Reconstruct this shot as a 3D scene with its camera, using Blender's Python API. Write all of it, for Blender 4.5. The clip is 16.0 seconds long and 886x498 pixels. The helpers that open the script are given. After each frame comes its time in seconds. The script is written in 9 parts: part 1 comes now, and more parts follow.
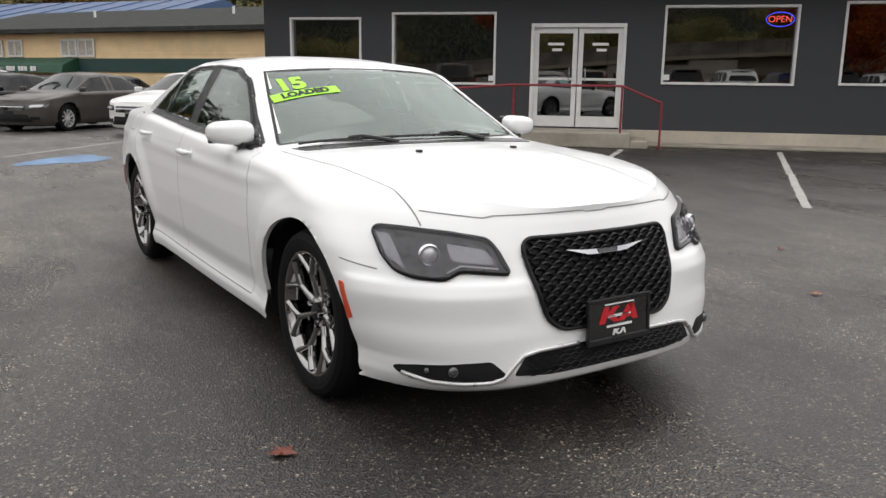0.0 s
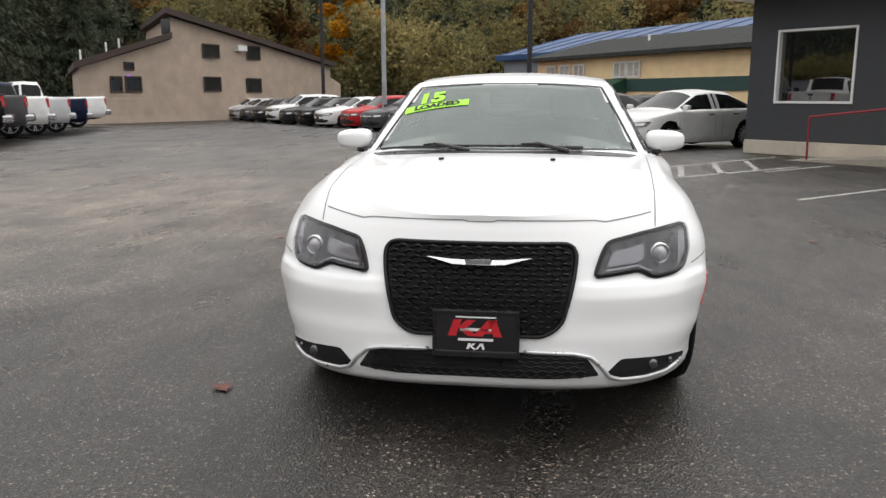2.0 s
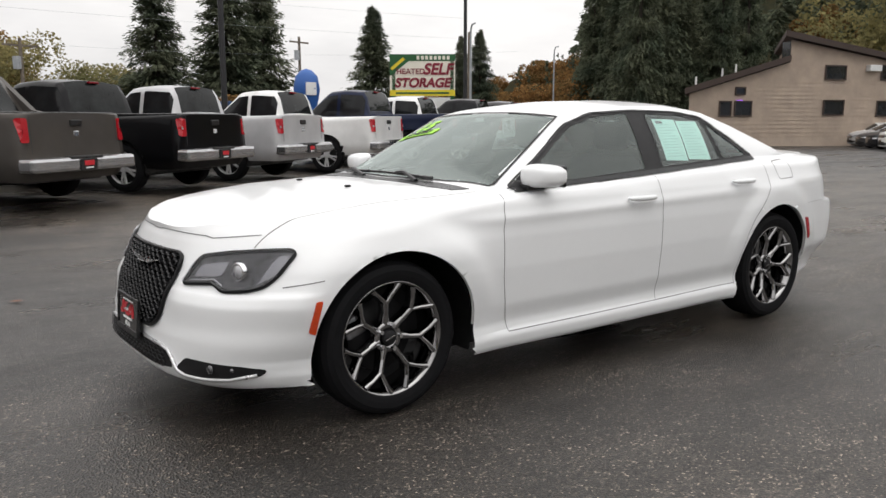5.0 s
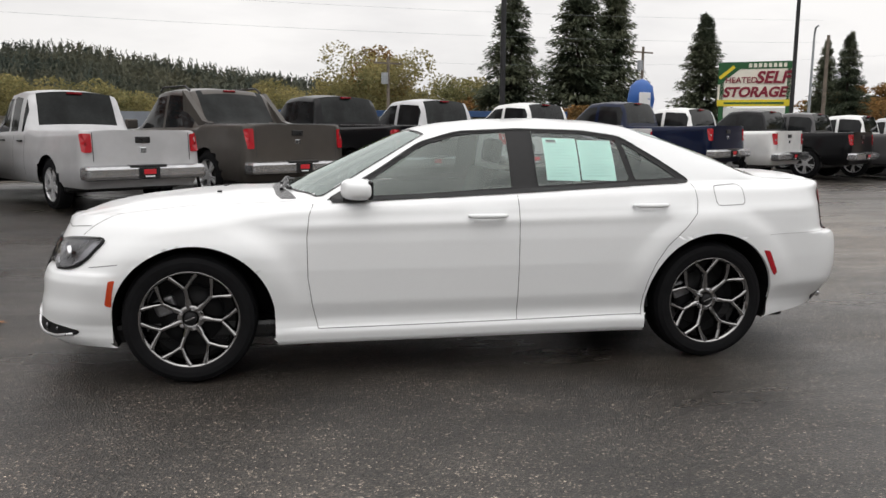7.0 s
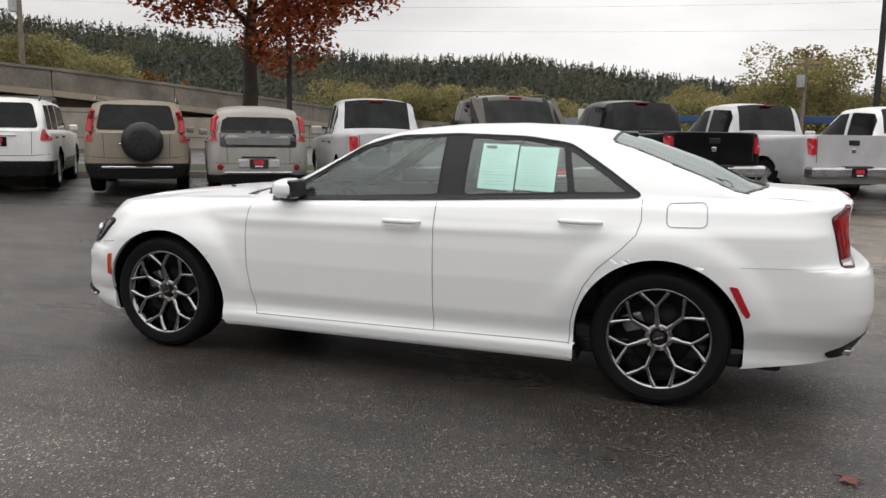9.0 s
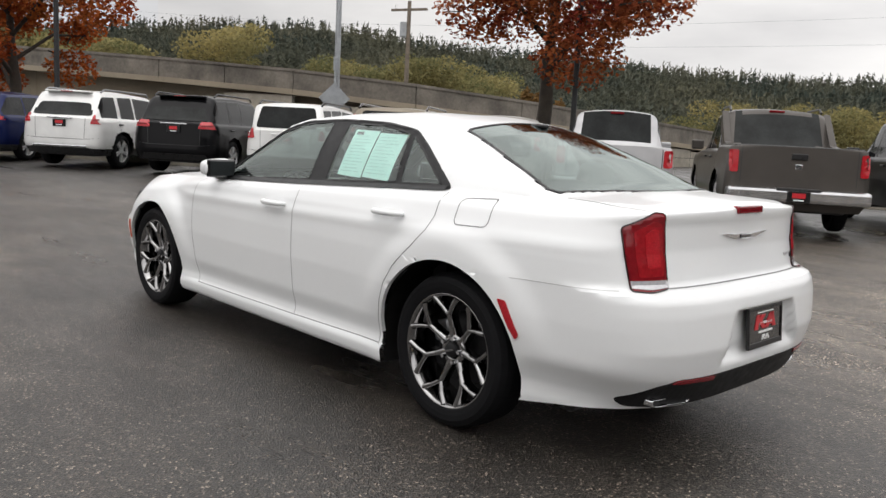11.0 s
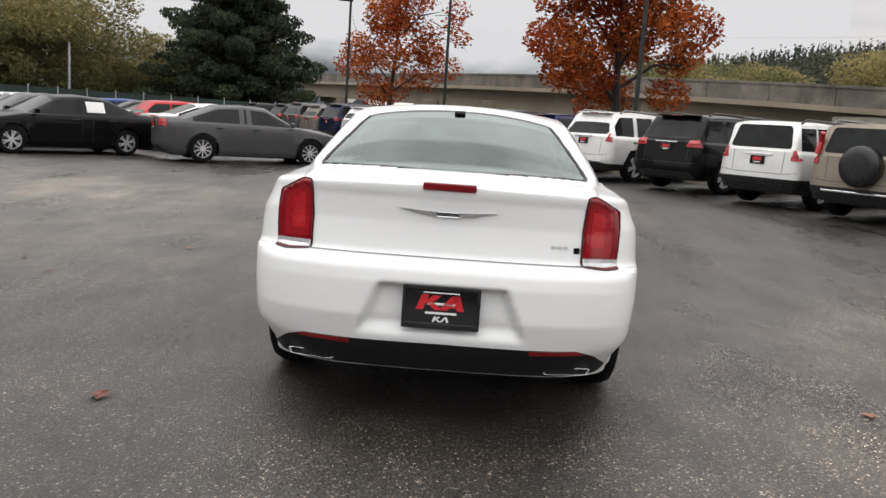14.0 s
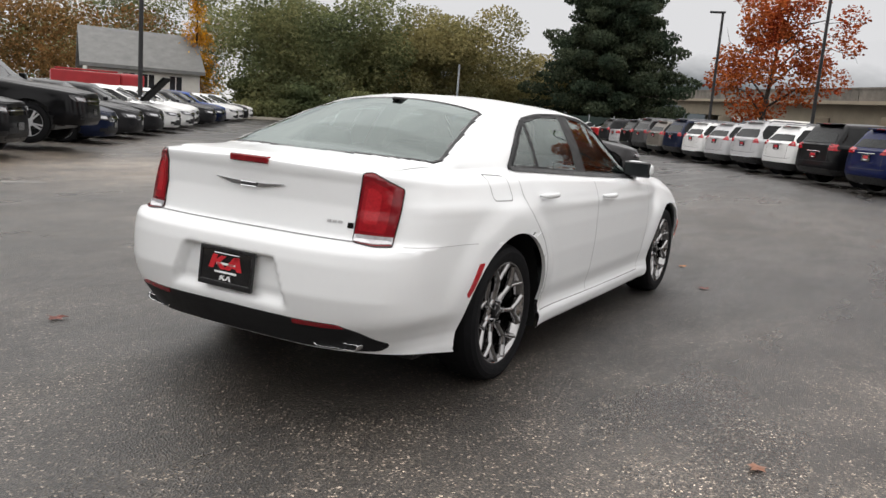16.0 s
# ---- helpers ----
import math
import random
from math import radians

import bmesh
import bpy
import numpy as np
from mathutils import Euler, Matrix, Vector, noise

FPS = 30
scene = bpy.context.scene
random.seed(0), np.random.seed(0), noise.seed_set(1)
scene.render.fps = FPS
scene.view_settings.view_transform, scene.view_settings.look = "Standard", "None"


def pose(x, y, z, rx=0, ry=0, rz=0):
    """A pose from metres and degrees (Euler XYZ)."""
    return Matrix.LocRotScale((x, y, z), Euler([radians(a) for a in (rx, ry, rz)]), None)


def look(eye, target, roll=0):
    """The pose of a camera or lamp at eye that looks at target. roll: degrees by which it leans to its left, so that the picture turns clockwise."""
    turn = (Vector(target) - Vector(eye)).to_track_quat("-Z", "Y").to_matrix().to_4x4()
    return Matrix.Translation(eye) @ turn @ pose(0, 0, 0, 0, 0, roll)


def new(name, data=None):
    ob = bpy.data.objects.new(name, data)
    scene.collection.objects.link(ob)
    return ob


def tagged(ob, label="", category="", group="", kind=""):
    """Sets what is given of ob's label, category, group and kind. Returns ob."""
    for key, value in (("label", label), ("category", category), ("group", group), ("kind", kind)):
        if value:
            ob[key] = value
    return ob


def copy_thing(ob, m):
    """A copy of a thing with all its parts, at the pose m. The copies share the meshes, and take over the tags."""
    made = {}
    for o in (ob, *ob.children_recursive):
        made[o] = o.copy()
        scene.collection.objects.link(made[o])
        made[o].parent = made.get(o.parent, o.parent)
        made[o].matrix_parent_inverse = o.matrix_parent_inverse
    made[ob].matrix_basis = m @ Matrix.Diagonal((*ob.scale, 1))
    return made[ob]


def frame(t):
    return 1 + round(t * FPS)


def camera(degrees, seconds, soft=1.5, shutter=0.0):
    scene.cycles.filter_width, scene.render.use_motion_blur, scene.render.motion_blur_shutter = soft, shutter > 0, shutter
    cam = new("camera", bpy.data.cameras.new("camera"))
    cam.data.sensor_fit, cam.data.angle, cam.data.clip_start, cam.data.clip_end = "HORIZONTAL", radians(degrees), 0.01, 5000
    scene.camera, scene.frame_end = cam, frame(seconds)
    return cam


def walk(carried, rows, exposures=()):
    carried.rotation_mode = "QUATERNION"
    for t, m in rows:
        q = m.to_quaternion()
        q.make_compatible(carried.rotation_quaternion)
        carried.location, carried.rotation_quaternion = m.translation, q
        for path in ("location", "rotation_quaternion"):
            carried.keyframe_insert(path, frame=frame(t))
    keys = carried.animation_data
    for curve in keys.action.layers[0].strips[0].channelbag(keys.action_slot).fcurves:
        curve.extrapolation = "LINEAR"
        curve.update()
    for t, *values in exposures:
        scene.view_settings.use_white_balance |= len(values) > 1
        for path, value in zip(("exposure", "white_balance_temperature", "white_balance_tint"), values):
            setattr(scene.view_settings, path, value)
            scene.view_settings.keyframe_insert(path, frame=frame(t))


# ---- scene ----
cam = camera(58.0, 16.0)
METRES, EYE, TILT, LEAN, TURN = 8.0, 1.5, 0.0, 0.0, 0.0
PATH = [
    (0, (4.521, -2.135, 1.322), (2.873, -1.08, 0.905), 0.7),
    (0.5, (4.799, -1.622, 1.319), (2.992, -0.87, 0.91), 0.4),
    (1, (5.031, -1.03, 1.322), (3.117, -0.607, 0.922), 0.1),
    (1.5, (5.2, -0.401, 1.316), (3.24, -0.325, 0.923), 0.0),
    (2, (5.249, 0.26, 1.306), (3.304, -0.003, 0.926), -0.1),
    (2.5, (5.208, 0.951, 1.299), (3.325, 0.388, 0.93), -0.2),
    (3, (5.021, 1.608, 1.306), (3.218, 0.818, 0.948), -0.1),
    (3.5, (4.736, 2.208, 1.308), (3.049, 1.192, 0.959), -0.1),
    (4, (4.324, 2.74, 1.311), (2.79, 1.503, 0.969), -0.1),
    (4.2, (4.138, 2.945, 1.316), (2.675, 1.624, 0.979), -0.2),
    (5.25, (3.172, 4.07, 1.337), (2.067, 2.401, 1.015), 0.0),
    (6.3, (1.952, 4.898, 1.361), (1.263, 3.046, 1.054), 0.2),
    (6.5, (1.711, 5.01, 1.38), (1.113, 3.126, 1.074), 0.3),
    (7, (1.015, 5.24, 1.387), (0.628, 3.301, 1.087), 0.4),
    (7.5, (0.315, 5.343, 1.39), (0.145, 3.372, 1.095), 0.6),
    (8, (-0.405, 5.305, 1.394), (-0.32, 3.329, 1.1), 0.5),
    (8.5, (-1.083, 5.179, 1.39), (-0.703, 3.237, 1.103), 0.7),
    (9, (-1.741, 5.014, 1.408), (-1.106, 3.141, 1.111), 0.9),
    (9.2, (-2.012, 4.884, 1.413), (-1.286, 3.045, 1.111), 0.9),
    (10.25, (-3.298, 4.128, 1.363), (-2.117, 2.505, 1.072), 1.9),
    (11.3, (-4.332, 3.045, 1.31), (-2.799, 1.792, 1.032), 2.9),
    (11.5, (-4.555, 2.858, 1.311), (-2.948, 1.7, 1.033), 2.7),
    (12, (-4.925, 2.315, 1.301), (-3.184, 1.371, 1.025), 3.2),
    (12.5, (-5.252, 1.748, 1.309), (-3.417, 1.006, 1.024), 3.3),
    (13, (-5.508, 1.15, 1.341), (-3.596, 0.646, 1.039), 3.4),
    (13.5, (-5.711, 0.547, 1.328), (-3.748, 0.319, 1.021), 3.7),
    (14, (-5.773, -0.081, 1.327), (-3.798, -0.026, 1.021), 3.9),
    (14.5, (-5.74, -0.721, 1.324), (-3.795, -0.377, 1.009), 4.2),
    (15, (-5.608, -1.36, 1.334), (-3.716, -0.798, 1.012), 4.3),
    (15.5, (-5.402, -1.958, 1.329), (-3.581, -1.195, 1.005), 4.4),
    (16, (-5.136, -2.542, 1.331), (-3.416, -1.577, 1), 4.5),
]
walk(cam, [(t, look(eye, target, roll)) for t, eye, target, roll in PATH], exposures=((0.0, 0.42), (4.0, 0.36), (6.5, 0.25), (9.0, 0.29), (11.5, 0.45), (13.5, 0.52), (16.0, 0.53)))

# ---- world and light ----
W_STRENGTH, SUN_STRENGTH = 0.118, 0.35
world = bpy.data.worlds.new("overcast")
world.use_nodes = True
scene.world = world


def sky_nodes(nt):
    n, l = nt.nodes, nt.links
    n.clear()
    out, bg = n.new("ShaderNodeOutputWorld"), n.new("ShaderNodeBackground")
    sky = n.new("ShaderNodeTexSky")
    sky.sky_type, sky.sun_disc = "NISHITA", False
    sky.sun_elevation, sky.sun_rotation = radians(72), radians(0)
    sky.air_density, sky.dust_density = 1.0, 4.0
    grey = n.new("ShaderNodeHueSaturation")
    grey.inputs["Saturation"].default_value = 0.12
    l.new(sky.outputs[0], grey.inputs["Color"])
    co, mp = n.new("ShaderNodeTexCoord"), n.new("ShaderNodeMapping")
    mp.inputs["Scale"].default_value = (1.3, 1.3, 5.0)
    l.new(co.outputs["Generated"], mp.inputs[0])
    cl = n.new("ShaderNodeTexNoise")
    cl.inputs["Scale"].default_value, cl.inputs["Detail"].default_value = 1.9, 7
    cl.inputs["Roughness"].default_value = 0.55
    l.new(mp.outputs[0], cl.inputs["Vector"])
    ramp = n.new("ShaderNodeValToRGB")
    ramp.color_ramp.elements[0].position, ramp.color_ramp.elements[0].color = 0.32, (6.30, 6.18, 6.2, 1)
    ramp.color_ramp.elements[1].position, ramp.color_ramp.elements[1].color = 0.62, (8.40, 8.22, 8.1, 1)
    l.new(cl.outputs["Fac"], ramp.inputs[0])
    mix = n.new("ShaderNodeMix")
    mix.data_type = "RGBA"
    mix.inputs[0].default_value = 0.86
    l.new(grey.outputs[0], mix.inputs["A"])
    l.new(ramp.outputs[0], mix.inputs["B"])
    # an overcast dome: three times as bright overhead as at the horizon
    sep, mul = n.new("ShaderNodeSeparateXYZ"), n.new("ShaderNodeMapRange")
    l.new(co.outputs["Generated"], sep.inputs[0])
    mul.interpolation_type = "SMOOTHSTEP"
    mul.inputs["From Min"].default_value, mul.inputs["From Max"].default_value = 0.14, 0.62
    mul.inputs["To Min"].default_value, mul.inputs["To Max"].default_value = 0.92, 1.44
    l.new(sep.outputs["Z"], mul.inputs["Value"])
    dome = n.new("ShaderNodeVectorMath")
    dome.operation = "SCALE"
    # thicker cloud over the mountain in the east
    west, both = n.new("ShaderNodeMapRange"), n.new("ShaderNodeMath")
    west.inputs["From Min"].default_value, west.inputs["From Max"].default_value = 0.05, 0.95
    west.inputs["To Min"].default_value, west.inputs["To Max"].default_value = 1.0, 0.68
    l.new(sep.outputs["X"], west.inputs["Value"])
    low, fade = n.new("ShaderNodeMapRange"), n.new("ShaderNodeMix")
    low.interpolation_type = "SMOOTHSTEP"
    low.inputs["From Min"].default_value, low.inputs["From Max"].default_value = 0.24, 0.5
    l.new(sep.outputs["Z"], low.inputs["Value"])
    l.new(low.outputs["Result"], fade.inputs[0])
    l.new(west.outputs["Result"], fade.inputs[2])
    fade.inputs[3].default_value = 1.0
    both.operation = "MULTIPLY"
    l.new(mul.outputs["Result"], both.inputs[0])
    l.new(fade.outputs[0], both.inputs[1])
    l.new(mix.outputs["Result"], dome.inputs[0])
    l.new(both.outputs[0], dome.inputs["Scale"])
    l.new(dome.outputs[0], bg.inputs["Color"])
    bg.inputs["Strength"].default_value = W_STRENGTH
    l.new(bg.outputs[0], out.inputs[0])


sky_nodes(world.node_tree)
sun = new("sun", bpy.data.lights.new("sun", "SUN"))
sun.data.energy, sun.data.angle, sun.data.color = SUN_STRENGTH, radians(60), (1.0, 0.97, 0.92)
sun.matrix_world = look((-2, 14, 44), (0, 0, 0))

# ---- materials ----
MATS = {}


def nodes_of(name):
    m = bpy.data.materials.new(name)
    m.use_nodes = True
    nt = m.node_tree
    return m, nt, nt.nodes["Principled BSDF"]


def noise_fac(nt, scale, detail=4, rough=0.55, vector=None, stretch=None):
    t = nt.nodes.new("ShaderNodeTexNoise")
    t.inputs["Scale"].default_value, t.inputs["Detail"].default_value, t.inputs["Roughness"].default_value = scale, detail, rough
    src = vector
    if src is None:
        src = nt.nodes.new("ShaderNodeTexCoord").outputs["Object"]
    if stretch:
        mp = nt.nodes.new("ShaderNodeMapping")
        mp.inputs["Scale"].default_value = stretch
        nt.links.new(src, mp.inputs[0])
        src = mp.outputs[0]
    nt.links.new(src, t.inputs["Vector"])
    return t.outputs["Fac"]


def ramp_of(nt, fac, stops):
    r = nt.nodes.new("ShaderNodeValToRGB")
    e = r.color_ramp.elements
    e[0].position, e[0].color = stops[0][0], (*stops[0][1], 1)
    e[1].position, e[1].color = stops[-1][0], (*stops[-1][1], 1)
    for p, c in stops[1:-1]:
        k = e.new(p)
        k.color = (*c, 1)
    nt.links.new(fac, r.inputs[0])
    return r.outputs[0]


def mix_col(nt, fac, a, b, mode="MIX"):
    m = nt.nodes.new("ShaderNodeMix")
    m.data_type, m.blend_type = "RGBA", mode
    for key, v in ((0, fac), ("A", a), ("B", b)):
        if hasattr(v, "is_linked"):
            nt.links.new(v, m.inputs[key])
        else:
            m.inputs[key].default_value = v if key == 0 else (*v, 1)
    return m.outputs["Result"]


def bump(nt, bsdf, fac, strength, distance=0.01):
    b = nt.nodes.new("ShaderNodeBump")
    b.inputs["Strength"].default_value, b.inputs["Distance"].default_value = strength, distance
    nt.links.new(fac, b.inputs["Height"])
    nt.links.new(b.outputs[0], bsdf.inputs["Normal"])


def world_pos(nt):
    return nt.nodes.new("ShaderNodeNewGeometry").outputs["Position"]


def surf(name, col, rough=0.5, metal=0.0, vary=0.12, scale=8.0, bump_s=0.0, bump_scale=60.0, coat=0.0, spread=0.08, spec=0.5):
    """A plain surface with two scales of variation in colour and roughness."""
    if name in MATS:
        return MATS[name]
    m, nt, b = nodes_of(name)
    f1, f2 = noise_fac(nt, scale), noise_fac(nt, scale * 9, 3)
    lo, hi = [c * (1 - vary) for c in col], [min(1, c * (1 + vary)) for c in col]
    c1 = ramp_of(nt, f1, [(0.3, lo), (0.7, hi)])
    c2 = ramp_of(nt, f2, [(0.3, (1 - vary * 0.6,) * 3), (0.7, (1, 1, 1))])
    nt.links.new(mix_col(nt, 1.0, c1, c2, "MULTIPLY"), b.inputs["Base Color"])
    r = ramp_of(nt, f1, [(0.3, (max(0, rough - spread),) * 3), (0.7, (min(1, rough + spread),) * 3)])
    nt.links.new(r, b.inputs["Roughness"])
    b.inputs["Metallic"].default_value = metal
    b.inputs["Specular IOR Level"].default_value = spec
    b.inputs["Coat Weight"].default_value = coat
    b.inputs["Coat Roughness"].default_value = 0.04
    if bump_s:
        bump(nt, b, noise_fac(nt, bump_scale, 4), bump_s)
    MATS[name] = m
    return m


def glass(name, tint, ior=1.6, sheen=(1, 1, 1)):
    if name in MATS:
        return MATS[name]
    m, nt, b = nodes_of(name)
    nt.nodes.remove(b)
    out = nt.nodes["Material Output"]
    tr, gl, mx = (nt.nodes.new("ShaderNode" + k) for k in ("BsdfTransparent", "BsdfGlossy", "MixShader"))
    lw, pw, sc = nt.nodes.new("ShaderNodeLayerWeight"), nt.nodes.new("ShaderNodeMath"), nt.nodes.new("ShaderNodeMapRange")
    tr.inputs[0].default_value = (*tint, 1)
    gl.inputs["Roughness"].default_value = 0.015
    gl.inputs["Color"].default_value = (*sheen, 1)
    lw.inputs["Blend"].default_value = 0.5
    pw.operation, pw.inputs[1].default_value = "POWER", 4.0
    f0 = 1.6 * ((ior - 1) / (ior + 1)) ** 2
    sc.inputs["To Min"].default_value, sc.inputs["To Max"].default_value = f0, 0.9
    for a, c in ((lw.outputs["Facing"], pw.inputs[0]), (pw.outputs[0], sc.inputs["Value"]), (sc.outputs["Result"], mx.inputs[0]), (tr.outputs[0], mx.inputs[1]), (gl.outputs[0], mx.inputs[2]), (mx.outputs[0], out.inputs[0])):
        nt.links.new(a, c)
    MATS[name] = m
    return m


def tint_paint():
    """Vehicle paint in the colour of the object."""
    m, nt, b = nodes_of("vehicle_paint")
    oi = nt.nodes.new("ShaderNodeObjectInfo")
    f = noise_fac(nt, 3.0)
    c = ramp_of(nt, f, [(0.3, (0.86, 0.86, 0.86)), (0.7, (1, 1, 1))])
    nt.links.new(mix_col(nt, 1.0, oi.outputs["Color"], c, "MULTIPLY"), b.inputs["Base Color"])
    b.inputs["Metallic"].default_value = 0.25
    b.inputs["Roughness"].default_value = 0.32
    b.inputs["Specular IOR Level"].default_value = 0.06
    b.inputs["Coat Weight"].default_value = 0.26
    b.inputs["Coat Roughness"].default_value = 0.03
    return m


WHITE = surf("white_paint", (0.812, 0.822, 0.828), 0.32, 0, 0.004, 40, coat=0.55, spread=0.01)
BLACK = surf("black_trim", (0.012, 0.012, 0.013), 0.32, 0, 0.2, 20)
GLOSS = surf("gloss_black", (0.008, 0.008, 0.009), 0.12, 0, 0.2, 10, coat=0.6, spread=0.03)
DARK = surf("dark_cloth", (0.03, 0.03, 0.032), 0.8, 0, 0.25, 30, 0.2, 200)
RUBBER = surf("tyre_rubber", (0.008, 0.008, 0.009), 0.7, 0, 0.25, 25, 0.15, 150, spec=0.12)
CHROME = surf("chrome", (0.75, 0.76, 0.78), 0.08, 1.0, 0.05, 10, spread=0.03)
HYPER = surf("dark_chrome", (0.32, 0.315, 0.315), 0.09, 1.0, 0.10, 12, spread=0.03)
MESHBLK = surf("grille_black", (0.009, 0.009, 0.010), 0.34, 0, 0.2, 20, spec=0.25)
TRIM = surf("satin_black_trim", (0.016, 0.016, 0.017), 0.5, 0, 0.15, 20, spec=0.3)
LINER = surf("wheel_arch_liner", (0.010, 0.010, 0.010), 0.9, 0, 0.2, 20, spec=0.1)
SATIN = surf("satin_silver", (0.62, 0.62, 0.63), 0.30, 0.7, 0.06, 20, spread=0.04)
LAMPIN = surf("lamp_interior", (0.05, 0.05, 0.053), 0.3, 0.2, 0.3, 40, coat=0.1)
GREYPANEL = surf("grey_panel", (0.17, 0.166, 0.160), 0.4, 0.2, 0.1, 6)
HSEAM = surf("white_panel_gap", (0.22, 0.22, 0.22), 0.7, 0, 0.1, 30)
PAINTGAP = surf("fine_white_gap", (0.45, 0.45, 0.45), 0.6, 0, 0.05, 30)
BUMPER = surf("bumper_chrome", (0.52, 0.52, 0.53), 0.22, 0.9, 0.1, 6, spread=0.05)
POCKET = surf("wheel_pocket", (0.014, 0.014, 0.015), 0.5, 0.0, 0.2, 20, spec=0.2)
ALLOY = surf("silver_alloy", (0.60, 0.60, 0.61), 0.35, 0.35, 0.08, 20, spread=0.05)
STEEL = surf("brushed_steel", (0.28, 0.28, 0.29), 0.42, 1.0, 0.2, 30)
SEAM = surf("panel_gap", (0.03, 0.03, 0.03), 0.7, 0, 0.1, 30)
REDLENS = surf("red_lens", (0.20, 0.007, 0.012), 0.12, 0, 0.15, 25, spec=0.35, coat=0.25, spread=0.03)
REDMID = surf("mid_red_lens", (0.30, 0.010, 0.016), 0.14, 0, 0.15, 60, spec=0.35, coat=0.25, spread=0.03)
LENSRIM = surf("dark_lens_rim", (0.03, 0.006, 0.007), 0.25, 0, 0.1, 30)
REDINNER = surf("bright_red_lens", (0.42, 0.012, 0.02), 0.2, 0, 0.2, 120, coat=0.2, spread=0.05)
AMBER = surf("amber_lens", (0.60, 0.06, 0.012), 0.2, 0, 0.1, 40, coat=0.5, spread=0.04)
CLEARL = surf("clear_lens", (0.55, 0.55, 0.57), 0.15, 0.3, 0.15, 60, coat=0.6, spread=0.05)
LAMPPANEL = surf("lamp_light_guide", (0.30, 0.30, 0.315), 0.2, 0.3, 0.2, 60, coat=0.6, spread=0.05)
LAMPGREY = surf("lamp_housing", (0.10, 0.10, 0.105), 0.22, 0.5, 0.3, 40, coat=0.5)
REDSIGN = surf("plate_red", (0.55, 0.02, 0.03), 0.35, 0, 0.1, 30)
WHITESIGN = surf("plate_white", (0.78, 0.78, 0.78), 0.4, 0, 0.05, 30)
LIME = surf("lime_sticker", (0.38, 0.85, 0.04), 0.5, 0, 0.06, 20)
PAPER = surf("mint_paper", (0.55, 0.82, 0.76), 0.6, 0, 0.06, 12)
PAPERINK = surf("faint_print", (0.45, 0.71, 0.66), 0.6, 0, 0.2, 60)
WINDSHIELD = glass("windshield_glass", (0.30, 0.38, 0.36), 1.75, (0.90, 1.0, 0.965))
REARGLASS = glass("rear_tinted_glass", (0.20, 0.25, 0.24), 1.6, (0.90, 1.0, 0.97))
SIDEGLASS = glass("side_glass", (0.86, 0.92, 0.90), 1.6, (0.92, 1.0, 0.97))
DOORGLASS = glass("door_glass", (0.50, 0.56, 0.55), 1.6, (0.92, 1.0, 0.97))
LENS = glass("lamp_lens", (0.80, 0.80, 0.82), 1.32)
VGLASS = surf("vehicle_glass", (0.020, 0.023, 0.024), 0.05, 0, 0.25, 5, spread=0.02, spec=0.36)
VDARK = surf("tinted_vehicle_glass", (0.016, 0.018, 0.018), 0.05, 0, 0.45, 3, spread=0.02, spec=0.16)
VSIDE = surf("vehicle_side_glass", (0.014, 0.015, 0.016), 0.04, 0, 0.3, 4, spread=0.02, spec=0.20)
PAINT = tint_paint()

# ---- mesh helpers ----


def link_mesh(name, verts, faces, material, parent=None, label="", smooth=True):
    me = bpy.data.meshes.new(name)
    me.from_pydata([tuple(map(float, v)) for v in verts], [], [tuple(map(int, f)) for f in faces])
    if smooth:
        me.polygons.foreach_set("use_smooth", [True] * len(me.polygons))
    me.materials.append(material)
    me.update()
    ob = new(name, me)
    if parent is not None:
        ob.parent = parent
    if label:
        ob["label"] = label
    return ob


def part(name, bm, material, parent=None, label="", smooth=False):
    me = bpy.data.meshes.new(name)
    bm.to_mesh(me)
    bm.free()
    if smooth:
        me.polygons.foreach_set("use_smooth", [True] * len(me.polygons))
    me.materials.append(material)
    ob = new(name, me)
    if parent is not None:
        ob.parent = parent
    if label:
        ob["label"] = label
    return ob


def thing(name, label, category, m=None, group="", kind=""):
    ob = new(name)
    ob.empty_display_size = 0.2
    if m is not None:
        ob.matrix_basis = m
    return tagged(ob, label, category, group, kind)


def add_box(bm, x0, x1, y0, y1, z0, z1, bevel=0.0, m=None, seg=2):
    r = bmesh.ops.create_cube(bm, size=1.0)
    vs = r["verts"]
    for v in vs:
        v.co = Vector(((x0 + x1) / 2 + v.co.x * (x1 - x0), (y0 + y1) / 2 + v.co.y * (y1 - y0), (z0 + z1) / 2 + v.co.z * (z1 - z0)))
    if bevel:
        es = list({e for v in vs for e in v.link_edges})
        g = bmesh.ops.bevel(bm, geom=es, offset=bevel, segments=seg, affect="EDGES", profile=0.5)
        vs = list({v for f in g["faces"] for v in f.verts} | {v for v in vs if v.is_valid})
    if m is not None:
        bmesh.ops.transform(bm, matrix=m, verts=vs)
    return vs


def box(x0, x1, y0, y1, z0, z1, bevel=0.0, m=None, seg=2):
    bm = bmesh.new()
    add_box(bm, x0, x1, y0, y1, z0, z1, bevel, m, seg)
    return bm


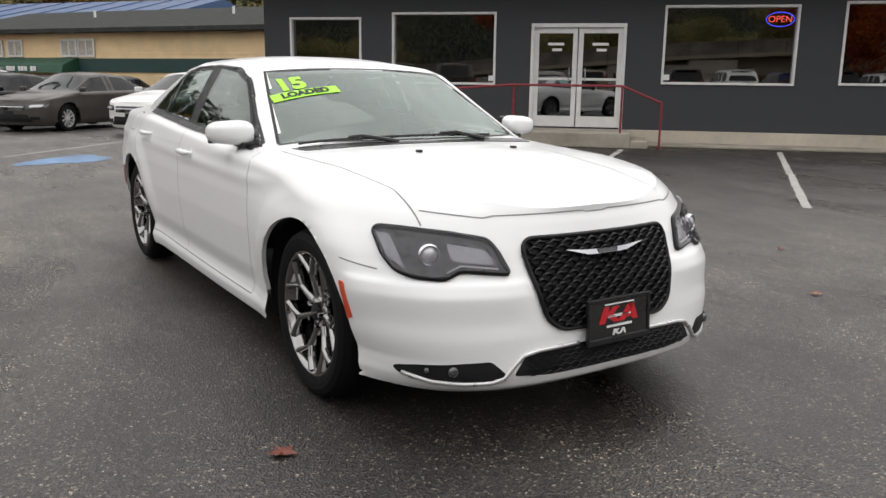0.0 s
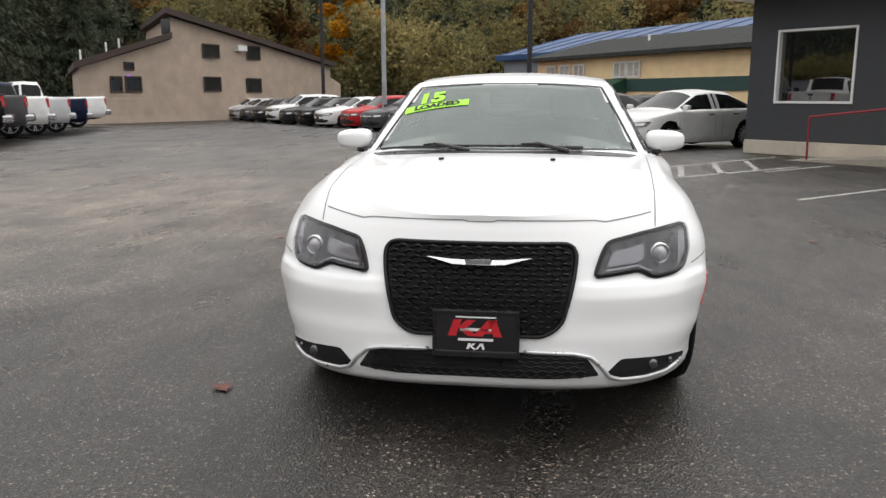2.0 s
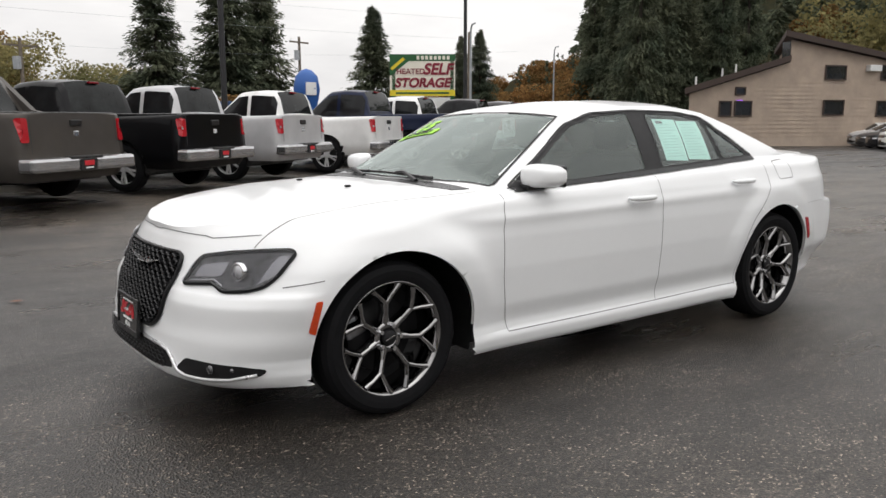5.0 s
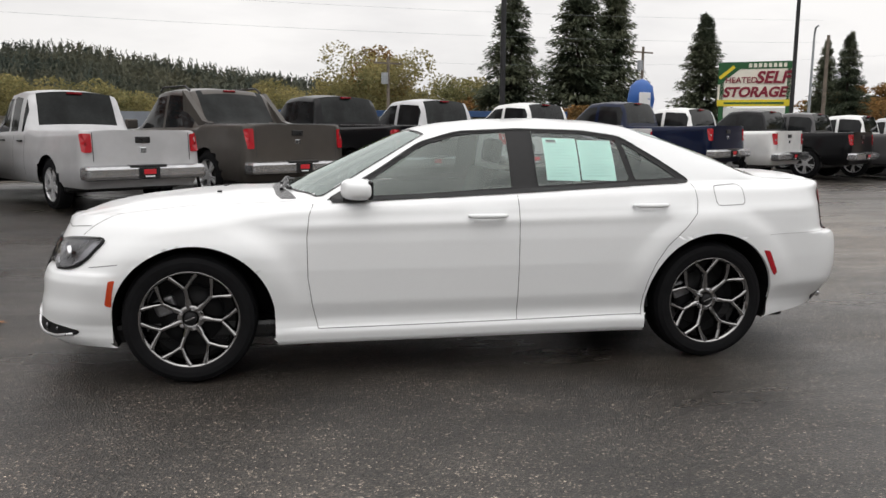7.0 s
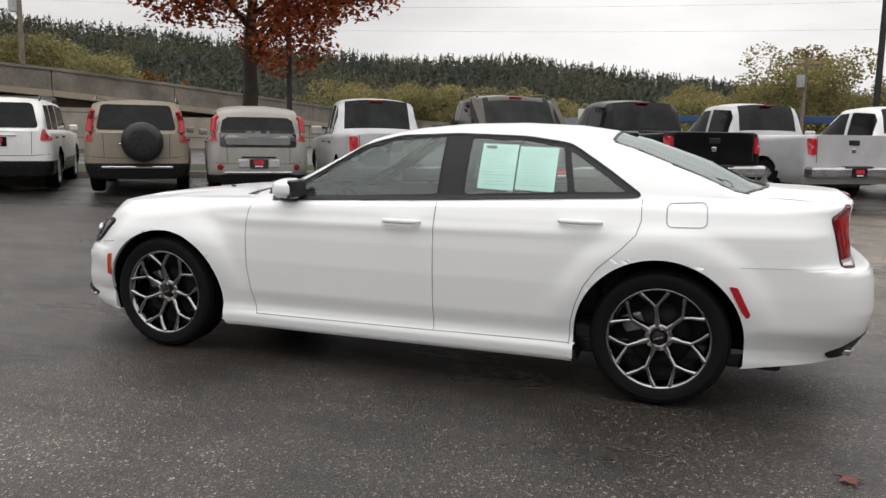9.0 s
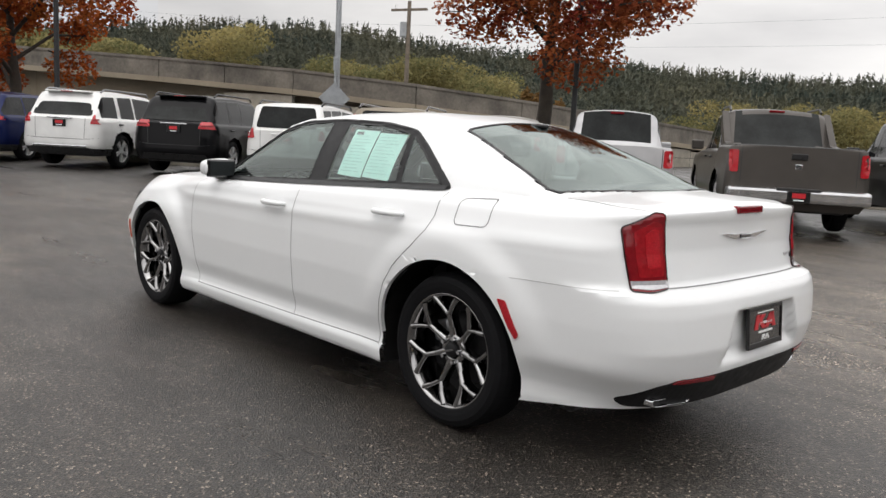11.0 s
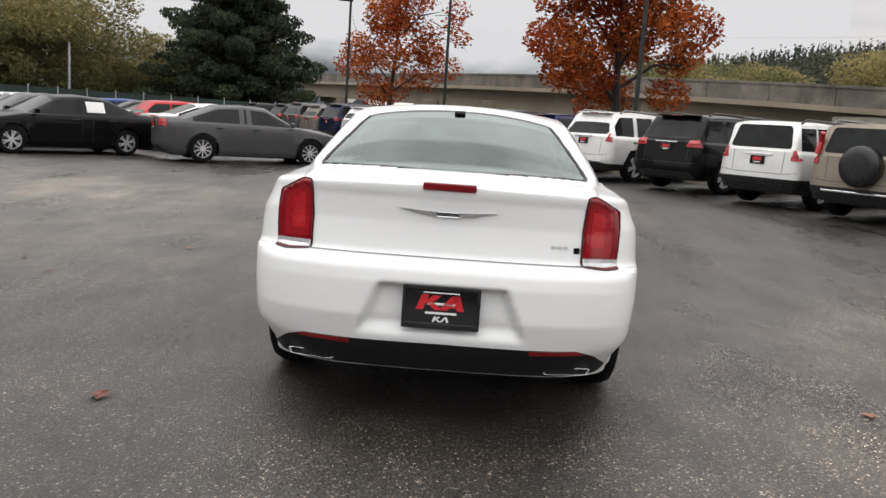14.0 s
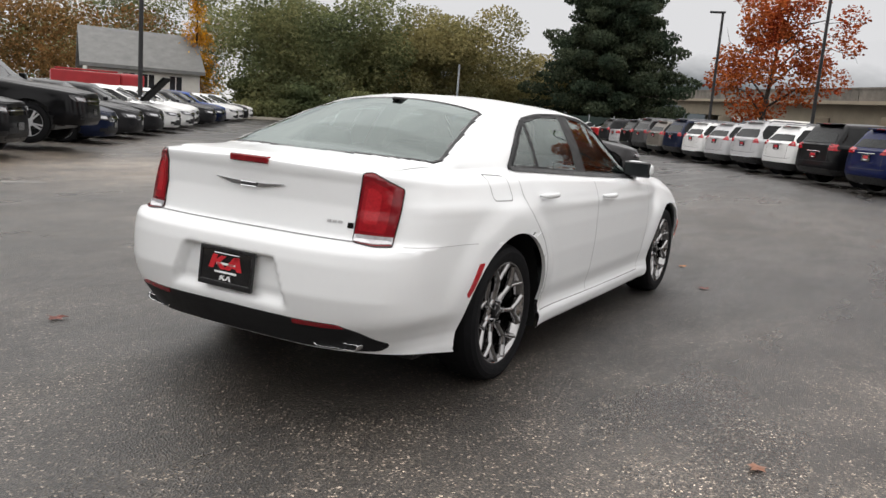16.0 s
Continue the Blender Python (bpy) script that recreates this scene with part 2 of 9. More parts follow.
def add_tube(bm, pts, radius, sides=8, caps=True):
    """A tube along pts; radius is a number or one for each point."""
    pts = [Vector(p) for p in pts]
    rad = radius if hasattr(radius, "__len__") else [radius] * len(pts)
    rings, ref = [], None
    for i, p in enumerate(pts):
        d = (pts[min(i + 1, len(pts) - 1)] - pts[max(i - 1, 0)]).normalized()
        if ref is None:
            ref = d.orthogonal().normalized()
        ref = (ref - d * ref.dot(d)).normalized()
        q = d.cross(ref)
        rings.append([bm.verts.new(p + (ref * math.cos(a) + q * math.sin(a)) * rad[i]) for a in (2 * math.pi * k / sides for k in range(sides))])
    for a, b in zip(rings, rings[1:]):
        for k in range(sides):
            bm.faces.new((a[k], a[(k + 1) % sides], b[(k + 1) % sides], b[k]))
    if caps:
        bm.faces.new(rings[0][::-1])
        bm.faces.new(rings[-1])
    return bm


def tube(pts, radius, sides=8):
    return add_tube(bmesh.new(), pts, radius, sides)


def add_lathe(bm, profile, seg=48, axis="y"):
    """Revolve (radius, along) pairs round an axis."""
    rings = []
    for r, h in profile:
        ring = []
        for k in range(seg):
            a = 2 * math.pi * k / seg
            u, v = r * math.cos(a), r * math.sin(a)
            ring.append(bm.verts.new((u, h, v) if axis == "y" else (u, v, h)))
        rings.append(ring)
    for a, b in zip(rings, rings[1:]):
        for k in range(seg):
            bm.faces.new((a[k], b[k], b[(k + 1) % seg], a[(k + 1) % seg]))
    return bm


def prism(outline, z0, z1, m=None):
    """A solid from a closed outline in x, y between two heights."""
    bm = bmesh.new()
    lo = [bm.verts.new((x, y, z0)) for x, y in outline]
    hi = [bm.verts.new((x, y, z1)) for x, y in outline]
    k = len(outline)
    for i in range(k):
        bm.faces.new((lo[i], lo[(i + 1) % k], hi[(i + 1) % k], hi[i]))
    bm.faces.new(lo[::-1])
    bm.faces.new(hi)
    bmesh.ops.recalc_face_normals(bm, faces=bm.faces[:])
    if m is not None:
        bmesh.ops.transform(bm, matrix=m, verts=bm.verts[:])
    return bm


def text_bm(words, size, depth, m, bold=0.0):
    cu = bpy.data.curves.new("lettering", "FONT")
    cu.body, cu.size, cu.extrude, cu.align_x, cu.align_y, cu.offset = words, size, depth, "CENTER", "CENTER", bold
    tmp = new("lettering", cu)
    me = tmp.to_mesh()
    bm = bmesh.new()
    bm.from_mesh(me)
    tmp.to_mesh_clear()
    bpy.data.objects.remove(tmp)
    bpy.data.curves.remove(cu)
    bmesh.ops.transform(bm, matrix=m, verts=bm.verts[:])
    return bm


def table(pairs, x):
    p = sorted(pairs)
    return np.interp(x, [a for a, _ in p], [b for _, b in p])


def inside(poly, x, y):
    """Whether points lie in a polygon (arrays)."""
    r = np.zeros(np.shape(x), bool)
    for (x0, y0), (x1, y1) in zip(poly, poly[1:] + poly[:1]):
        if y0 == y1:
            continue
        hit = ((y0 > y) != (y1 > y)) & (x < (x1 - x0) * (y - y0) / (y1 - y0) + x0)
        r ^= hit
    return r

# ---- vehicle bodies: a wall of plan outlines below, sections across above ----
from mathutils.bvhtree import BVHTree
from mathutils import geometry


def body_grid(sp):
    """Half a body (left side) as a grid of points, with the rows of the wall's edge, belt and roof rail."""
    nf, nm, nr, nw, n1, n2, n3 = sp["counts"]
    pf, pr = 2 / sp["nf"], 2 / sp["nr"]

    def even(n, p, depth):
        """Angles that step evenly along a rounded end."""
        a = np.radians(np.linspace(0, 90, 2001))
        x, y = depth * np.cos(a) ** p, 0.85 * np.sin(a) ** p
        run = np.concatenate([[0], np.cumsum(np.hypot(np.diff(x), np.diff(y)))])
        return np.degrees(np.interp(np.linspace(0, run[-1], n), run, a))

    st = [(0, a) for a in even(nf, pf, sp["af"])] + [(1, g) for g in np.linspace(0, 1, nm + 2)[1:-1]] + [(2, a) for a in even(nr, pr, sp["ar"])[::-1]]

    def wall(z, kind, v):
        z = np.asarray(z, float)
        w = table(sp["w"], z)
        xf, xr = table(sp["xf"], z), table(sp["xr"], z)
        af, ar = sp["af"], sp["ar"]
        if kind == 1:
            a, b = xf - af, xr + ar
            x, s = a + (b - a) * v, 1.0
        else:
            e = 2 / table(sp["nose"], z) if kind == 0 and "nose" in sp else (pf if kind == 0 else pr)
            c, s = max(0, math.cos(radians(v))) ** e, max(0, math.sin(radians(v))) ** e
            x = xf - af * (1 - c) if kind == 0 else xr + ar * (1 - c)
        return x, w * table(sp["wx"], x) * s

    rows = []
    tau = np.linspace(0, 1, nw) ** 0.92
    for kind, v in st:
        ze = 0.8
        for _ in range(4):
            xe, ye = wall(ze, kind, v)
            ze = float(table(sp["ze"], xe))
        xe, ye = wall(ze, kind, v)
        z = table(sp["zbot"], xe) + (ze - table(sp["zbot"], xe)) * tau
        x, y = wall(z, kind, v)
        x, y = x * np.ones(nw), y * np.ones(nw)
        for xw, zw, rad, amt in sp.get("flare", ()):
            d = np.hypot(x - xw, z - zw)
            y = y + amt * np.exp(-(((d - rad) / 0.11) ** 2)) * np.clip((y - 0.6) / 0.2, 0, 1)
        if "shape" in sp:
            x, y = sp["shape"](x, y, z)
        pts = list(zip(x, y, z))
        yb = float(table(sp["rb"], xe)) * float(ye)
        yr = min(float(table(sp["yr"], xe)), 0.97 * yb)
        zb, zr, zc = (float(table(sp[k], xe)) for k in ("zb", "zr", "zc"))
        ye = float(y[-1])
        xe = float(x[-1])
        for k in range(1, n1 + 1):
            q = k / n1
            pts.append((xe, ye + (yb - ye) * q, ze + (zb - ze) * q ** 0.8))
        for k in range(1, n2 + 1):
            q = k / n2
            bulge = sp.get("bulge", 0.012) * math.sin(math.pi * q) * min(1, max(0, (zr - zb) / 0.2))
            pts.append((xe, yb + (yr - yb) * q + bulge, zb + (zr - zb) * q))
        for k in range(1, n3 + 1):
            q = 1 - k / n3
            pts.append((xe, yr * q, zr + (zc - zr) * (1 - q ** 2.2)))
        rows.append(pts)
    P = np.array(rows, float)
    for _ in range(sp.get("smooth", 3)):
        Q = P.copy()
        Q[:, nw - 3 : -1] = 0.5 * P[:, nw - 3 : -1] + 0.25 * (P[:, nw - 4 : -2] + P[:, nw - 2 :])
        P = Q
    P[:, -1, 1] = 0
    return P, nw - 1, nw - 1 + n1, nw - 1 + n1 + n2


def snap_to(P, mask, poly, reach):
    """Draw grid points near a closed outline in x, z onto it."""
    x, z = P[..., 0], P[..., 2]
    best = np.full(x.shape, 1e9)
    bx, bz = x.copy(), z.copy()
    for (x0, z0), (x1, z1) in zip(poly, poly[1:] + poly[:1]):
        dx, dz = x1 - x0, z1 - z0
        t = np.clip(((x - x0) * dx + (z - z0) * dz) / (dx * dx + dz * dz + 1e-12), 0, 1)
        px, pz = x0 + dx * t, z0 + dz * t
        d = np.hypot(x - px, z - pz)
        near = d < best
        best, bx, bz = np.where(near, d, best), np.where(near, px, bx), np.where(near, pz, bz)
    if reach is None:
        step_u = np.linalg.norm(np.gradient(P, axis=0), axis=-1)
        step_v = np.linalg.norm(np.gradient(P, axis=1), axis=-1)
        turn = np.arctan2(np.abs(bz - z), np.abs(bx - x) + 1e-9)
        reach = 0.62 * (step_u * np.cos(turn) + step_v * np.sin(turn))
    go = mask & (best < reach)
    P[..., 0], P[..., 2] = np.where(go, bx, x), np.where(go, bz, z)


def arch_outline(xw, zw, rx, rz, low=0.0, n=40):
    up = [(xw + rx * math.cos(a), zw + rz * math.sin(a)) for a in np.linspace(0, math.pi, n)]
    return up + [(xw - rx, low), (xw + rx, low)]


def split_grid(P, names, parent, mats, mirror=True, labels={}):
    """Make one mesh for every name in the grid of face names (None: no face). Names that end in _side get one mesh on each side."""
    ns, nv = P.shape[:2]
    idx = np.arange(ns * nv).reshape(ns, nv)
    flat = P.reshape(-1, 3)
    out = {}
    for name in sorted({n for n in names.ravel() if n}):
        ii, jj = np.nonzero(names == name)
        quads = np.stack([idx[ii, jj], idx[ii, jj + 1], idx[ii + 1, jj + 1], idx[ii + 1, jj]], 1)
        used, inv = np.unique(quads, return_inverse=True)
        q = inv.reshape(-1, 4)
        vl = flat[used]
        vr = vl * (1, -1, 1)
        if name.endswith("_side"):
            sets = [(vl, q), (vr, q[:, ::-1])]
        else:
            sets = [(np.concatenate([vl, vr]), np.concatenate([q, q[:, ::-1] + len(vl)]))]
        for v, f in sets:
            bm = bmesh.new()
            vs = [bm.verts.new(p) for p in v]
            for a in f:
                b = [vs[k] for k in dict.fromkeys(a)]
                if len(b) > 2:
                    try:
                        bm.faces.new(b)
                    except ValueError:
                        pass
            bmesh.ops.remove_doubles(bm, verts=bm.verts[:], dist=0.0004)
            bm.normal_update()
            turned = 0.0
            for fc in bm.faces:
                cc = fc.calc_center_median()
                turned += fc.calc_area() * fc.normal.dot(Vector((cc.x - 0.8 * cc.x, cc.y, cc.z - 0.6)))
            if turned < 0:
                bmesh.ops.reverse_faces(bm, faces=bm.faces[:])
            nm = name.replace("_side", "")
            out.setdefault(nm, []).append(part(nm, bm, mats[nm], parent, labels.get(nm, ""), smooth=True))
    return out


class Skin:
    """Lays shapes onto a body: points in x, z on a side, in y, z on the front or rear, in x, y on top."""

    def __init__(self, P):
        ns, nv = P.shape[:2]
        flat = P.reshape(-1, 3)
        idx = np.arange(ns * nv).reshape(ns, nv)
        q = np.stack([idx[:-1, :-1], idx[:-1, 1:], idx[1:, 1:], idx[1:, :-1]], -1).reshape(-1, 4)
        v = np.concatenate([flat, flat * (1, -1, 1)])
        f = np.concatenate([q, q[:, ::-1] + len(flat)])
        self.tail_x = 99.0
        self.tree = BVHTree.FromPolygons([tuple(a) for a in v.tolist()], [tuple(a) for a in f.tolist()])

    def at(self, a, b, axis, off=0.0):
        o, d = {
            "left": ((a, 3, b), (0, -1, 0)), "right": ((a, -3, b), (0, 1, 0)),
            "lamp_left": ((-2.10 - 2 * math.cos(a / 0.4), 0.45 + 2 * math.sin(a / 0.4), b), (math.cos(a / 0.4), -math.sin(a / 0.4), 0)),
            "lamp_right": ((-2.10 - 2 * math.cos(a / 0.4), -0.45 - 2 * math.sin(a / 0.4), b), (math.cos(a / 0.4), math.sin(a / 0.4), 0)),
            "front": ((5, a, b), (-1, 0, 0)), "rear": ((-5, a, b), (1, 0, 0)), "top": ((a, b, 4), (0, 0, -1)),
        }[axis]
        if axis in ("front", "rear") and abs(a) < 1e-4:
            o = (o[0], 2e-4, o[2])
        p, n, _, _ = self.tree.ray_cast(Vector(o), Vector(d))
        if p is not None and axis == "rear" and p.x > self.tail_x:
            p, n, _, _ = self.tree.find_nearest(Vector((self.tail_x - 0.22, a, b)))
        if p is None:
            p, n, _, _ = self.tree.find_nearest(Vector({"left": (a, 0.9, b), "right": (a, -0.9, b), "front": (2.2, a, b), "rear": (-2.4, a, b), "top": (a, b, 1.2)}.get(axis, (-2.35, 0.7 if axis == "lamp_left" else -0.7, b))))
        if n.dot(Vector(d)) > 0:
            n = -n
        return p + n * off, n

    def patch(self, poly, axis, off, step=0.03, thick=0.012, holes=()):
        """A solid skin over the inside of an outline."""
        ring = dense(poly, step)
        pts, edges = [Vector(p) for p in ring], [(i, (i + 1) % len(ring)) for i in range(len(ring))]
        xs, ys = [p[0] for p in ring], [p[1] for p in ring]
        gx, gy = np.meshgrid(np.arange(min(xs), max(xs), step), np.arange(min(ys), max(ys), step))
        ok = inside([tuple(p) for p in ring], gx, gy)
        r = np.array(ring)
        for a, b in zip(gx[ok], gy[ok]):
            if np.hypot(r[:, 0] - a, r[:, 1] - b).min() > step * 0.5:
                pts.append(Vector((a, b)))
        vs, _, fs, *_ = geometry.delaunay_2d_cdt(pts, edges, [], 1, 1e-5)
        bm = bmesh.new()
        hi = []
        for v in vs:
            p, n = self.at(v[0], v[1], axis, off)
            hi.append((bm.verts.new(p), p, n))
        for f in fs:
            try:
                bm.faces.new([hi[k][0] for k in f])
            except ValueError:
                pass
        rim = [e for e in bm.edges if e.is_boundary]
        low = {}
        for v, p, n in hi:
            if any(e.is_boundary for e in v.link_edges):
                low[v] = bm.verts.new(p - n * thick)
        for e in rim:
            a, b = e.verts
            if a in low and b in low:
                bm.faces.new((a, b, low[b], low[a]))
        bmesh.ops.recalc_face_normals(bm, faces=bm.faces[:])
        return bm

    def path(self, pts, axis, off, step=0.03, closed=False):
        p = dense(pts, step) if closed else dense(pts, step, False)
        return [self.at(a, b, axis, off)[0] for a, b in p]

    def ribbon(self, pts, axis, width, off, step=0.03, closed=False):
        """A strip of a given width along a line on the skin."""
        p = dense(pts, step, closed)
        if closed:
            p = p + p[:1]
        bm = bmesh.new()
        prev = None
        for i, (a, b) in enumerate(p):
            a0, b0 = p[i - 1] if i else (p[-2] if closed else p[0])
            a1, b1 = p[i + 1] if i + 1 < len(p) else (p[1] if closed else p[-1])
            l = math.hypot(a1 - a0, b1 - b0) or 1
            nx, ny = -(b1 - b0) / l * width / 2, (a1 - a0) / l * width / 2
            c = [bm.verts.new(self.at(a + s * nx, b + s * ny, axis, off)[0]) for s in (-1, 1)]
            if prev:
                bm.faces.new((prev[0], prev[1], c[1], c[0]))
            prev = c
        return bm


def dense(poly, step, closed=True):
    out = []
    for i, (a, b) in enumerate(poly):
        if not closed and i + 1 == len(poly):
            out.append((a, b))
            break
        c, d = poly[(i + 1) % len(poly)]
        n = max(1, int(math.hypot(c - a, d - b) / step))
        out += [(a + (c - a) * k / n, b + (d - b) * k / n) for k in range(n)]
    return out


def rounded(poly, r, n=5):
    """Round the corners of a closed outline."""
    out = []
    k = len(poly)
    for i in range(k):
        p, a, b = Vector(poly[i]), Vector(poly[i - 1]), Vector(poly[(i + 1) % k])
        q = min(r, (a - p).length * 0.45, (b - p).length * 0.45)
        s, e = p + (a - p).normalized() * q, p + (b - p).normalized() * q
        for j in range(n + 1):
            t = j / n
            v = s * (1 - t) ** 2 + p * (2 * t * (1 - t)) + e * t * t
            out.append((v.x, v.y))
    return out

# ---- the white saloon ----
HUB_F, HUB_R, ARCH_F, ARCH_R, RIDE = 1.526, -1.512, 1.500, -1.502, 0.015
def ease(v, a, b):
    """A smooth step from 0 at a to 1 at b (arrays)."""
    t = np.clip((np.asarray(v, float) - a) / (b - a), 0, 1)
    return t * t * (3 - 2 * t)


def hero_wall(x, y, z):
    """Creases and shoulders of the saloon's flanks, nose and tail."""
    front = ease(x, 0.75, 1.35)
    y = y * (1 - 0.052 * front * ease(z, 0.66, 0.86))
    # flared haunches over the wheels, falling off sharply above
    for xw, reach in ((1.51, 0.015), (-1.51, 0.017)):
        d = np.hypot(x - xw, (z - 0.34) * 1.02)
        y = y + reach * ease(d, 0.62, 0.50) * ease(z, 0.34, 0.56) * np.clip((y - 0.6) / 0.2, 0, 1)
    # bumpers narrow below, without the sills' flare
    y = y * (1 - 0.040 * ease(np.abs(x), 1.72, 1.92) * ease(z, 0.40, 0.22))
    # doors: a soft waist line and a scoop above the sill
    door = ease(x, 1.05, 0.8) * ease(x, -1.2, -0.95)
    y = y - 0.010 * door * ease(z, 0.42, 0.33) * ease(z, 0.262, 0.285)
    y = y + 0.006 * ease(x, 1.2, 0.9) * np.exp(-(((z - 0.855 + 0.02 * x) / 0.028) ** 2)) * ease(y, 0.6, 0.8)
    # nose: a shelf under the headlights, a full lower lip
    nose = ease(x, 1.86, 2.02) * ease(y, 0.30, 0.46)
    shelf = 0.017 * ease(z, 0.612, 0.592) * ease(z, 0.44, 0.56) * nose
    k = np.clip((y - 0.35) / 0.5, 0, 1)
    x, y = x + shelf * (1 - 0.6 * k), y + shelf * 0.7 * k
    # tail: the bumper's side turns in below a crease
    tail = ease(x, -1.86, -2.05)
    y = y - 0.016 * tail * ease(z, 0.44, 0.36) * ease(y, 0.45, 0.7)
    return x, y


HERO = dict(
    counts=(64, 190, 64, 66, 8, 30, 30), shape=hero_wall, nose=[(0.25, 3.2), (0.55, 3.05), (0.66, 2.55), (0.80, 2.3)], nf=2.66, af=0.66, nr=3.4, ar=0.42, smooth=4, bulge=0.014,
    xf=[(0.18, 2.33), (0.22, 2.40), (0.27, 2.415), (0.40, 2.40), (0.55, 2.365), (0.70, 2.315), (0.80, 2.275), (0.85, 2.235), (0.90, 2.17)],
    xr=[(0.20, -2.44), (0.30, -2.50), (0.40, -2.55), (0.52, -2.575), (0.66, -2.565), (0.715, -2.552), (0.742, -2.530), (0.752, -2.462), (0.77, -2.446), (0.90, -2.426), (1.0, -2.430), (1.04, -2.444), (1.08, -2.43)],
    w=[(0.17, 0.86), (0.195, 0.895), (0.25, 0.905), (0.275, 0.897), (0.32, 0.888), (0.42, 0.903), (0.60, 0.920), (0.75, 0.922), (0.85, 0.915), (0.92, 0.898), (0.98, 0.872), (1.06, 0.84)],
    wx=[(2.5, 0.938), (2.0, 0.962), (1.5, 0.985), (0.9, 0.991), (0.3, 1.0), (0, 1.0), (-1.35, 1.0), (-1.7, 0.985), (-2.0, 0.952), (-2.6, 0.890)],
    zbot=[(2.5, 0.185), (1.9, 0.20), (1.0, 0.185), (-1.1, 0.18), (-1.8, 0.205), (-1.95, 0.222), (-2.15, 0.246), (-2.35, 0.275), (-2.6, 0.286)],
    ze=[(2.25, 0.812), (2.1, 0.812), (1.9, 0.815), (1.5, 0.835), (1.0, 0.915), (0.5, 0.950), (-0.3, 0.980), (-1.3, 1.015), (-2.0, 1.025), (-2.44, 1.055)],
    rb=[(2.3, 0.80), (1.9, 0.835), (1.4, 0.862), (0.9, 0.915), (0.3, 0.925), (-1.2, 0.925), (-1.5, 0.90), (-1.9, 0.84), (-2.5, 0.82)],
    zb=[(2.25, 0.838), (2.1, 0.866), (1.9, 0.896), (1.5, 0.936), (1.0, 0.953), (0.78, 0.962), (0.28, 0.985), (-0.32, 1.018), (-1.0, 1.045), (-1.35, 1.058), (-1.8, 1.062), (-2.3, 1.062), (-2.44, 1.058)],
    yr=[(2.3, 0.55), (1.9, 0.60), (1.4, 0.66), (0.95, 0.745), (0.78, 0.755), (0.5, 0.690), (0.2, 0.620), (0.0, 0.605), (-0.6, 0.615), (-1.1, 0.615), (-1.4, 0.64), (-1.75, 0.69), (-2.0, 0.70), (-2.5, 0.68)],
    zr=[(2.25, 0.840), (2.1, 0.875), (1.9, 0.908), (1.5, 0.950), (1.0, 0.965), (0.80, 0.975), (0.5, 1.15), (0.2, 1.325), (0.05, 1.362), (-0.3, 1.388), (-0.75, 1.385), (-1.05, 1.352), (-1.35, 1.265), (-1.6, 1.175), (-1.82, 1.095), (-1.95, 1.072), (-2.3, 1.072), (-2.44, 1.058)],
    zc=[(2.25, 0.842), (2.15, 0.868), (1.9, 0.922), (1.6, 0.957), (1.39, 0.973), (1.05, 0.992), (0.98, 1.012), (0.6, 1.19), (0.28, 1.335), (0.15, 1.378), (0.0, 1.405), (-0.25, 1.430), (-0.6, 1.440), (-0.95, 1.428), (-1.15, 1.402), (-1.35, 1.355), (-1.7, 1.235), (-1.93, 1.128), (-2.02, 1.102), (-2.3, 1.092), (-2.40, 1.088), (-2.44, 1.060)],
    flare=[(1.505, 0.343, 0.44, 0.012), (-1.502, 0.343, 0.45, 0.009)],
)
DLO = rounded([(0.79, 0.968), (0.50, 1.128), (0.24, 1.288), (0.02, 1.350), (-0.35, 1.368), (-0.75, 1.358), (-0.99, 1.325), (-1.21, 1.19), (-1.40, 1.060), (-0.32, 1.008)], 0.05, 4)
PANES = [
    rounded([(0.675, 0.988), (0.49, 1.112), (0.225, 1.274), (0.0, 1.334), (-0.275, 1.354), (-0.275, 1.030), (0.28, 1.000)], 0.02, 3),
    rounded([(-0.425, 1.350), (-0.74, 1.342), (-0.955, 1.308), (-1.005, 1.068), (-0.425, 1.038)], 0.02, 3),
    rounded([(-0.985, 1.298), (-1.02, 1.280), (-1.19, 1.168), (-1.315, 1.080), (-1.035, 1.070)], 0.02, 3),
]
FRONT_GLASS = [(1.00, 0.0), (0.985, 0.30), (0.93, 0.52), (0.835, 0.70), (0.80, 0.700), (0.45, 0.605), (0.215, 0.540), (0.225, 0.3), (0.235, 0.0)]
REAR_GLASS = [(-1.205, 0.0), (-1.205, 0.3), (-1.205, 0.470), (-1.225, 0.498), (-1.45, 0.545), (-1.70, 0.602), (-1.835, 0.632), (-1.89, 0.618), (-1.965, 0.4), (-2.005, 0.2), (-2.015, 0.0)]
FUEL = rounded([(-1.517, 1.036), (-1.71, 1.046), (-1.716, 0.928), (-1.523, 0.922)], 0.032)
DOOR_REAR = [(-0.292, 1.06), (-1.38, 1.10), (-1.385, 0.93), (-1.31, 0.805), (-1.19, 0.694), (-1.09, 0.52), (-1.056, 0.275), (-0.292, 0.275)]


def grow(poly, d):
    """Move a closed outline outwards by d about its middle."""
    c = np.mean(poly, 0)
    return [tuple(np.array(p) + (np.array(p) - c) / (np.hypot(*(np.array(p) - c)) + 1e-9) * d) for p in poly]


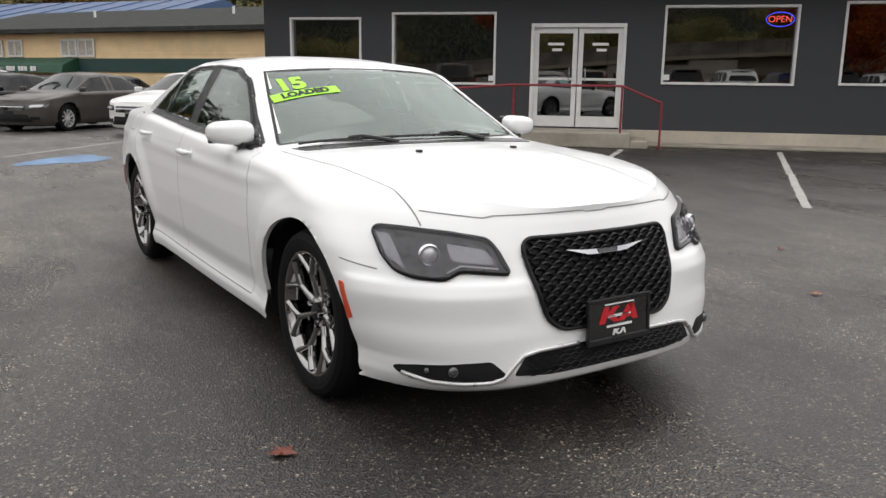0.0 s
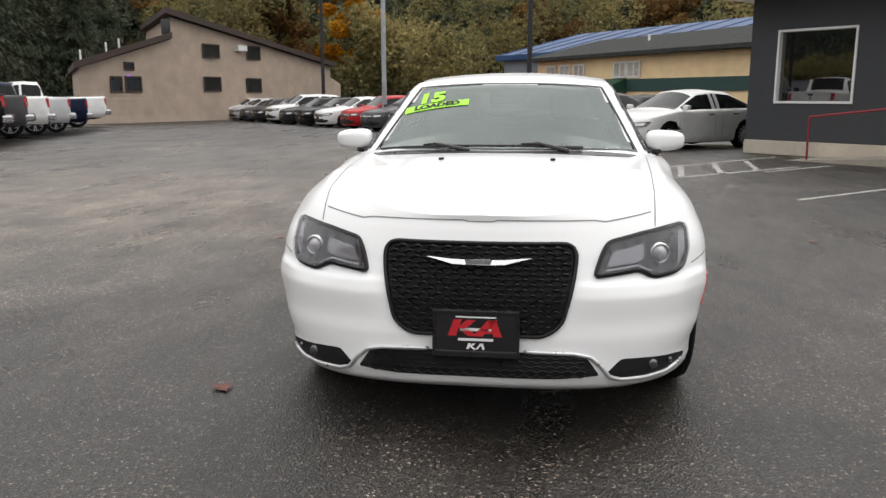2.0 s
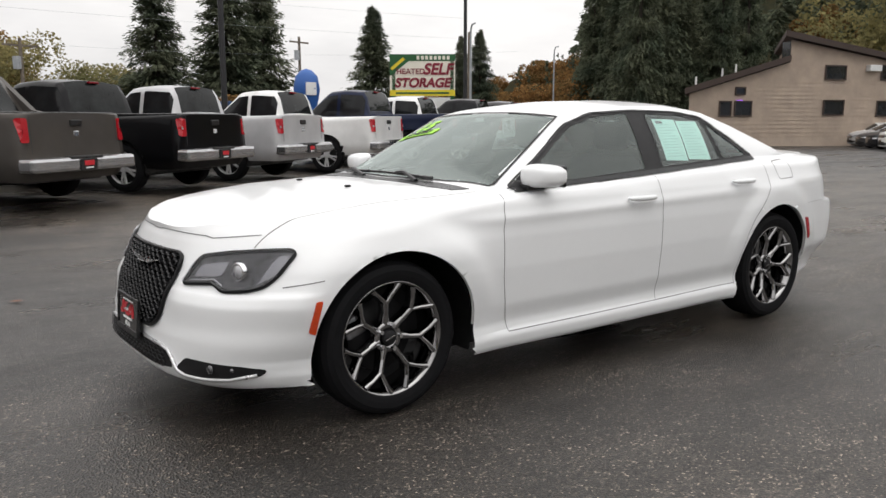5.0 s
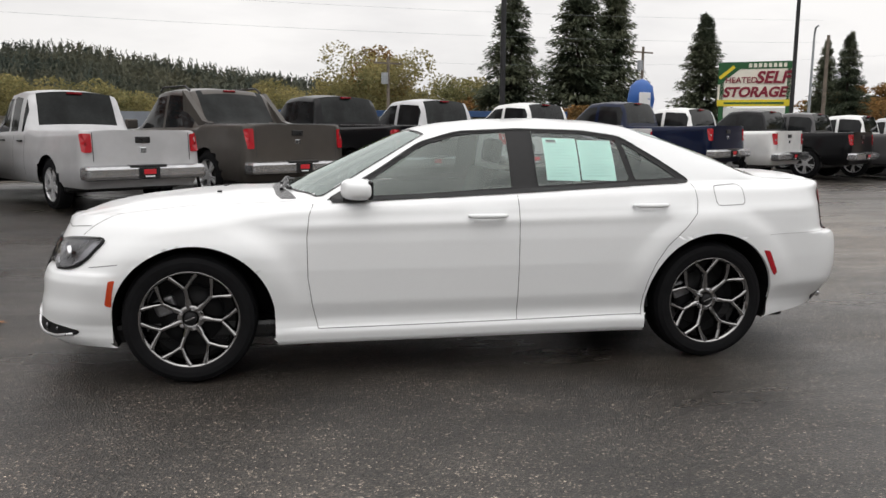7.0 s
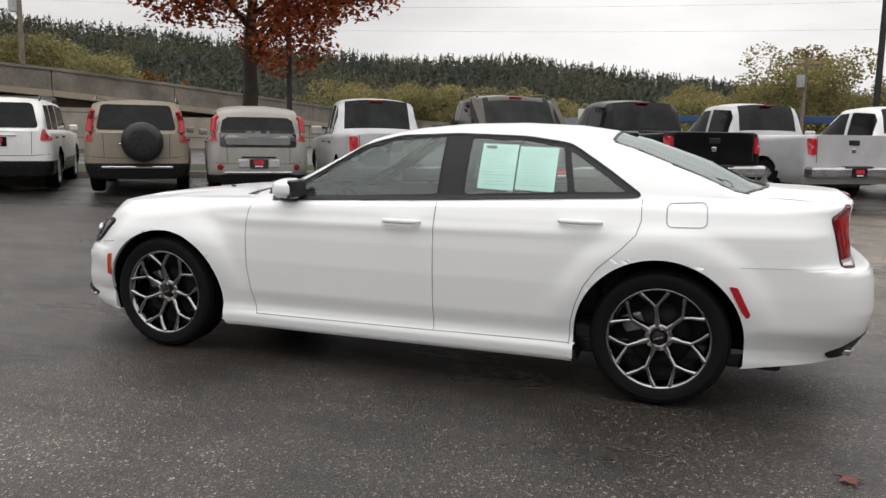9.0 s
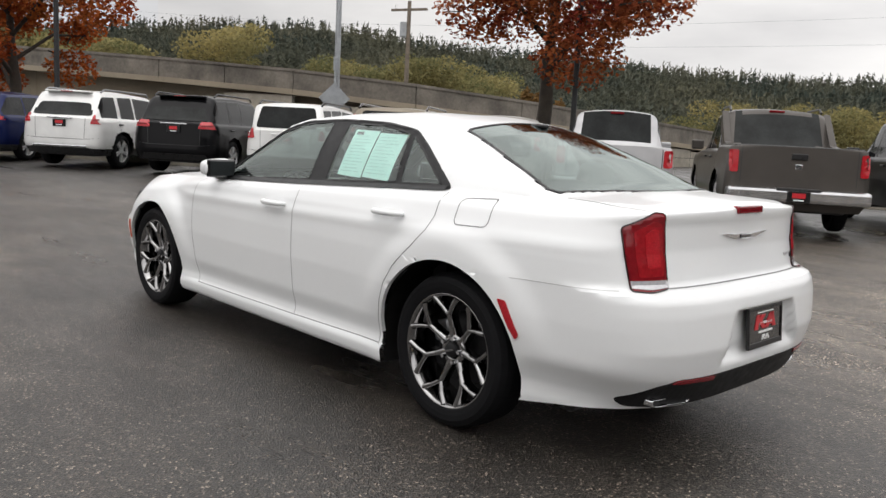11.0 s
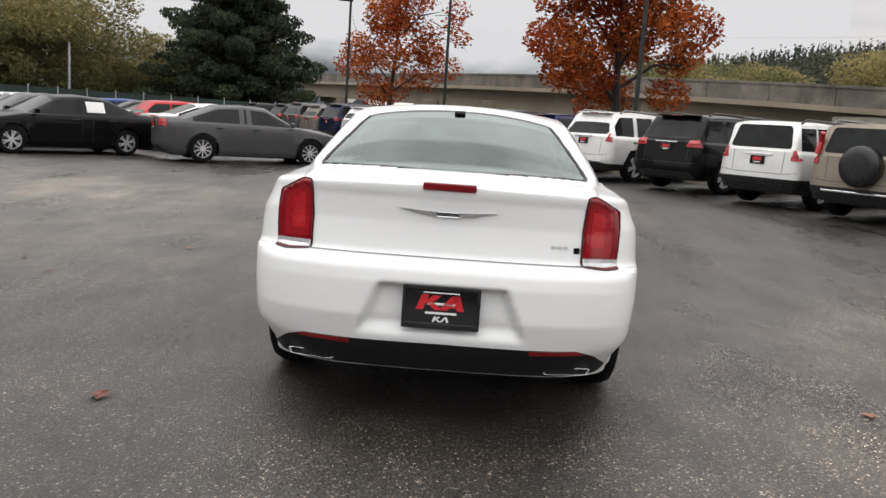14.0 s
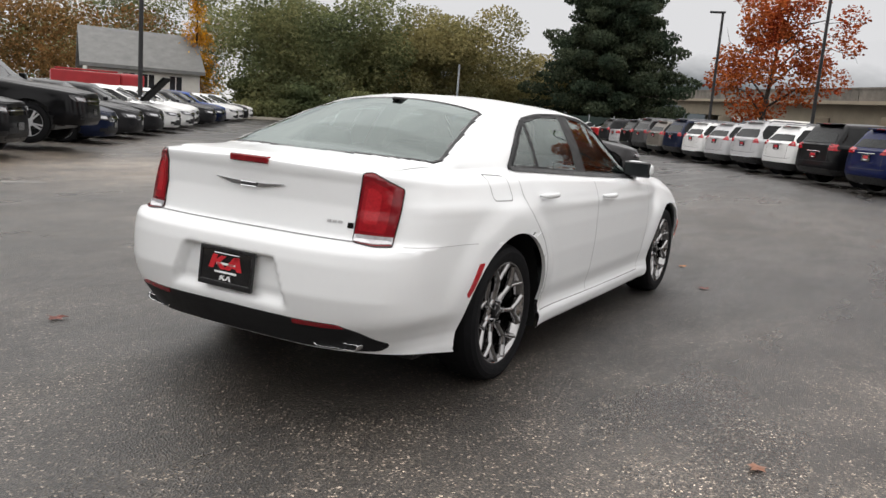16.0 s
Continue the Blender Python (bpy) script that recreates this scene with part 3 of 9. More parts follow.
def hero_saloon():
    car = thing("saloon_car", "clean white four-door saloon car with black grille parked on wet asphalt", "car", pose(0, 0, RIDE))
    P, jE, jB, jR = body_grid(HERO)
    # plate recess in the rear bumper
    x, y, z = P[..., 0], P[..., 1], P[..., 2]
    rec = 0.042 * ease(np.abs(y) - 0.40 * (0.645 - z), 0.272, 0.252) * ease(z, 0.662, 0.646) * ease(z, 0.43, 0.50)
    P[..., 0] = np.where(x < -2.3, x + rec, x)
    x, y, z = P[..., 0], P[..., 1], P[..., 2]
    # the hood's raised middle between two soft creases, and the roof's edge of the trunk lid
    dome = 0.010 * ease(np.abs(y), 0.47, 0.40) * ease(x, 1.05, 1.3) * ease(x, 2.235, 2.14) * ease(z, 0.80, 0.86)
    P[..., 2] = z + dome
    tuck = 0.060 * np.clip((0.46 - z) / 0.20, 0, 1) ** 1.2 * ease(x, -1.85, -2.35) + 0.035 * np.clip((0.30 - z) / 0.12, 0, 1) * np.clip((x - 1.95) / 0.3, 0, 1)
    P[..., 1] = y * (1 - tuck)
    # a crease along the lower doors and a shelf over the rear bumper
    row = np.arange(P.shape[1])[None, :] * np.ones((P.shape[0], 1))
    side = (row <= jE) & (np.abs(x) < 2.2)
    arches = [arch_outline(ARCH_F, 0.343, 0.424, 0.402), arch_outline(ARCH_R, 0.343, 0.424, 0.418)]
    flank, before = Skin(P), P.copy()
    for a in arches:
        snap_to(P, side & (P[..., 1] > 0.6), a, None)
    for i, j in zip(*np.nonzero(np.abs(P - before).max(-1) > 1e-6)):
        P[i, j, 1] = flank.at(P[i, j, 0], P[i, j, 2], "left")[0].y
    glassrows = (row > jE + 2) & (row < jR) & (P[..., 0] < 0.85) & (P[..., 0] > -1.5)
    for poly in [DLO] + PANES:
        snap_to(P, glassrows, poly, 0.0085)
    skin = Skin(P)
    c = 0.25 * (P[:-1, :-1] + P[1:, :-1] + P[:-1, 1:] + P[1:, 1:])
    cx, cy, cz = c[..., 0], c[..., 1], c[..., 2]
    rw = row[:-1, :-1]
    nm = np.full(cx.shape, "fender_side", object)
    wall = rw < jE
    nm[(cx < -0.292)] = "quarter_panel_side"
    nm[(cx < 0.872) & (cx >= -0.292) & (rw < jR) & (cz > 0.275)] = "front_door_side"
    nm[inside(DOOR_REAR, cx, cz) & (rw < jR) & (cy > 0.55)] = "rear_door_side"
    nm[wall & (cz < 0.275) & (np.abs(cx) < 1.3)] = "sill_side"
    nm[(rw >= jR) & (cx < 0.6) & (cx > -1.7)] = "roof"
    nm[(rw >= jR) & (cx <= -1.7)] = "quarter_panel_side"
    nm[(rw >= jE + 3) & (cx > 0.80) & (cy < 0.66 + (2.2 - cx) * 0.075)] = "hood"
    nm[wall & ((cx > 2.03) | ((cz < 0.685) & (cx > 1.5)))] = "front_bumper"
    nm[(rw >= jE) & (rw < jE + 3) & (cx > 2.03)] = "front_bumper"
    nm[wall & (cz < 0.742) & (cx < -1.6)] = "rear_bumper"
    nm[wall & (cz >= 0.742) & (cx < -2.35) & (cy < 0.585)] = "trunk_lid"
    nm[(rw >= jE) & (cx < -1.95) & (cy < 0.66)] = "trunk_lid"
    fgi = inside(FRONT_GLASS + [(a, -b) for a, b in FRONT_GLASS[::-1]], cx, cy) & (rw >= jR)
    rg = inside(grow(REAR_GLASS + [(a, -b) for a, b in REAR_GLASS[::-1]], 0.02), cx, cy) & (rw >= jR)
    rgi = inside(REAR_GLASS + [(a, -b) for a, b in REAR_GLASS[::-1]], cx, cy) & (rw >= jR)
    nm[fgi] = "windshield"
    nm[rg] = "rear_window_seal"
    nm[rgi] = "rear_window"
    sidez = (rw >= jE + 2) & (rw < jR - 1)
    nm[inside(DLO, cx, cz) & sidez & (cy > 0.5)] = "window_frame_side"
    for i, poly in enumerate(PANES):
        nm[inside(poly, cx, cz) & sidez & (cy > 0.5)] = ("front_window_side", "rear_door_window_side", "quarter_window_side")[i]
    for a in arches:
        nm[inside(a, cx, cz) & wall & (cy > 0.5)] = None
    mats = {k.replace("_side", ""): WHITE for k in set(nm.ravel()) if k}
    mats.update(windshield=WINDSHIELD, rear_window=REARGLASS, front_window=DOORGLASS, rear_door_window=SIDEGLASS, quarter_window=DOORGLASS, window_frame=TRIM, rear_window_seal=GLOSS)
    lab = dict(windshield="tinted windshield glass", window_frame="black window surround", rear_window="tinted rear glass")
    made = split_grid(P, nm, car, mats, labels=lab)
    for key in ("windshield", "rear_window", "front_window", "rear_door_window", "quarter_window"):
        for ob in made[key]:
            ob.visible_shadow = False
    # dark lining inside the cabin
    solid = np.isin(nm, ["roof", "quarter_panel_side", "front_door_side", "rear_door_side", "window_frame_side"]) & (cx < 1.0) & (cx > -2.0)
    n = np.cross(P[1:, :-1] - P[:-1, :-1], P[:-1, 1:] - P[:-1, :-1])
    n = np.pad(n, ((0, 1), (0, 1), (0, 0)), mode="edge")
    n = n / (np.linalg.norm(n, axis=-1, keepdims=True) + 1e-9)
    n = np.where((n * (P - (0, 0, 0.7))).sum(-1, keepdims=True) < 0, -n, n)
    L = P - 0.018 * n
    L[:, -1, 1] = 0
    lining = np.where(solid, "cabin_lining", None)
    split_grid(L, lining, car, {"cabin_lining": DARK})

    # seams between the panels
    seam = 0
    lines = [
        ("side", [(0.845, 0.270), (0.875, 0.40), (0.898, 0.56), (0.900, 0.78), (0.885, 0.90), (0.86, 0.955)]), ("side", [(-0.292, 0.275), (-0.292, 1.01)]),
        ("side", [(-1.392, 1.052), (-1.398, 0.95), (-1.378, 0.88), (-1.31, 0.805), (-1.19, 0.694), (-1.125, 0.60), (-1.085, 0.50), (-1.062, 0.40), (-1.056, 0.275)]),
        ("side", [(0.845, 0.270), (-0.29, 0.275), (-1.056, 0.283)]), ("side", [(1.875, 0.655), (2.03, 0.632)]), 
        ("side", FUEL + FUEL[:1]),
        ("rear", [(-0.578, 0.758), (0.578, 0.758)]), ("front", [(0.655, 0.834), (0.47, 0.812), (0.43, 0.819), (0.065, 0.823), (0.045, 0.817), (-0.045, 0.817), (-0.065, 0.823), (-0.43, 0.819), (-0.47, 0.812), (-0.655, 0.834)]),
    ]
    for ax, pts in lines:
        for a in (("left", "right") if ax == "side" else (ax,)):
            part("panel_seam", skin.ribbon(pts, a, 0.0045, 0.0012, 0.02), HSEAM, car)
    for s in (1, -1):
        part("bumper_seam", skin.ribbon([(-1.88, 0.742), (-2.33, 0.752)], "left" if s > 0 else "right", 0.0030, 0.0008, 0.02), PAINTGAP, car)
        part("panel_seam", skin.ribbon([(2.08, s * 0.668), (1.9, s * 0.682), (1.4, s * 0.72), (0.95, s * 0.752)], "top", 0.0045, 0.0012, 0.03), HSEAM, car)
        part("panel_seam", skin.ribbon([(-2.34, s * 0.630), (-2.2, s * 0.650), (-1.95, s * 0.66)], "top", 0.0045, 0.0012, 0.03), HSEAM, car)
        part("panel_seam", skin.ribbon([(s * 0.578, 0.758), (s * 0.586, 0.80), (s * 0.600, 1.02)], "rear", 0.0045, 0.0012, 0.03), HSEAM, car)
        ax = "left" if s > 0 else "right"
        # chrome-free black beads round the side windows
        for poly in [DLO] + PANES:
            part("window_bead", skin.ribbon(poly, ax, 0.007, 0.0035, 0.014, True), TRIM, car)
        part("belt_moulding", skin.ribbon([(0.76, 0.966), (0.28, 0.987), (-0.32, 1.015), (-1.36, 1.066)], ax, 0.022, 0.005, 0.03), TRIM, car)
    for poly in (FRONT_GLASS, REAR_GLASS):
        full = grow(poly + [(a, -b) for a, b in poly[::-1][1:-1]], 0.012)
        part("glass_bead", skin.ribbon(full, "top", 0.016, 0.003, 0.03, True), TRIM, car)

    # wheel arches: a lip and a dark liner
    for s in (1, -1):
        for xw, rz in ((ARCH_F, 0.402), (ARCH_R, 0.418)):
            ax = "left" if s > 0 else "right"
            bm = bmesh.new()
            prev = None
            for a in np.linspace(0.0, math.pi, 60):
                u, v = xw + 0.424 * math.cos(a), 0.343 + rz * math.sin(a)
                q, _ = skin.at(xw + 0.427 * math.cos(a), 0.343 + (rz + 0.003) * math.sin(a), ax)
                cur = [bm.verts.new((u, q.y - s * d, v)) for d in (0.001, 0.008, 0.020)]
                if prev:
                    for k in (0, 1):
                        bm.faces.new((prev[k], prev[k + 1], cur[k + 1], cur[k]))
                prev = cur
            part("arch_lip", bm, WHITE, car, smooth=True)
            bm = bmesh.new()
            prev = None
            for a in np.linspace(-0.36, math.pi + 0.32, 34):
                u, v = xw + 0.430 * math.cos(a), 0.343 + (rz + 0.006) * math.sin(a)
                rim = abs(skin.at(xw + 0.445 * math.cos(a), max(0.24, 0.343 + (rz + 0.02) * math.sin(a)), ax)[0].y) - 0.014
                cur = [bm.verts.new((u, s * yy, v)) for yy in (0.56, 0.78, min(rim, 0.872 if xw > 0 else 0.888))]
                if prev:
                    bm.faces.new((prev[0], prev[1], cur[1], cur[0]))
                    bm.faces.new((prev[1], prev[2], cur[2], cur[1]))
                prev = cur
            hub = bm.verts.new((xw, s * 0.55, 0.343))
            inner = [v for v in bm.verts if abs(abs(v.co.y) - 0.56) < 1e-4]
            for a, b in zip(inner, inner[1:]):
                bm.faces.new((a, b, hub))
            part("wheel_liner", bm, LINER, car)
    part("underbody", box(-2.12, 1.95, -0.74, 0.74, 0.19, 0.30, 0.03), BLACK, car)
    part("engine_block", box(1.05, 1.98, -0.52, 0.52, 0.25, 0.80, 0.03), BLACK, car)

    hero_front(car, skin)
    hero_rear(car, skin)
    hero_sides(car, skin)
    hero_cabin(car, skin)
    for xw, spin in ((HUB_F, 0.349), (HUB_R, 0.349)):
        for s in (1, -1):
            turn = Matrix.Identity(4) if s > 0 else Matrix.Rotation(math.pi, 4, "Z")
            wheel(car, Matrix.Translation((xw, s * (0.886 if xw > 0 else 0.890), 0.358 - RIDE)) @ turn @ Matrix.Rotation(spin, 4, "Y"))
    return car


WHEEL_DATA = {}


def wheel(car, m):
    """A seven-spoke alloy wheel, its spokes forked towards the rim; the outer face looks along +y."""
    if not WHEEL_DATA:
        bm = bmesh.new()
        add_lathe(bm, [(0.250, -0.225), (0.262, -0.235), (0.305, -0.236), (0.338, -0.222), (0.353, -0.19), (0.357, -0.13), (0.357, -0.07), (0.352, -0.035), (0.338, -0.006), (0.315, 0.006), (0.290, 0.004), (0.268, -0.002), (0.256, -0.012), (0.250, -0.03)], 64)
        WHEEL_DATA["tyre"] = (bm, RUBBER)
        bm = bmesh.new()
        add_lathe(bm, [(0.236, -0.21), (0.234, -0.075), (0.240, -0.040), (0.251, -0.016), (0.258, -0.006), (0.263, -0.005), (0.266, -0.010), (0.262, -0.03)], 64)
        WHEEL_DATA["rim"] = (bm, HYPER)
        # black disc added for the shade seen between the spokes
        bm = bmesh.new()
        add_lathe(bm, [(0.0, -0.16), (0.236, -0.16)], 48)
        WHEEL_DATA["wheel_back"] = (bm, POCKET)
        bm = bmesh.new()
        add_lathe(bm, [(0.06, -0.125), (0.17, -0.125), (0.172, -0.137), (0.06, -0.137)], 48)
        WHEEL_DATA["brake_disc"] = (bm, POCKET)
        bm = bmesh.new()
        add_box(bm, 0.05, 0.17, -0.145, -0.105, 0.05, 0.15, 0.02)
        WHEEL_DATA["brake_caliper"] = (bm, STEEL)
        for k in range(7):
            bm = bmesh.new()

            def fin(p0, p1, w0, w1, d0, d1, bm=bm):
                """A tapering bar with a proud ridge from p0 to p1 in the wheel's plane."""
                p0, p1 = Vector(p0), Vector(p1)
                t = (p1 - p0).normalized()
                q = Vector((-t.y, t.x))
                ring = []
                for p, w, d in ((p0, w0, d0), (p1, w1, d1)):
                    ring.append([bm.verts.new((p.x + q.x * s * w, yy + d, p.y + q.y * s * w)) for s, yy in ((-1, -0.055), (-1, -0.016), (-0.45, 0.0), (0.45, 0.0), (1, -0.016), (1, -0.055))])
                for i in range(5):
                    bm.faces.new((ring[0][i], ring[0][i + 1], ring[1][i + 1], ring[1][i]))

            fin((0.050, 0), (0.110, 0), 0.025, 0.0140, -0.047, -0.038)
            fin((0.106, 0), (0.176, 0), 0.0140, 0.0140, -0.038, -0.022)
            for s in (1, -1):
                e = (0.252 * math.cos(s * 0.292), 0.252 * math.sin(s * 0.292))
                fin((0.166, s * 0.004), (0.206, s * 0.036), 0.0115, 0.0105, -0.023, -0.014)
                fin((0.202, s * 0.033), e, 0.0105, 0.0150, -0.014, -0.006)
            bmesh.ops.recalc_face_normals(bm, faces=bm.faces[:])
            bmesh.ops.transform(bm, matrix=Matrix.Rotation(2 * math.pi * k / 7, 4, "Y"), verts=bm.verts[:])
            WHEEL_DATA["spoke" + " " * k] = (bm, HYPER)
        bm = bmesh.new()
        add_lathe(bm, [(0.076, -0.080), (0.074, -0.056), (0.066, -0.047), (0.036, -0.047), (0.034, -0.060)], 32)
        WHEEL_DATA["hub"] = (bm, HYPER)
        bm = bmesh.new()
        add_lathe(bm, [(0.0345, -0.060), (0.0345, -0.036), (0.032, -0.033), (0.0, -0.031)], 28)
        WHEEL_DATA["centre_cap"] = (bm, POCKET)
        bm = bmesh.new()
        add_box(bm, -0.027, 0.027, -0.032, -0.029, -0.005, 0.003, 0.001)
        WHEEL_DATA["cap_emblem"] = (bm, HYPER)
        for k in range(5):
            a = 2 * math.pi * (k + 0.5) / 5 + math.pi / 2
            bm = bmesh.new()
            bmesh.ops.create_cone(bm, cap_ends=True, segments=6, radius1=0.010, radius2=0.010, depth=0.02)
            bmesh.ops.transform(bm, matrix=Matrix.Translation((0.056 * math.cos(a), -0.036, 0.056 * math.sin(a))) @ Matrix.Rotation(math.pi / 2, 4, "X"), verts=bm.verts[:])
            WHEEL_DATA["lug_nut" + " " * k] = (bm, CHROME)
        for k, (bm, mt) in list(WHEEL_DATA.items()):
            me = bpy.data.meshes.new(k.strip())
            bmesh.ops.recalc_face_normals(bm, faces=bm.faces[:])
            bm.to_mesh(me)
            bm.free()
            if k.strip() in ("rim", "wheel_back", "brake_disc", "hub", "centre_cap", "spoke"):
                me.polygons.foreach_set("use_smooth", [True] * len(me.polygons))
            me.materials.append(mt)
            WHEEL_DATA[k] = me
    w = new("wheel", WHEEL_DATA["rim"])
    w.parent, w.matrix_basis = car, m
    w["label"] = "dark chrome seven-spoke alloy wheel with forked spokes"
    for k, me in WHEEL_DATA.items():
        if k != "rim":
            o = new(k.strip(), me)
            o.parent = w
    return w


def dealer_plate(car, m, frame=True):
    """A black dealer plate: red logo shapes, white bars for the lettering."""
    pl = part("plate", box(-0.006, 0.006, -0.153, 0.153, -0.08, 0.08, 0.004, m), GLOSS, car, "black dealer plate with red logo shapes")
    for y0, y1, z0, z1 in ((-0.161, 0.161, 0.072, 0.088), (-0.161, 0.161, -0.088, -0.064), (-0.161, -0.148, -0.07, 0.08), (0.148, 0.161, -0.07, 0.08)):
        part("plate_frame", box(-0.004, 0.011, y0, y1, z0, z1, 0.003, m), BLACK, pl)

    def bar(cy, cz, w, h, mt, slant=0.0, name="logo_shape"):
        o = [(cy - w / 2 - slant * h / 2, cz - h / 2), (cy + w / 2 - slant * h / 2, cz - h / 2), (cy + w / 2 + slant * h / 2, cz + h / 2), (cy - w / 2 + slant * h / 2, cz + h / 2)]
        b = prism(o, 0.0, 0.0035, m @ Matrix(((0, 0, 1, 0.0055), (1, 0, 0, 0), (0, 1, 0, 0), (0, 0, 0, 1))))
        part(name, b, mt, pl)

    for cy, w, sl in ((-0.078, 0.030, 0.35), (0.035, 0.036, 0.9), (0.070, 0.030, -0.35)):
        bar(cy, 0.022, w, 0.062, REDSIGN, sl)
    bar(-0.035, 0.036, 0.034, 0.03, REDSIGN, 1.2)
    bar(-0.030, 0.006, 0.034, 0.03, REDSIGN, -1.2)
    bar(0.052, 0.008, 0.03, 0.012, REDSIGN)
    bar(0.0, 0.016, 0.115, 0.010, WHITESIGN, 0.2)
    bar(0.0, -0.022, 0.13, 0.009, WHITESIGN)
    bar(0.0, 0.062, 0.15, 0.005, WHITESIGN)
    for cy, cz, w, hh, sl in ((-0.026, -0.047, 0.010, 0.022, 0.35), (-0.012, -0.042, 0.010, 0.011, 1.2), (-0.010, -0.053, 0.010, 0.011, -1.2), (0.012, -0.047, 0.009, 0.022, 0.8), (0.026, -0.047, 0.009, 0.022, -0.3)):
        bar(cy, cz, w, hh, WHITESIGN, sl)
    return pl


def wings(car, skin, axis, z, half, name, mt=None, lift=0.008):
    """A flat pair of wings with a small dark middle."""
    for s in (1, -1):
        poly = [(s * 0.040, z + 0.006), (s * 0.10, z + 0.007), (s * half * 0.8, z + 0.012), (s * half, z + 0.014), (s * half * 0.72, z + 0.001), (s * 0.10, z - 0.010), (s * 0.040, z - 0.013)]
        part(name, skin.patch(poly if s > 0 else poly[::-1], axis, lift, 0.02, 0.007), mt or CHROME, car, "chrome wing emblem")
    part(name, skin.patch(rounded([(-0.044, z - 0.013), (0.044, z - 0.013), (0.052, z + 0.007), (-0.052, z + 0.007)], 0.006, 3), axis, lift + 0.003, 0.02, 0.010), LAMPGREY, car)
    for dz in (0.006, -0.012):
        part(name, tube(skin.path([(-0.046, z + dz), (0.046, z + dz)], axis, lift + 0.004, 0.02), 0.0022, 5), mt or CHROME, car)


def hero_front(car, skin):
    # grille
    gp = rounded([(-0.366, 0.738), (0.366, 0.738), (0.352, 0.60), (0.312, 0.455), (0.25, 0.412), (-0.25, 0.412), (-0.312, 0.455), (-0.352, 0.60)], 0.06, 6)
    part("grille", skin.patch(gp, "front", 0.003, 0.03), POCKET, car, "black grille with woven wave mesh")
    part("grille_bezel", add_tube(bmesh.new(), skin.path(gp + gp[:1], "front", 0.008, 0.03), 0.009, 8), MESHBLK, car)
    gin = np.array(gp)
    wave = 0.058
    for k in range(18):
        z0 = 0.426 + k * 0.0184
        ys = [y for y in np.arange(-0.36, 0.361, wave / 8)]
        run = []
        bm = bmesh.new()
        for y in ys:
            ph = (y / wave + 0.5 * (k % 2)) * 2 * math.pi
            zz = z0 + 0.0044 * math.cos(ph)
            if bool(inside([tuple(p) for p in gin * 0.965 + (0, 0.02)], np.array(y), np.array(zz))):
                run.append((y, zz, math.sin(ph)))
            else:
                if len(run) > 3:
                    break
                run = []
        if len(run) > 3:
            pts = [skin.at(y, zz, "front", 0.014)[0] for y, zz, _ in run]
            prev = None
            for p, (y, zz, sn) in zip(pts, run):
                h = 0.0020 + 0.0030 * max(0, math.cos((y / wave + 0.5 * (k % 2)) * 2 * math.pi))
                cur = [bm.verts.new(p + Vector(v)) for v in ((0, 0, h), (0.006, 0, 0), (0, 0, -h), (-0.012, 0, -h), (-0.012, 0, h))]
                if prev:
                    for a in range(5):
                        bm.faces.new((prev[a], prev[(a + 1) % 5], cur[(a + 1) % 5], cur[a]))
                prev = cur
            part("grille_mesh_bar", bm, MESHBLK, car)
    wings(car, skin, "front", 0.672, 0.198, "wing_emblem", None, 0.026)
    # headlamps
    for s in (1, -1):
        hp = rounded([(s * 0.430, 0.622), (s * 0.456, 0.700), (s * 0.480, 0.740), (s * 0.604, 0.762), (s * 0.72, 0.774), (s * 0.780, 0.776), (s * 0.796, 0.760), (s * 0.798, 0.690), (s * 0.778, 0.634), (s * 0.735, 0.616), (s * 0.655, 0.609), (s * 0.595, 0.638)], 0.018, 3)
        hl = part("headlight", skin.patch(hp if s > 0 else hp[::-1], "front", 0.003, 0.02, 0.01), LAMPIN, car, "smoked headlight with round projector")
        part("headlight_rim", tube(skin.path(hp + hp[:1], "front", 0.006, 0.02), 0.009, 6), MESHBLK, hl)
        c, n = skin.at(s * 0.676, 0.690, "front", 0.004)
        rot = Vector((1, 0.28 * s, 0.05)).to_track_quat("Y", "Z").to_matrix().to_4x4()
        m = Matrix.Translation(c) @ rot
        bm = add_lathe(bmesh.new(), [(0.030, 0.0), (0.032, 0.014), (0.036, 0.018), (0.041, 0.012), (0.042, -0.004)], 28)
        bmesh.ops.transform(bm, matrix=m, verts=bm.verts[:])
        part("projector_ring", bm, CHROME, hl, smooth=True)
        bm = add_lathe(bmesh.new(), [(0.031, 0.008), (0.025, 0.015), (0.013, 0.020), (0.0, 0.021)], 24)
        bmesh.ops.transform(bm, matrix=m, verts=bm.verts[:])
        part("projector_lens", bm, CLEARL, hl, smooth=True)
        bp = rounded([(s * 0.475, 0.655), (s * 0.495, 0.705), (s * 0.615, 0.728), (s * 0.615, 0.672), (s * 0.58, 0.664)], 0.012, 3)
        part("lamp_reflector", skin.patch(bp if s > 0 else bp[::-1], "front", 0.006, 0.02, 0.004), LAMPPANEL, hl)
        bp = [(s * 0.752, 0.640), (s * 0.762, 0.752), (s * 0.792, 0.756), (s * 0.788, 0.68)]
        part("lamp_reflector", skin.patch(bp if s > 0 else bp[::-1], "front", 0.006, 0.02, 0.004), LAMPPANEL, hl)
        part("led_strip", tube(skin.path([(s * 0.47, 0.640), (s * 0.59, 0.652), (s * 0.64, 0.630)], "front", 0.008, 0.02), 0.004, 6), CLEARL, hl)
        part("lens_cover", skin.patch(hp if s > 0 else hp[::-1], "front", 0.022, 0.03, 0.018), LENS, hl)
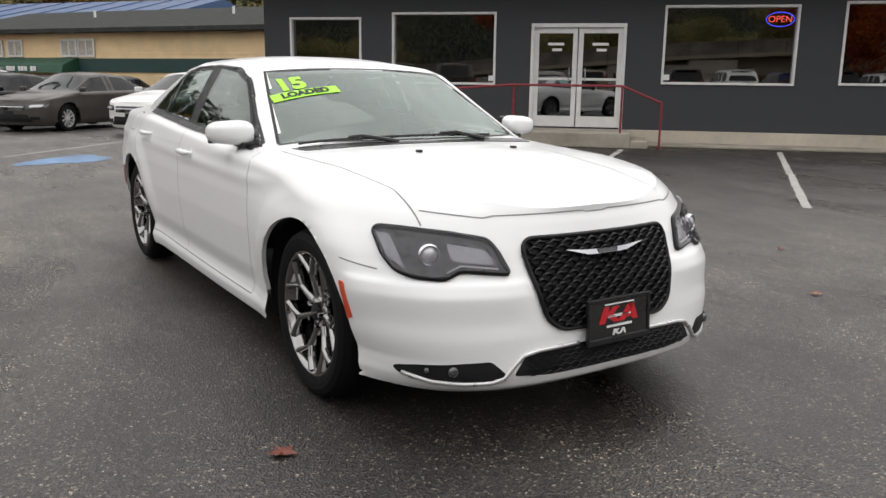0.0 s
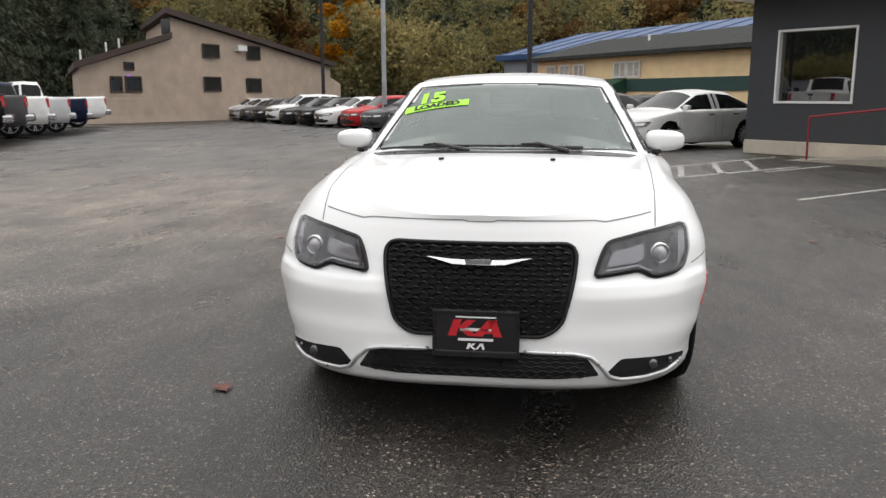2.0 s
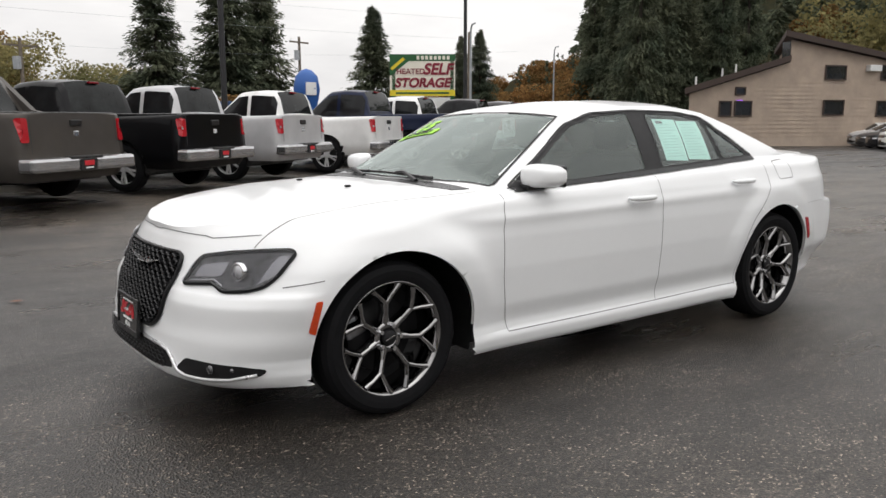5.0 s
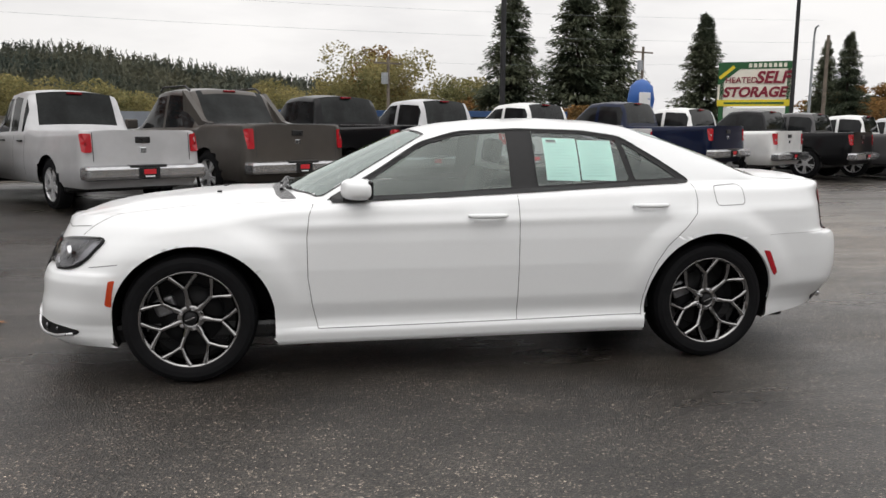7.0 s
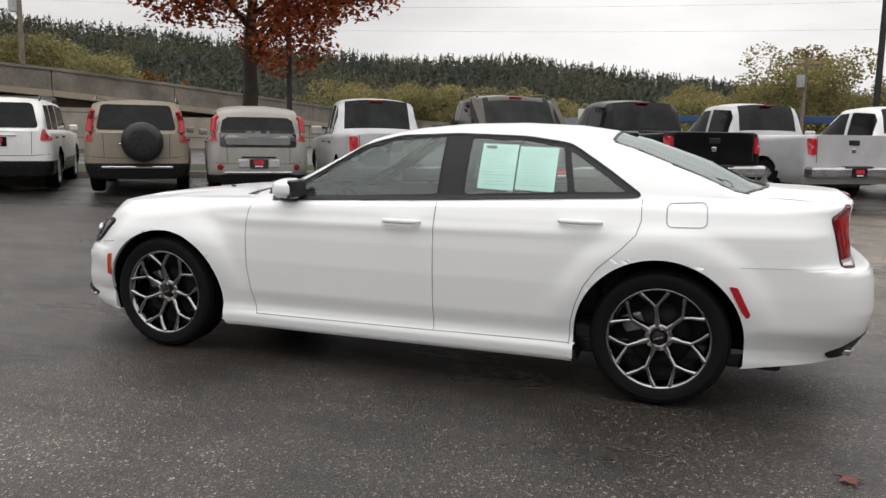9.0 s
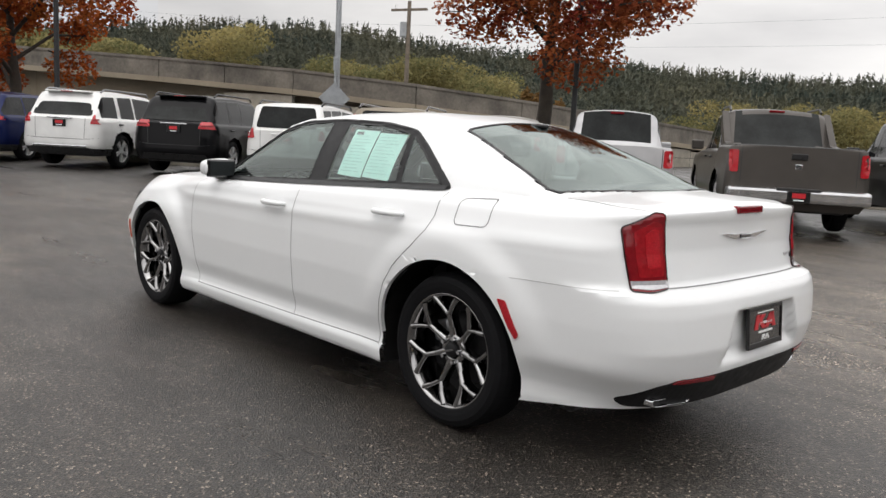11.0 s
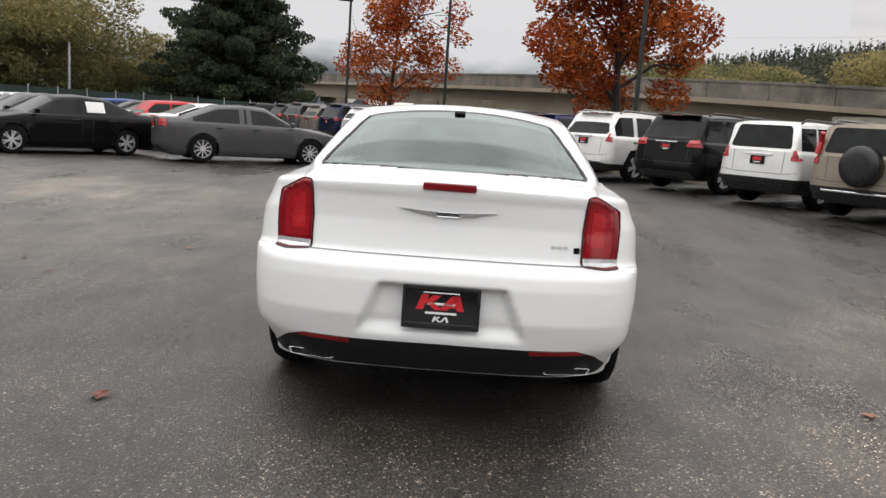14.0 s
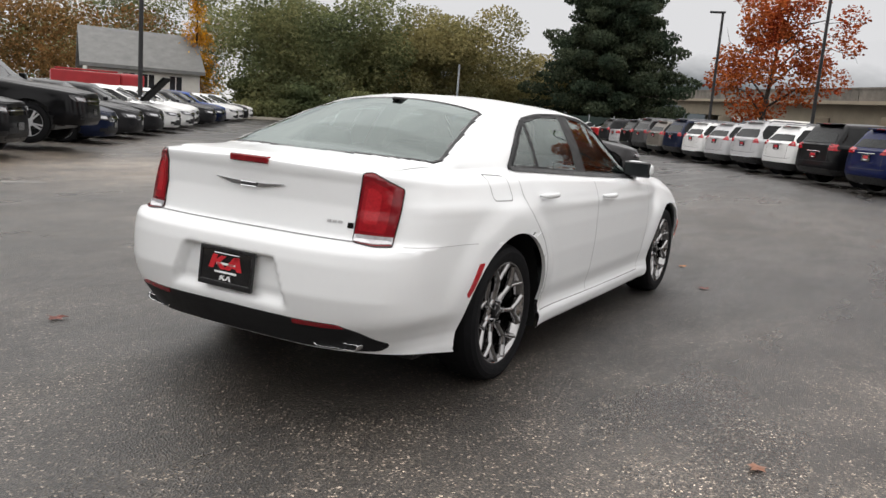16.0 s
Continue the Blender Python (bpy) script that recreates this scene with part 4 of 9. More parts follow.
        # fog lamp pocket with a chrome sweep
        fp = rounded([(s * 0.475, 0.268), (s * 0.535, 0.326), (s * 0.62, 0.322), (s * 0.75, 0.308), (s * 0.800, 0.290), (s * 0.785, 0.262), (s * 0.70, 0.246), (s * 0.58, 0.246)], 0.015, 3)
        fo = part("fog_lamp", skin.patch(fp if s > 0 else fp[::-1], "front", 0.003, 0.02), POCKET, car, "black fog lamp pocket")
        part("chrome_sweep", tube(skin.path([(s * 0.18, 0.356), (s * 0.36, 0.350), (s * 0.42, 0.338), (s * 0.455, 0.306), (s * 0.49, 0.264), (s * 0.53, 0.249), (s * 0.62, 0.246), (s * 0.71, 0.250), (s * 0.778, 0.270)], "front", 0.006, 0.02), 0.0085, 8), SATIN, car, "satin chrome sweep", True)
        for yy, r in ((0.655, 0.017), (0.725, 0.009)):
            c, n = skin.at(s * yy, 0.292, "front", 0.004)
            bm = add_lathe(bmesh.new(), [(r * 1.15, 0.0), (r, 0.008), (r * 0.6, 0.011), (0.0, 0.012)], 18)
            bmesh.ops.transform(bm, matrix=Matrix.Translation(c) @ Vector((1, 0.25 * s, 0)).to_track_quat("Y", "Z").to_matrix().to_4x4(), verts=bm.verts[:])
            part("fog_lens", bm, LAMPGREY, fo, smooth=True)
    # lower intake
    ip = rounded([(-0.455, 0.268), (-0.405, 0.338), (-0.2, 0.352), (0.2, 0.352), (0.405, 0.338), (0.455, 0.268), (0.30, 0.254), (-0.30, 0.254)], 0.012, 3)
    part("lower_intake", skin.patch(ip[::-1], "front", 0.003, 0.03), POCKET, car)
    for k in range(5):
        z0 = 0.268 + 0.0165 * k
        pts = [skin.at(y, z0 + 0.004 * math.cos((y / 0.045 + 0.5 * (k % 2)) * 2 * math.pi), "front", 0.009)[0] for y in np.arange(-0.41 + 0.004 * k, 0.411 - 0.004 * k, 0.0075)]
        part("intake_mesh_bar", tube(pts, 0.0025, 5), MESHBLK, car)
    dealer_plate(car, pose(2.425, 0, 0.425, 0, -4, 0))
    # washer jets and wipers
    for s in (1, -1):
        p, n = skin.at(1.393, s * 0.268, "top", 0.004)
        part("washer_jet", box(-0.014, 0.014, -0.012, 0.012, -0.004, 0.007, 0.003, Matrix.Translation(p)), BLACK, car)
    part("cowl", skin.patch([(1.06, -0.5), (1.03, -0.66), (0.95, -0.70), (0.98, -0.5), (1.02, -0.25), (1.035, 0.0), (1.02, 0.25), (0.98, 0.5), (0.95, 0.70), (1.03, 0.66), (1.06, 0.5), (1.085, 0.0)], "top", 0.003, 0.05, 0.01), BLACK, car)
    for y0, y1 in ((0.42, -0.22), (-0.18, -0.66)):
        n = 14
        pts = [skin.at(0.985 - 0.22 * max(0, abs(y0 + (y1 - y0) * k / n) - 0.3) ** 1.2 * 0.8, y0 + (y1 - y0) * k / n, "top", 0.014)[0] for k in range(n + 1)]
        part("wiper_blade", tube(pts, [0.009] * 4 + [0.007] * (n - 3), 6), BLACK, car)
        part("wiper_arm", tube([Vector((1.03, (y0 + y1) / 2 + 0.25, 1.0)), pts[n // 2 - 2] + Vector((0.01, 0, 0.015)), pts[n // 2] + Vector((0, 0, 0.01))], [0.012, 0.009, 0.006], 6), BLACK, car)


def hero_rear(car, skin):
    for s in (1, -1):
        # the lamp wraps the corner: outlines run round it by angle, and up
        ax = "lamp_left" if s > 0 else "lamp_right"
        o = (lambda q: q if s < 0 else q[::-1])
        wrap = (lambda pts: [(0.4 * radians(d), z) for d, z in pts])
        tp = rounded(wrap([(21.8, 0.757), (23.6, 0.90), (26.2, 1.046), (34, 1.050), (57, 0.990), (53, 0.87), (48.5, 0.752), (36, 0.748)]), 0.014, 3)
        tl = part("tail_light", skin.patch(tp, ax, 0.006, 0.018, 0.016), REDLENS, car, "red wrap-round tail light with bright inner panel", smooth=True)
        part("tail_light_rim", tube(skin.path(tp + tp[:1], ax, 0.003, 0.018), 0.004, 6), LENSRIM, tl)
        bp = rounded(wrap([(25.0, 0.806), (26.3, 0.90), (28.3, 1.012), (34.5, 1.020), (49, 0.975), (46.5, 0.87), (44, 0.800)]), 0.012, 3)
        part("lens_step", skin.patch(bp, ax, 0.0085, 0.018, 0.004), REDMID, tl)
        ip = rounded(wrap([(28.5, 0.838), (29.6, 0.91), (31, 0.985), (35, 0.988), (41.5, 0.962), (40, 0.88), (38.5, 0.835)]), 0.010, 3)
        part("inner_lens", skin.patch(ip, ax, 0.0115, 0.018, 0.004), REDINNER, tl, "bright red lit-looking lens panel")
        cp = wrap([(22.3, 0.758), (22.8, 0.791), (49.4, 0.789), (48.2, 0.756), (36, 0.752)])
        part("reverse_lens", skin.patch(cp, ax, 0.0095, 0.018, 0.006), CLEARL, tl, "clear reversing lens")
        # red reflectors and exhaust trims in the black valance
        rp = rounded([(s * 0.375, 0.408), (s * 0.585, 0.411), (s * 0.61, 0.398), (s * 0.375, 0.390)], 0.006, 3)
        part("reflector", skin.patch(o(rp), "rear", 0.008, 0.02, 0.006), REDLENS, car, "red rear reflector")
        # flat bright exhaust tip set into the valance
        bm = bmesh.new()
        ring = rounded([(0.435, 0.326), (0.655, 0.322), (0.645, 0.292), (0.450, 0.291)], 0.012, 4)
        mid = np.mean(ring, 0)
        loops = []
        for dx, f in ((0.10, 1.0), (0.0, 1.0), (-0.006, 0.97), (-0.002, 0.90), (0.07, 0.86)):
            loops.append([bm.verts.new((-2.484 + dx + 0.22 * max(0, abs(yy) - 0.42), s * (mid[0] + (yy - mid[0]) * f), mid[1] + (zz - mid[1]) * (f if f == 1 else f - 0.12))) for yy, zz in ring])
        for la, lb in zip(loops, loops[1:]):
            for k in range(len(ring)):
                bm.faces.new((la[k], la[(k + 1) % len(ring)], lb[(k + 1) % len(ring)], lb[k]))
        bmesh.ops.recalc_face_normals(bm, faces=bm.faces[:])
        ex = part("exhaust_tip", bm, CHROME, car, "flat bright exhaust tip", smooth=True)
        part("exhaust_outlet", box(-2.435, -2.42, *sorted((s * 0.45, s * 0.640)), 0.290, 0.324, 0.004), POCKET, ex)
    vp = rounded([(-0.735, 0.318), (-0.66, 0.385), (-0.58, 0.412), (-0.37, 0.410), (0.0, 0.412), (0.37, 0.410), (0.58, 0.412), (0.66, 0.385), (0.735, 0.318), (0.70, 0.285), (-0.70, 0.285)], 0.02, 3)
    part("rear_valance", skin.patch(vp, "rear", 0.004, 0.03), POCKET, car, "black lower rear valance")
    part("brake_light", box(-2.452, -2.40, -0.112, 0.112, 1.040, 1.073, 0.007, None, 3), REDLENS, car, "slim red high brake light")
    wings(car, skin, "rear", 0.945, 0.21, "rear_wing_emblem")
    for k, (yy, w, mt) in enumerate(((-0.452, 0.020, SATIN), (-0.478, 0.020, SATIN), (-0.504, 0.020, SATIN), (-0.553, 0.026, GLOSS))):
        q = [(yy - w / 2, 0.826 - 0.016 * (k == 3)), (yy + w / 2, 0.826 - 0.016 * (k == 3)), (yy + w / 2, 0.838 - 0.004 * (k == 3)), (yy - w / 2, 0.838 - 0.004 * (k == 3))]
        part("badge_mark", skin.patch(q[::-1], "rear", 0.003, 0.02, 0.004), mt, car, "small badge mark")
    dealer_plate(car, pose(-2.558, 0, 0.568, 0, -5, 180))
    # aerial on the roof
    bm = bmesh.new()
    add_box(bm, -1.285, -1.19, -0.030, 0.030, 1.372, 1.396, 0.010, None, 3)
    part("aerial", bm, GLOSS, car, "black roof aerial", smooth=True)


def hero_sides(car, skin):
    for s, ax in ((1, "left"), (-1, "right")):
        for x0, zz in ((-0.105, 0.880), (-1.092, 0.926)):
            cup = rounded([(x0 - 0.085, zz - 0.022), (x0 + 0.085, zz - 0.022), (x0 + 0.075, zz + 0.028), (x0 - 0.075, zz + 0.028)], 0.02, 4)
            part("handle_cup", skin.patch(cup, ax, 0.001, 0.02, 0.003), WHITE, car)
            p, _ = skin.at(x0, zz, ax)
            yy = abs(p.y)
            bar = [(x0 + 0.112 - 0.224 * k / 12, s * (yy + 0.006 + 0.034 * math.sin(math.pi * k / 12) ** 0.4), zz + 0.006) for k in range(13)]
            bm = tube(bar, [0.008, 0.012] + [0.0145] * 9 + [0.012, 0.008], 10)
            part("door_handle", bm, WHITE, car, smooth=True)
        mp = [(1.890, 0.574), (1.922, 0.570), (1.950, 0.440), (1.918, 0.426), (1.908, 0.50)]
        part("side_marker", skin.patch(rounded(mp, 0.01, 3), ax, 0.005, 0.02, 0.008), AMBER, car, "orange side marker lamp")
        mp = [(-1.834, 0.650), (-1.876, 0.647), (-1.945, 0.510), (-1.928, 0.490), (-1.898, 0.53)]
        part("side_marker", skin.patch(rounded(mp, 0.01, 3), ax, 0.005, 0.02, 0.008), REDINNER, car, "red rear side marker lamp")
        # door mirror
        bm = bmesh.new()
        bmesh.ops.create_uvsphere(bm, u_segments=28, v_segments=18, radius=1.0)
        for v in bm.verts:
            c = v.co
            e = [math.copysign(abs(a) ** 0.62, a) for a in c]
            back = 1.0 if e[0] > 0 else 0.35
            v.co = Vector((0.60 + 0.105 * e[0] * back + 0.02 * e[1] * -1, 0.888 + 0.108 * e[1], 1.035 + 0.058 * e[2] * (1 - 0.12 * e[1])))
        for v in bm.verts:
            v.co.y *= s
        if s < 0:
            bmesh.ops.reverse_faces(bm, faces=bm.faces[:])
        mi = part("door_mirror", bm, WHITE, car, "white door mirror", smooth=True)
        part("mirror_glass", box(0.545, 0.556, *sorted((s * 0.805, s * 0.972)), 0.99, 1.082, 0.004), VGLASS, mi)
        part("mirror_surround", box(0.552, 0.575, *sorted((s * 0.792, s * 0.984)), 0.980, 1.090, 0.010), GLOSS, mi)
        part("mirror_stalk", box(0.575, 0.70, *sorted((s * 0.755, s * 0.86)), 0.965, 0.995, 0.010), BLACK, mi)
        part("mirror_triangle", skin.patch([(0.78, 0.972), (0.60, 0.985), (0.60, 1.075)], ax, 0.004, 0.03, 0.006), BLACK, car)


def seat(car, x, y, w=0.5, bench=False):
    st = part("seat", box(x - 0.25, x + 0.27, y - w / 2, y + w / 2, 0.38, 0.56, 0.05, None, 3), DARK, car, "dark cloth car seat", smooth=True)
    part("backrest", box(-0.07, 0.07, -w / 2, w / 2, 0, 0.62, 0.05, pose(x - 0.26, y, 0.5, 0, -16, 0), 3), DARK, st, smooth=True)
    for dy in ((-0.4, 0.4) if bench else (0,)):
        part("headrest", box(-0.05, 0.05, -0.13, 0.13, 0, 0.17, 0.04, pose(x - (0.40 if bench else 0.46), y + dy, 1.13 - 0.10 * bench, 0, -12, 0), 3), DARK, st, smooth=True)


def hero_cabin(car, skin):
    seat(car, 0.02, 0.37)
    seat(car, 0.02, -0.37)
    seat(car, -0.92, 0.0, 1.25, True)
    part("dashboard", box(0.50, 0.98, -0.70, 0.70, 0.60, 0.955, 0.07, None, 3), DARK, car, smooth=True)
    part("console", box(-0.45, 0.6, -0.12, 0.12, 0.30, 0.62, 0.03), DARK, car)
    part("cabin_floor", box(-1.25, 0.95, -0.78, 0.78, 0.29, 0.36, 0.01), DARK, car)
    part("parcel_shelf", box(-1.98, -1.18, -0.66, 0.66, 1.00, 1.03, 0.01), DARK, car)
    part("bulkhead", box(-1.30, -1.20, -0.70, 0.70, 0.35, 1.02, 0.02), DARK, car)
    bm = bmesh.new()
    ring = [Vector((0.175 * math.cos(a), 0.175 * math.sin(a), 0)) for a in np.linspace(0, 2 * math.pi, 29)]
    add_tube(bm, ring, 0.014, 8, False)
    add_tube(bm, [(-0.17, 0, 0), (0, 0, -0.02), (0.17, 0, 0)], 0.018, 8)
    bmesh.ops.transform(bm, matrix=pose(0.43, 0.37, 0.86, 0, -62, 0), verts=bm.verts[:])
    part("steering_wheel", bm, BLACK, car, smooth=True)
    p, _ = skin.at(0.33, 0.0, "top", -0.05)
    part("rear_view_mirror", box(-0.015, 0.015, -0.12, 0.12, -0.035, 0.035, 0.01, Matrix.Translation(p)), BLACK, car)
    # notice sheets behind the left rear window
    for x0, x1 in ((-0.495, -0.70), (-0.71, -0.925)):
        q = [(x0, 1.078), (x0, 1.322 - (x0 < -0.6) * 0.012), (x1, 1.318 - (x0 < -0.6) * 0.012), (x1, 1.070)]
        sh = part("notice_sheet", skin.patch(q, "left", -0.010, 0.04, 0.001), PAPER, car, "pale mint printed notice sheet")
        for k in range(12):
            z0 = 1.10 + 0.017 * k
            part("print_bar", skin.ribbon([(x0 - 0.02, z0), (x1 + 0.03 + 0.02 * (k % 3), z0)], "left", 0.005, -0.0085, 0.05), PAPERINK, sh)
    part("print_bar", skin.ribbon([(-0.515, 1.302), (-0.575, 1.302)], "left", 0.016, -0.0080, 0.05), LAMPGREY, car)

    def on_glass(bm, cx, cy, off, lean):
        """Letters drawn in a plane, laid onto the windshield: their x runs to the car's left, their y up the glass."""
        bmesh.ops.triangulate(bm, faces=bm.faces[:])
        for v in bm.verts:
            a = v.co.x * math.cos(lean) - v.co.y * math.sin(lean)
            b = v.co.x * math.sin(lean) + v.co.y * math.cos(lean)
            v.co = skin.at(cx - b * 0.90, cy + a, "top", off + v.co.z)[0]
        return bm

    part("sticker_number", on_glass(text_bm("15", 0.17, 0.0, Matrix.Identity(4), 0.008), 0.365, -0.465, 0.004, 0.0), LIME, car, "lime green year digits 15")
    bm = bmesh.new()
    bmesh.ops.create_grid(bm, x_segments=12, y_segments=2, size=1.0)
    for v in bm.verts:
        v.co = Vector((v.co.x * 0.19, v.co.y * 0.038, 0))
    part("sticker_band", on_glass(bm, 0.465, -0.42, 0.004, 0.0), LIME, car, "lime green sticker band")
    part("sticker_word", on_glass(text_bm("LOADED", 0.068, 0.0, Matrix.Identity(4), 0.004), 0.465, -0.42, 0.006, 0.0), DARK, car, "dark lettering LOADED")

# ---- ground ----
def asphalt():
    m, nt, b = nodes_of("wet_asphalt")
    pos = world_pos(nt)
    big, mid, fine, grit = noise_fac(nt, 0.16, 4, 0.6, pos), noise_fac(nt, 1.3, 5, 0.6, pos), noise_fac(nt, 55, 3, 0.7, pos), noise_fac(nt, 140, 2, 0.8, pos)
    c = ramp_of(nt, mid, [(0.3, (0.0195, 0.0174, 0.0157)), (0.7, (0.0490, 0.0443, 0.0402))])
    g = ramp_of(nt, grit, [(0.35, (0.22, 0.22, 0.22)), (0.60, (1, 1, 1)), (0.74, (2.8, 2.7, 2.55))])
    c = mix_col(nt, 1.0, c, g, "MULTIPLY")
    vo = nt.nodes.new("ShaderNodeTexVoronoi")
    vo.inputs["Scale"].default_value = 112
    nt.links.new(pos, vo.inputs["Vector"])
    hs = nt.nodes.new("ShaderNodeSeparateColor")
    nt.links.new(vo.outputs["Color"], hs.inputs[0])
    st = ramp_of(nt, hs.outputs[0], [(0.0, (0.22, 0.22, 0.22)), (0.6, (0.9, 0.9, 0.9)), (0.86, (1.4, 1.36, 1.30)), (0.94, (2.4, 2.3, 2.15)), (1.0, (7.5, 7.2, 6.7))])
    c = mix_col(nt, 1.0, c, st, "MULTIPLY")
    d = ramp_of(nt, big, [(0.38, (0.78, 0.77, 0.76)), (0.62, (1.2, 1.19, 1.18))])
    # paler lanes beyond and behind the parked saloon: sky sheen painted into the colour
    # the last one, with 0.45, darkens the wet ground towards the office
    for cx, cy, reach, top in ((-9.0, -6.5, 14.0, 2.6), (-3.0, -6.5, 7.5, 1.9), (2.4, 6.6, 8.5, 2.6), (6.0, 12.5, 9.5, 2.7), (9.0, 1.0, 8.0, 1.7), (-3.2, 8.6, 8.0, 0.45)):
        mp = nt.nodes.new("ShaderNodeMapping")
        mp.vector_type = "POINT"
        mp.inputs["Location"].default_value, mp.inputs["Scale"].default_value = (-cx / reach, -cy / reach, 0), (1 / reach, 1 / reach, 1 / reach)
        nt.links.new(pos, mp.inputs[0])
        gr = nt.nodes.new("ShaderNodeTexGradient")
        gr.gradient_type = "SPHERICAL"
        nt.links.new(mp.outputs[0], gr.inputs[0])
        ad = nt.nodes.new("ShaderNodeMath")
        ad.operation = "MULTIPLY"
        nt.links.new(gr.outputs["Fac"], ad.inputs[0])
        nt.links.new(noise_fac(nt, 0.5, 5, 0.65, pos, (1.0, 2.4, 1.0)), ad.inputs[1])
        sheen_wet = ramp_of(nt, ad.outputs[0], [(0.08, (1, 1, 1)), (0.30, (top, top * 0.97, top * 0.93))])
        c = mix_col(nt, 1.0, c, sheen_wet, "MULTIPLY")
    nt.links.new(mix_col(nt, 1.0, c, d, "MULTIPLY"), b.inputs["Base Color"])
    # standing damp in worn wheel lanes: smoother and darker streaks
    lane = noise_fac(nt, 0.55, 5, 0.62, pos, (0.35, 1.25, 1.0))
    r = ramp_of(nt, lane, [(0.36, (0.20, 0.20, 0.20)), (0.48, (0.38, 0.38, 0.38)), (0.64, (0.56, 0.56, 0.56))])
    nt.links.new(r, b.inputs["Roughness"])
    b.inputs["Specular IOR Level"].default_value = 0.62
    bump(nt, b, vo.outputs["Distance"], 0.55, 0.007)
    return m


ASPHALT = asphalt()

# ---- parked vehicles ----
def vehicle_spec(k):
    """Tables for one kind: its length, width, height and the marks of its outline along the length (0 tail, 1 nose)."""
    L, W, H, hood0, hood1, belt, deck = k["L"], k["W"], k["H"], k["hood0"], k["hood1"], k["belt"], k["deck"]
    X = lambda f: (f - 0.5) * L  # noqa: E731
    gb, rr, rf, co = k["glass"], k["roof_r"], k["roof_f"], k["cowl"]
    h = W / 2
    tuck = k.get("tumble", 0.74)
    bed = k.get("bed")
    zc = [(X(1.0), hood0), (X(0.97), hood0 + 0.3 * (hood1 - hood0)), (X(0.90), hood0 + 0.7 * (hood1 - hood0)), (X(co), hood1), (X(rf), H - 0.035), (X(0.5 * (rf + rr)), H), (X(rr), H - 0.04), (X(gb), deck), (X(0.0), deck - k.get("drop", 0.02))]
    zr = [(X(1.0), hood0), (X(0.90), hood0 + 0.5 * (hood1 - hood0)), (X(co), hood1 - 0.02), (X(co - 0.03), hood1 + 0.0), (X(rf - 0.02), H - 0.10), (X(0.5 * (rf + rr)), H - 0.06), (X(rr), H - 0.10), (X(gb), deck - 0.02), (X(0.0), deck - 0.02 - k.get("drop", 0.02))]
    zb = [(X(1.0), hood0 - 0.01), (X(co), belt - 0.03), (X(gb), belt), (X(0.0), min(belt, deck - 0.03))]
    yr = [(X(1.0), 0.6 * h), (X(co), 0.80 * h), (X(rf), tuck * h), (X(rr), tuck * h), (X(gb), 0.80 * h), (X(0), 0.8 * h)]
    rb = [(X(1.0), 0.86), (X(co), 0.93), (X(0.3), 0.945), (X(0.0), 0.93)]
    if bed:
        cut = lambda t: [p for p in t if p[0] > X(bed) + 0.02]  # noqa: E731
        fl = 0.78
        zc = cut(zc) + [(X(bed) + 0.02, deck), (X(bed) - 0.06, fl), (X(0.035), fl), (X(0.02), deck), (X(0), deck)]
        zr = cut(zr) + [(X(bed) + 0.02, deck - 0.02), (X(bed) - 0.06, fl), (X(0.035), fl), (X(0.02), deck), (X(0), deck)]
        zb = [p for p in zb if p[0] > X(bed)] + [(X(bed), belt), (X(bed) - 0.06, deck), (X(0), deck)]
        yr = cut(yr) + [(X(bed), tuck * h), (X(bed) - 0.08, 0.83 * h), (X(0), 0.83 * h)]
        rb = [(X(1.0), 0.88), (X(co), 0.95), (X(bed), 0.955), (X(bed) - 0.08, 0.90), (X(0), 0.90)]
    clear = k.get("clear", 0.2)
    return dict(
        counts=(12, 60, 10, 14, 3, 8, 7), nf=k.get("nf", 2.8), af=k.get("af", 0.5), nr=k.get("nr", 4.0), ar=k.get("ar", 0.22), smooth=1, bulge=0.01,
        xf=[(clear, X(1) - 0.06), (clear + 0.15, X(1)), (0.6, X(1) - 0.01), (hood0, X(1) - 0.06)],
        xr=[(clear, X(0) + 0.10), (clear + 0.2, X(0)), (0.75, X(0) + 0.01), (deck, X(0) + 0.03)],
        w=[(clear, 0.93 * h), (clear + 0.08, 0.975 * h), (0.6, h), (0.85, 0.99 * h), (belt, 0.95 * h), (1.4, 0.94 * h)],
        wx=[(X(1), 0.985), (0, 1.0), (X(0), 0.985)], zbot=[(-9, clear), (9, clear)],
        ze=[(X(1.0), hood0 - 0.015), (X(0.9), hood0 + 0.3 * (hood1 - hood0)), (X(co), belt - 0.06), (X(0.3), belt - 0.04)] + ([(X(bed) + 0.1, belt - 0.03), (X(bed) - 0.05, deck - 0.01), (X(0), deck - 0.01)] if bed else [(X(0), belt - 0.04 if belt < deck else deck - 0.05)]),
        rb=rb, zb=zb, yr=yr, zr=zr, zc=zc, flare=[(k["wb"][0], k["R"], k["R"] + 0.06, k.get("flare", 0.015)), (k["wb"][1], k["R"], k["R"] + 0.06, k.get("flare", 0.015))],
    )


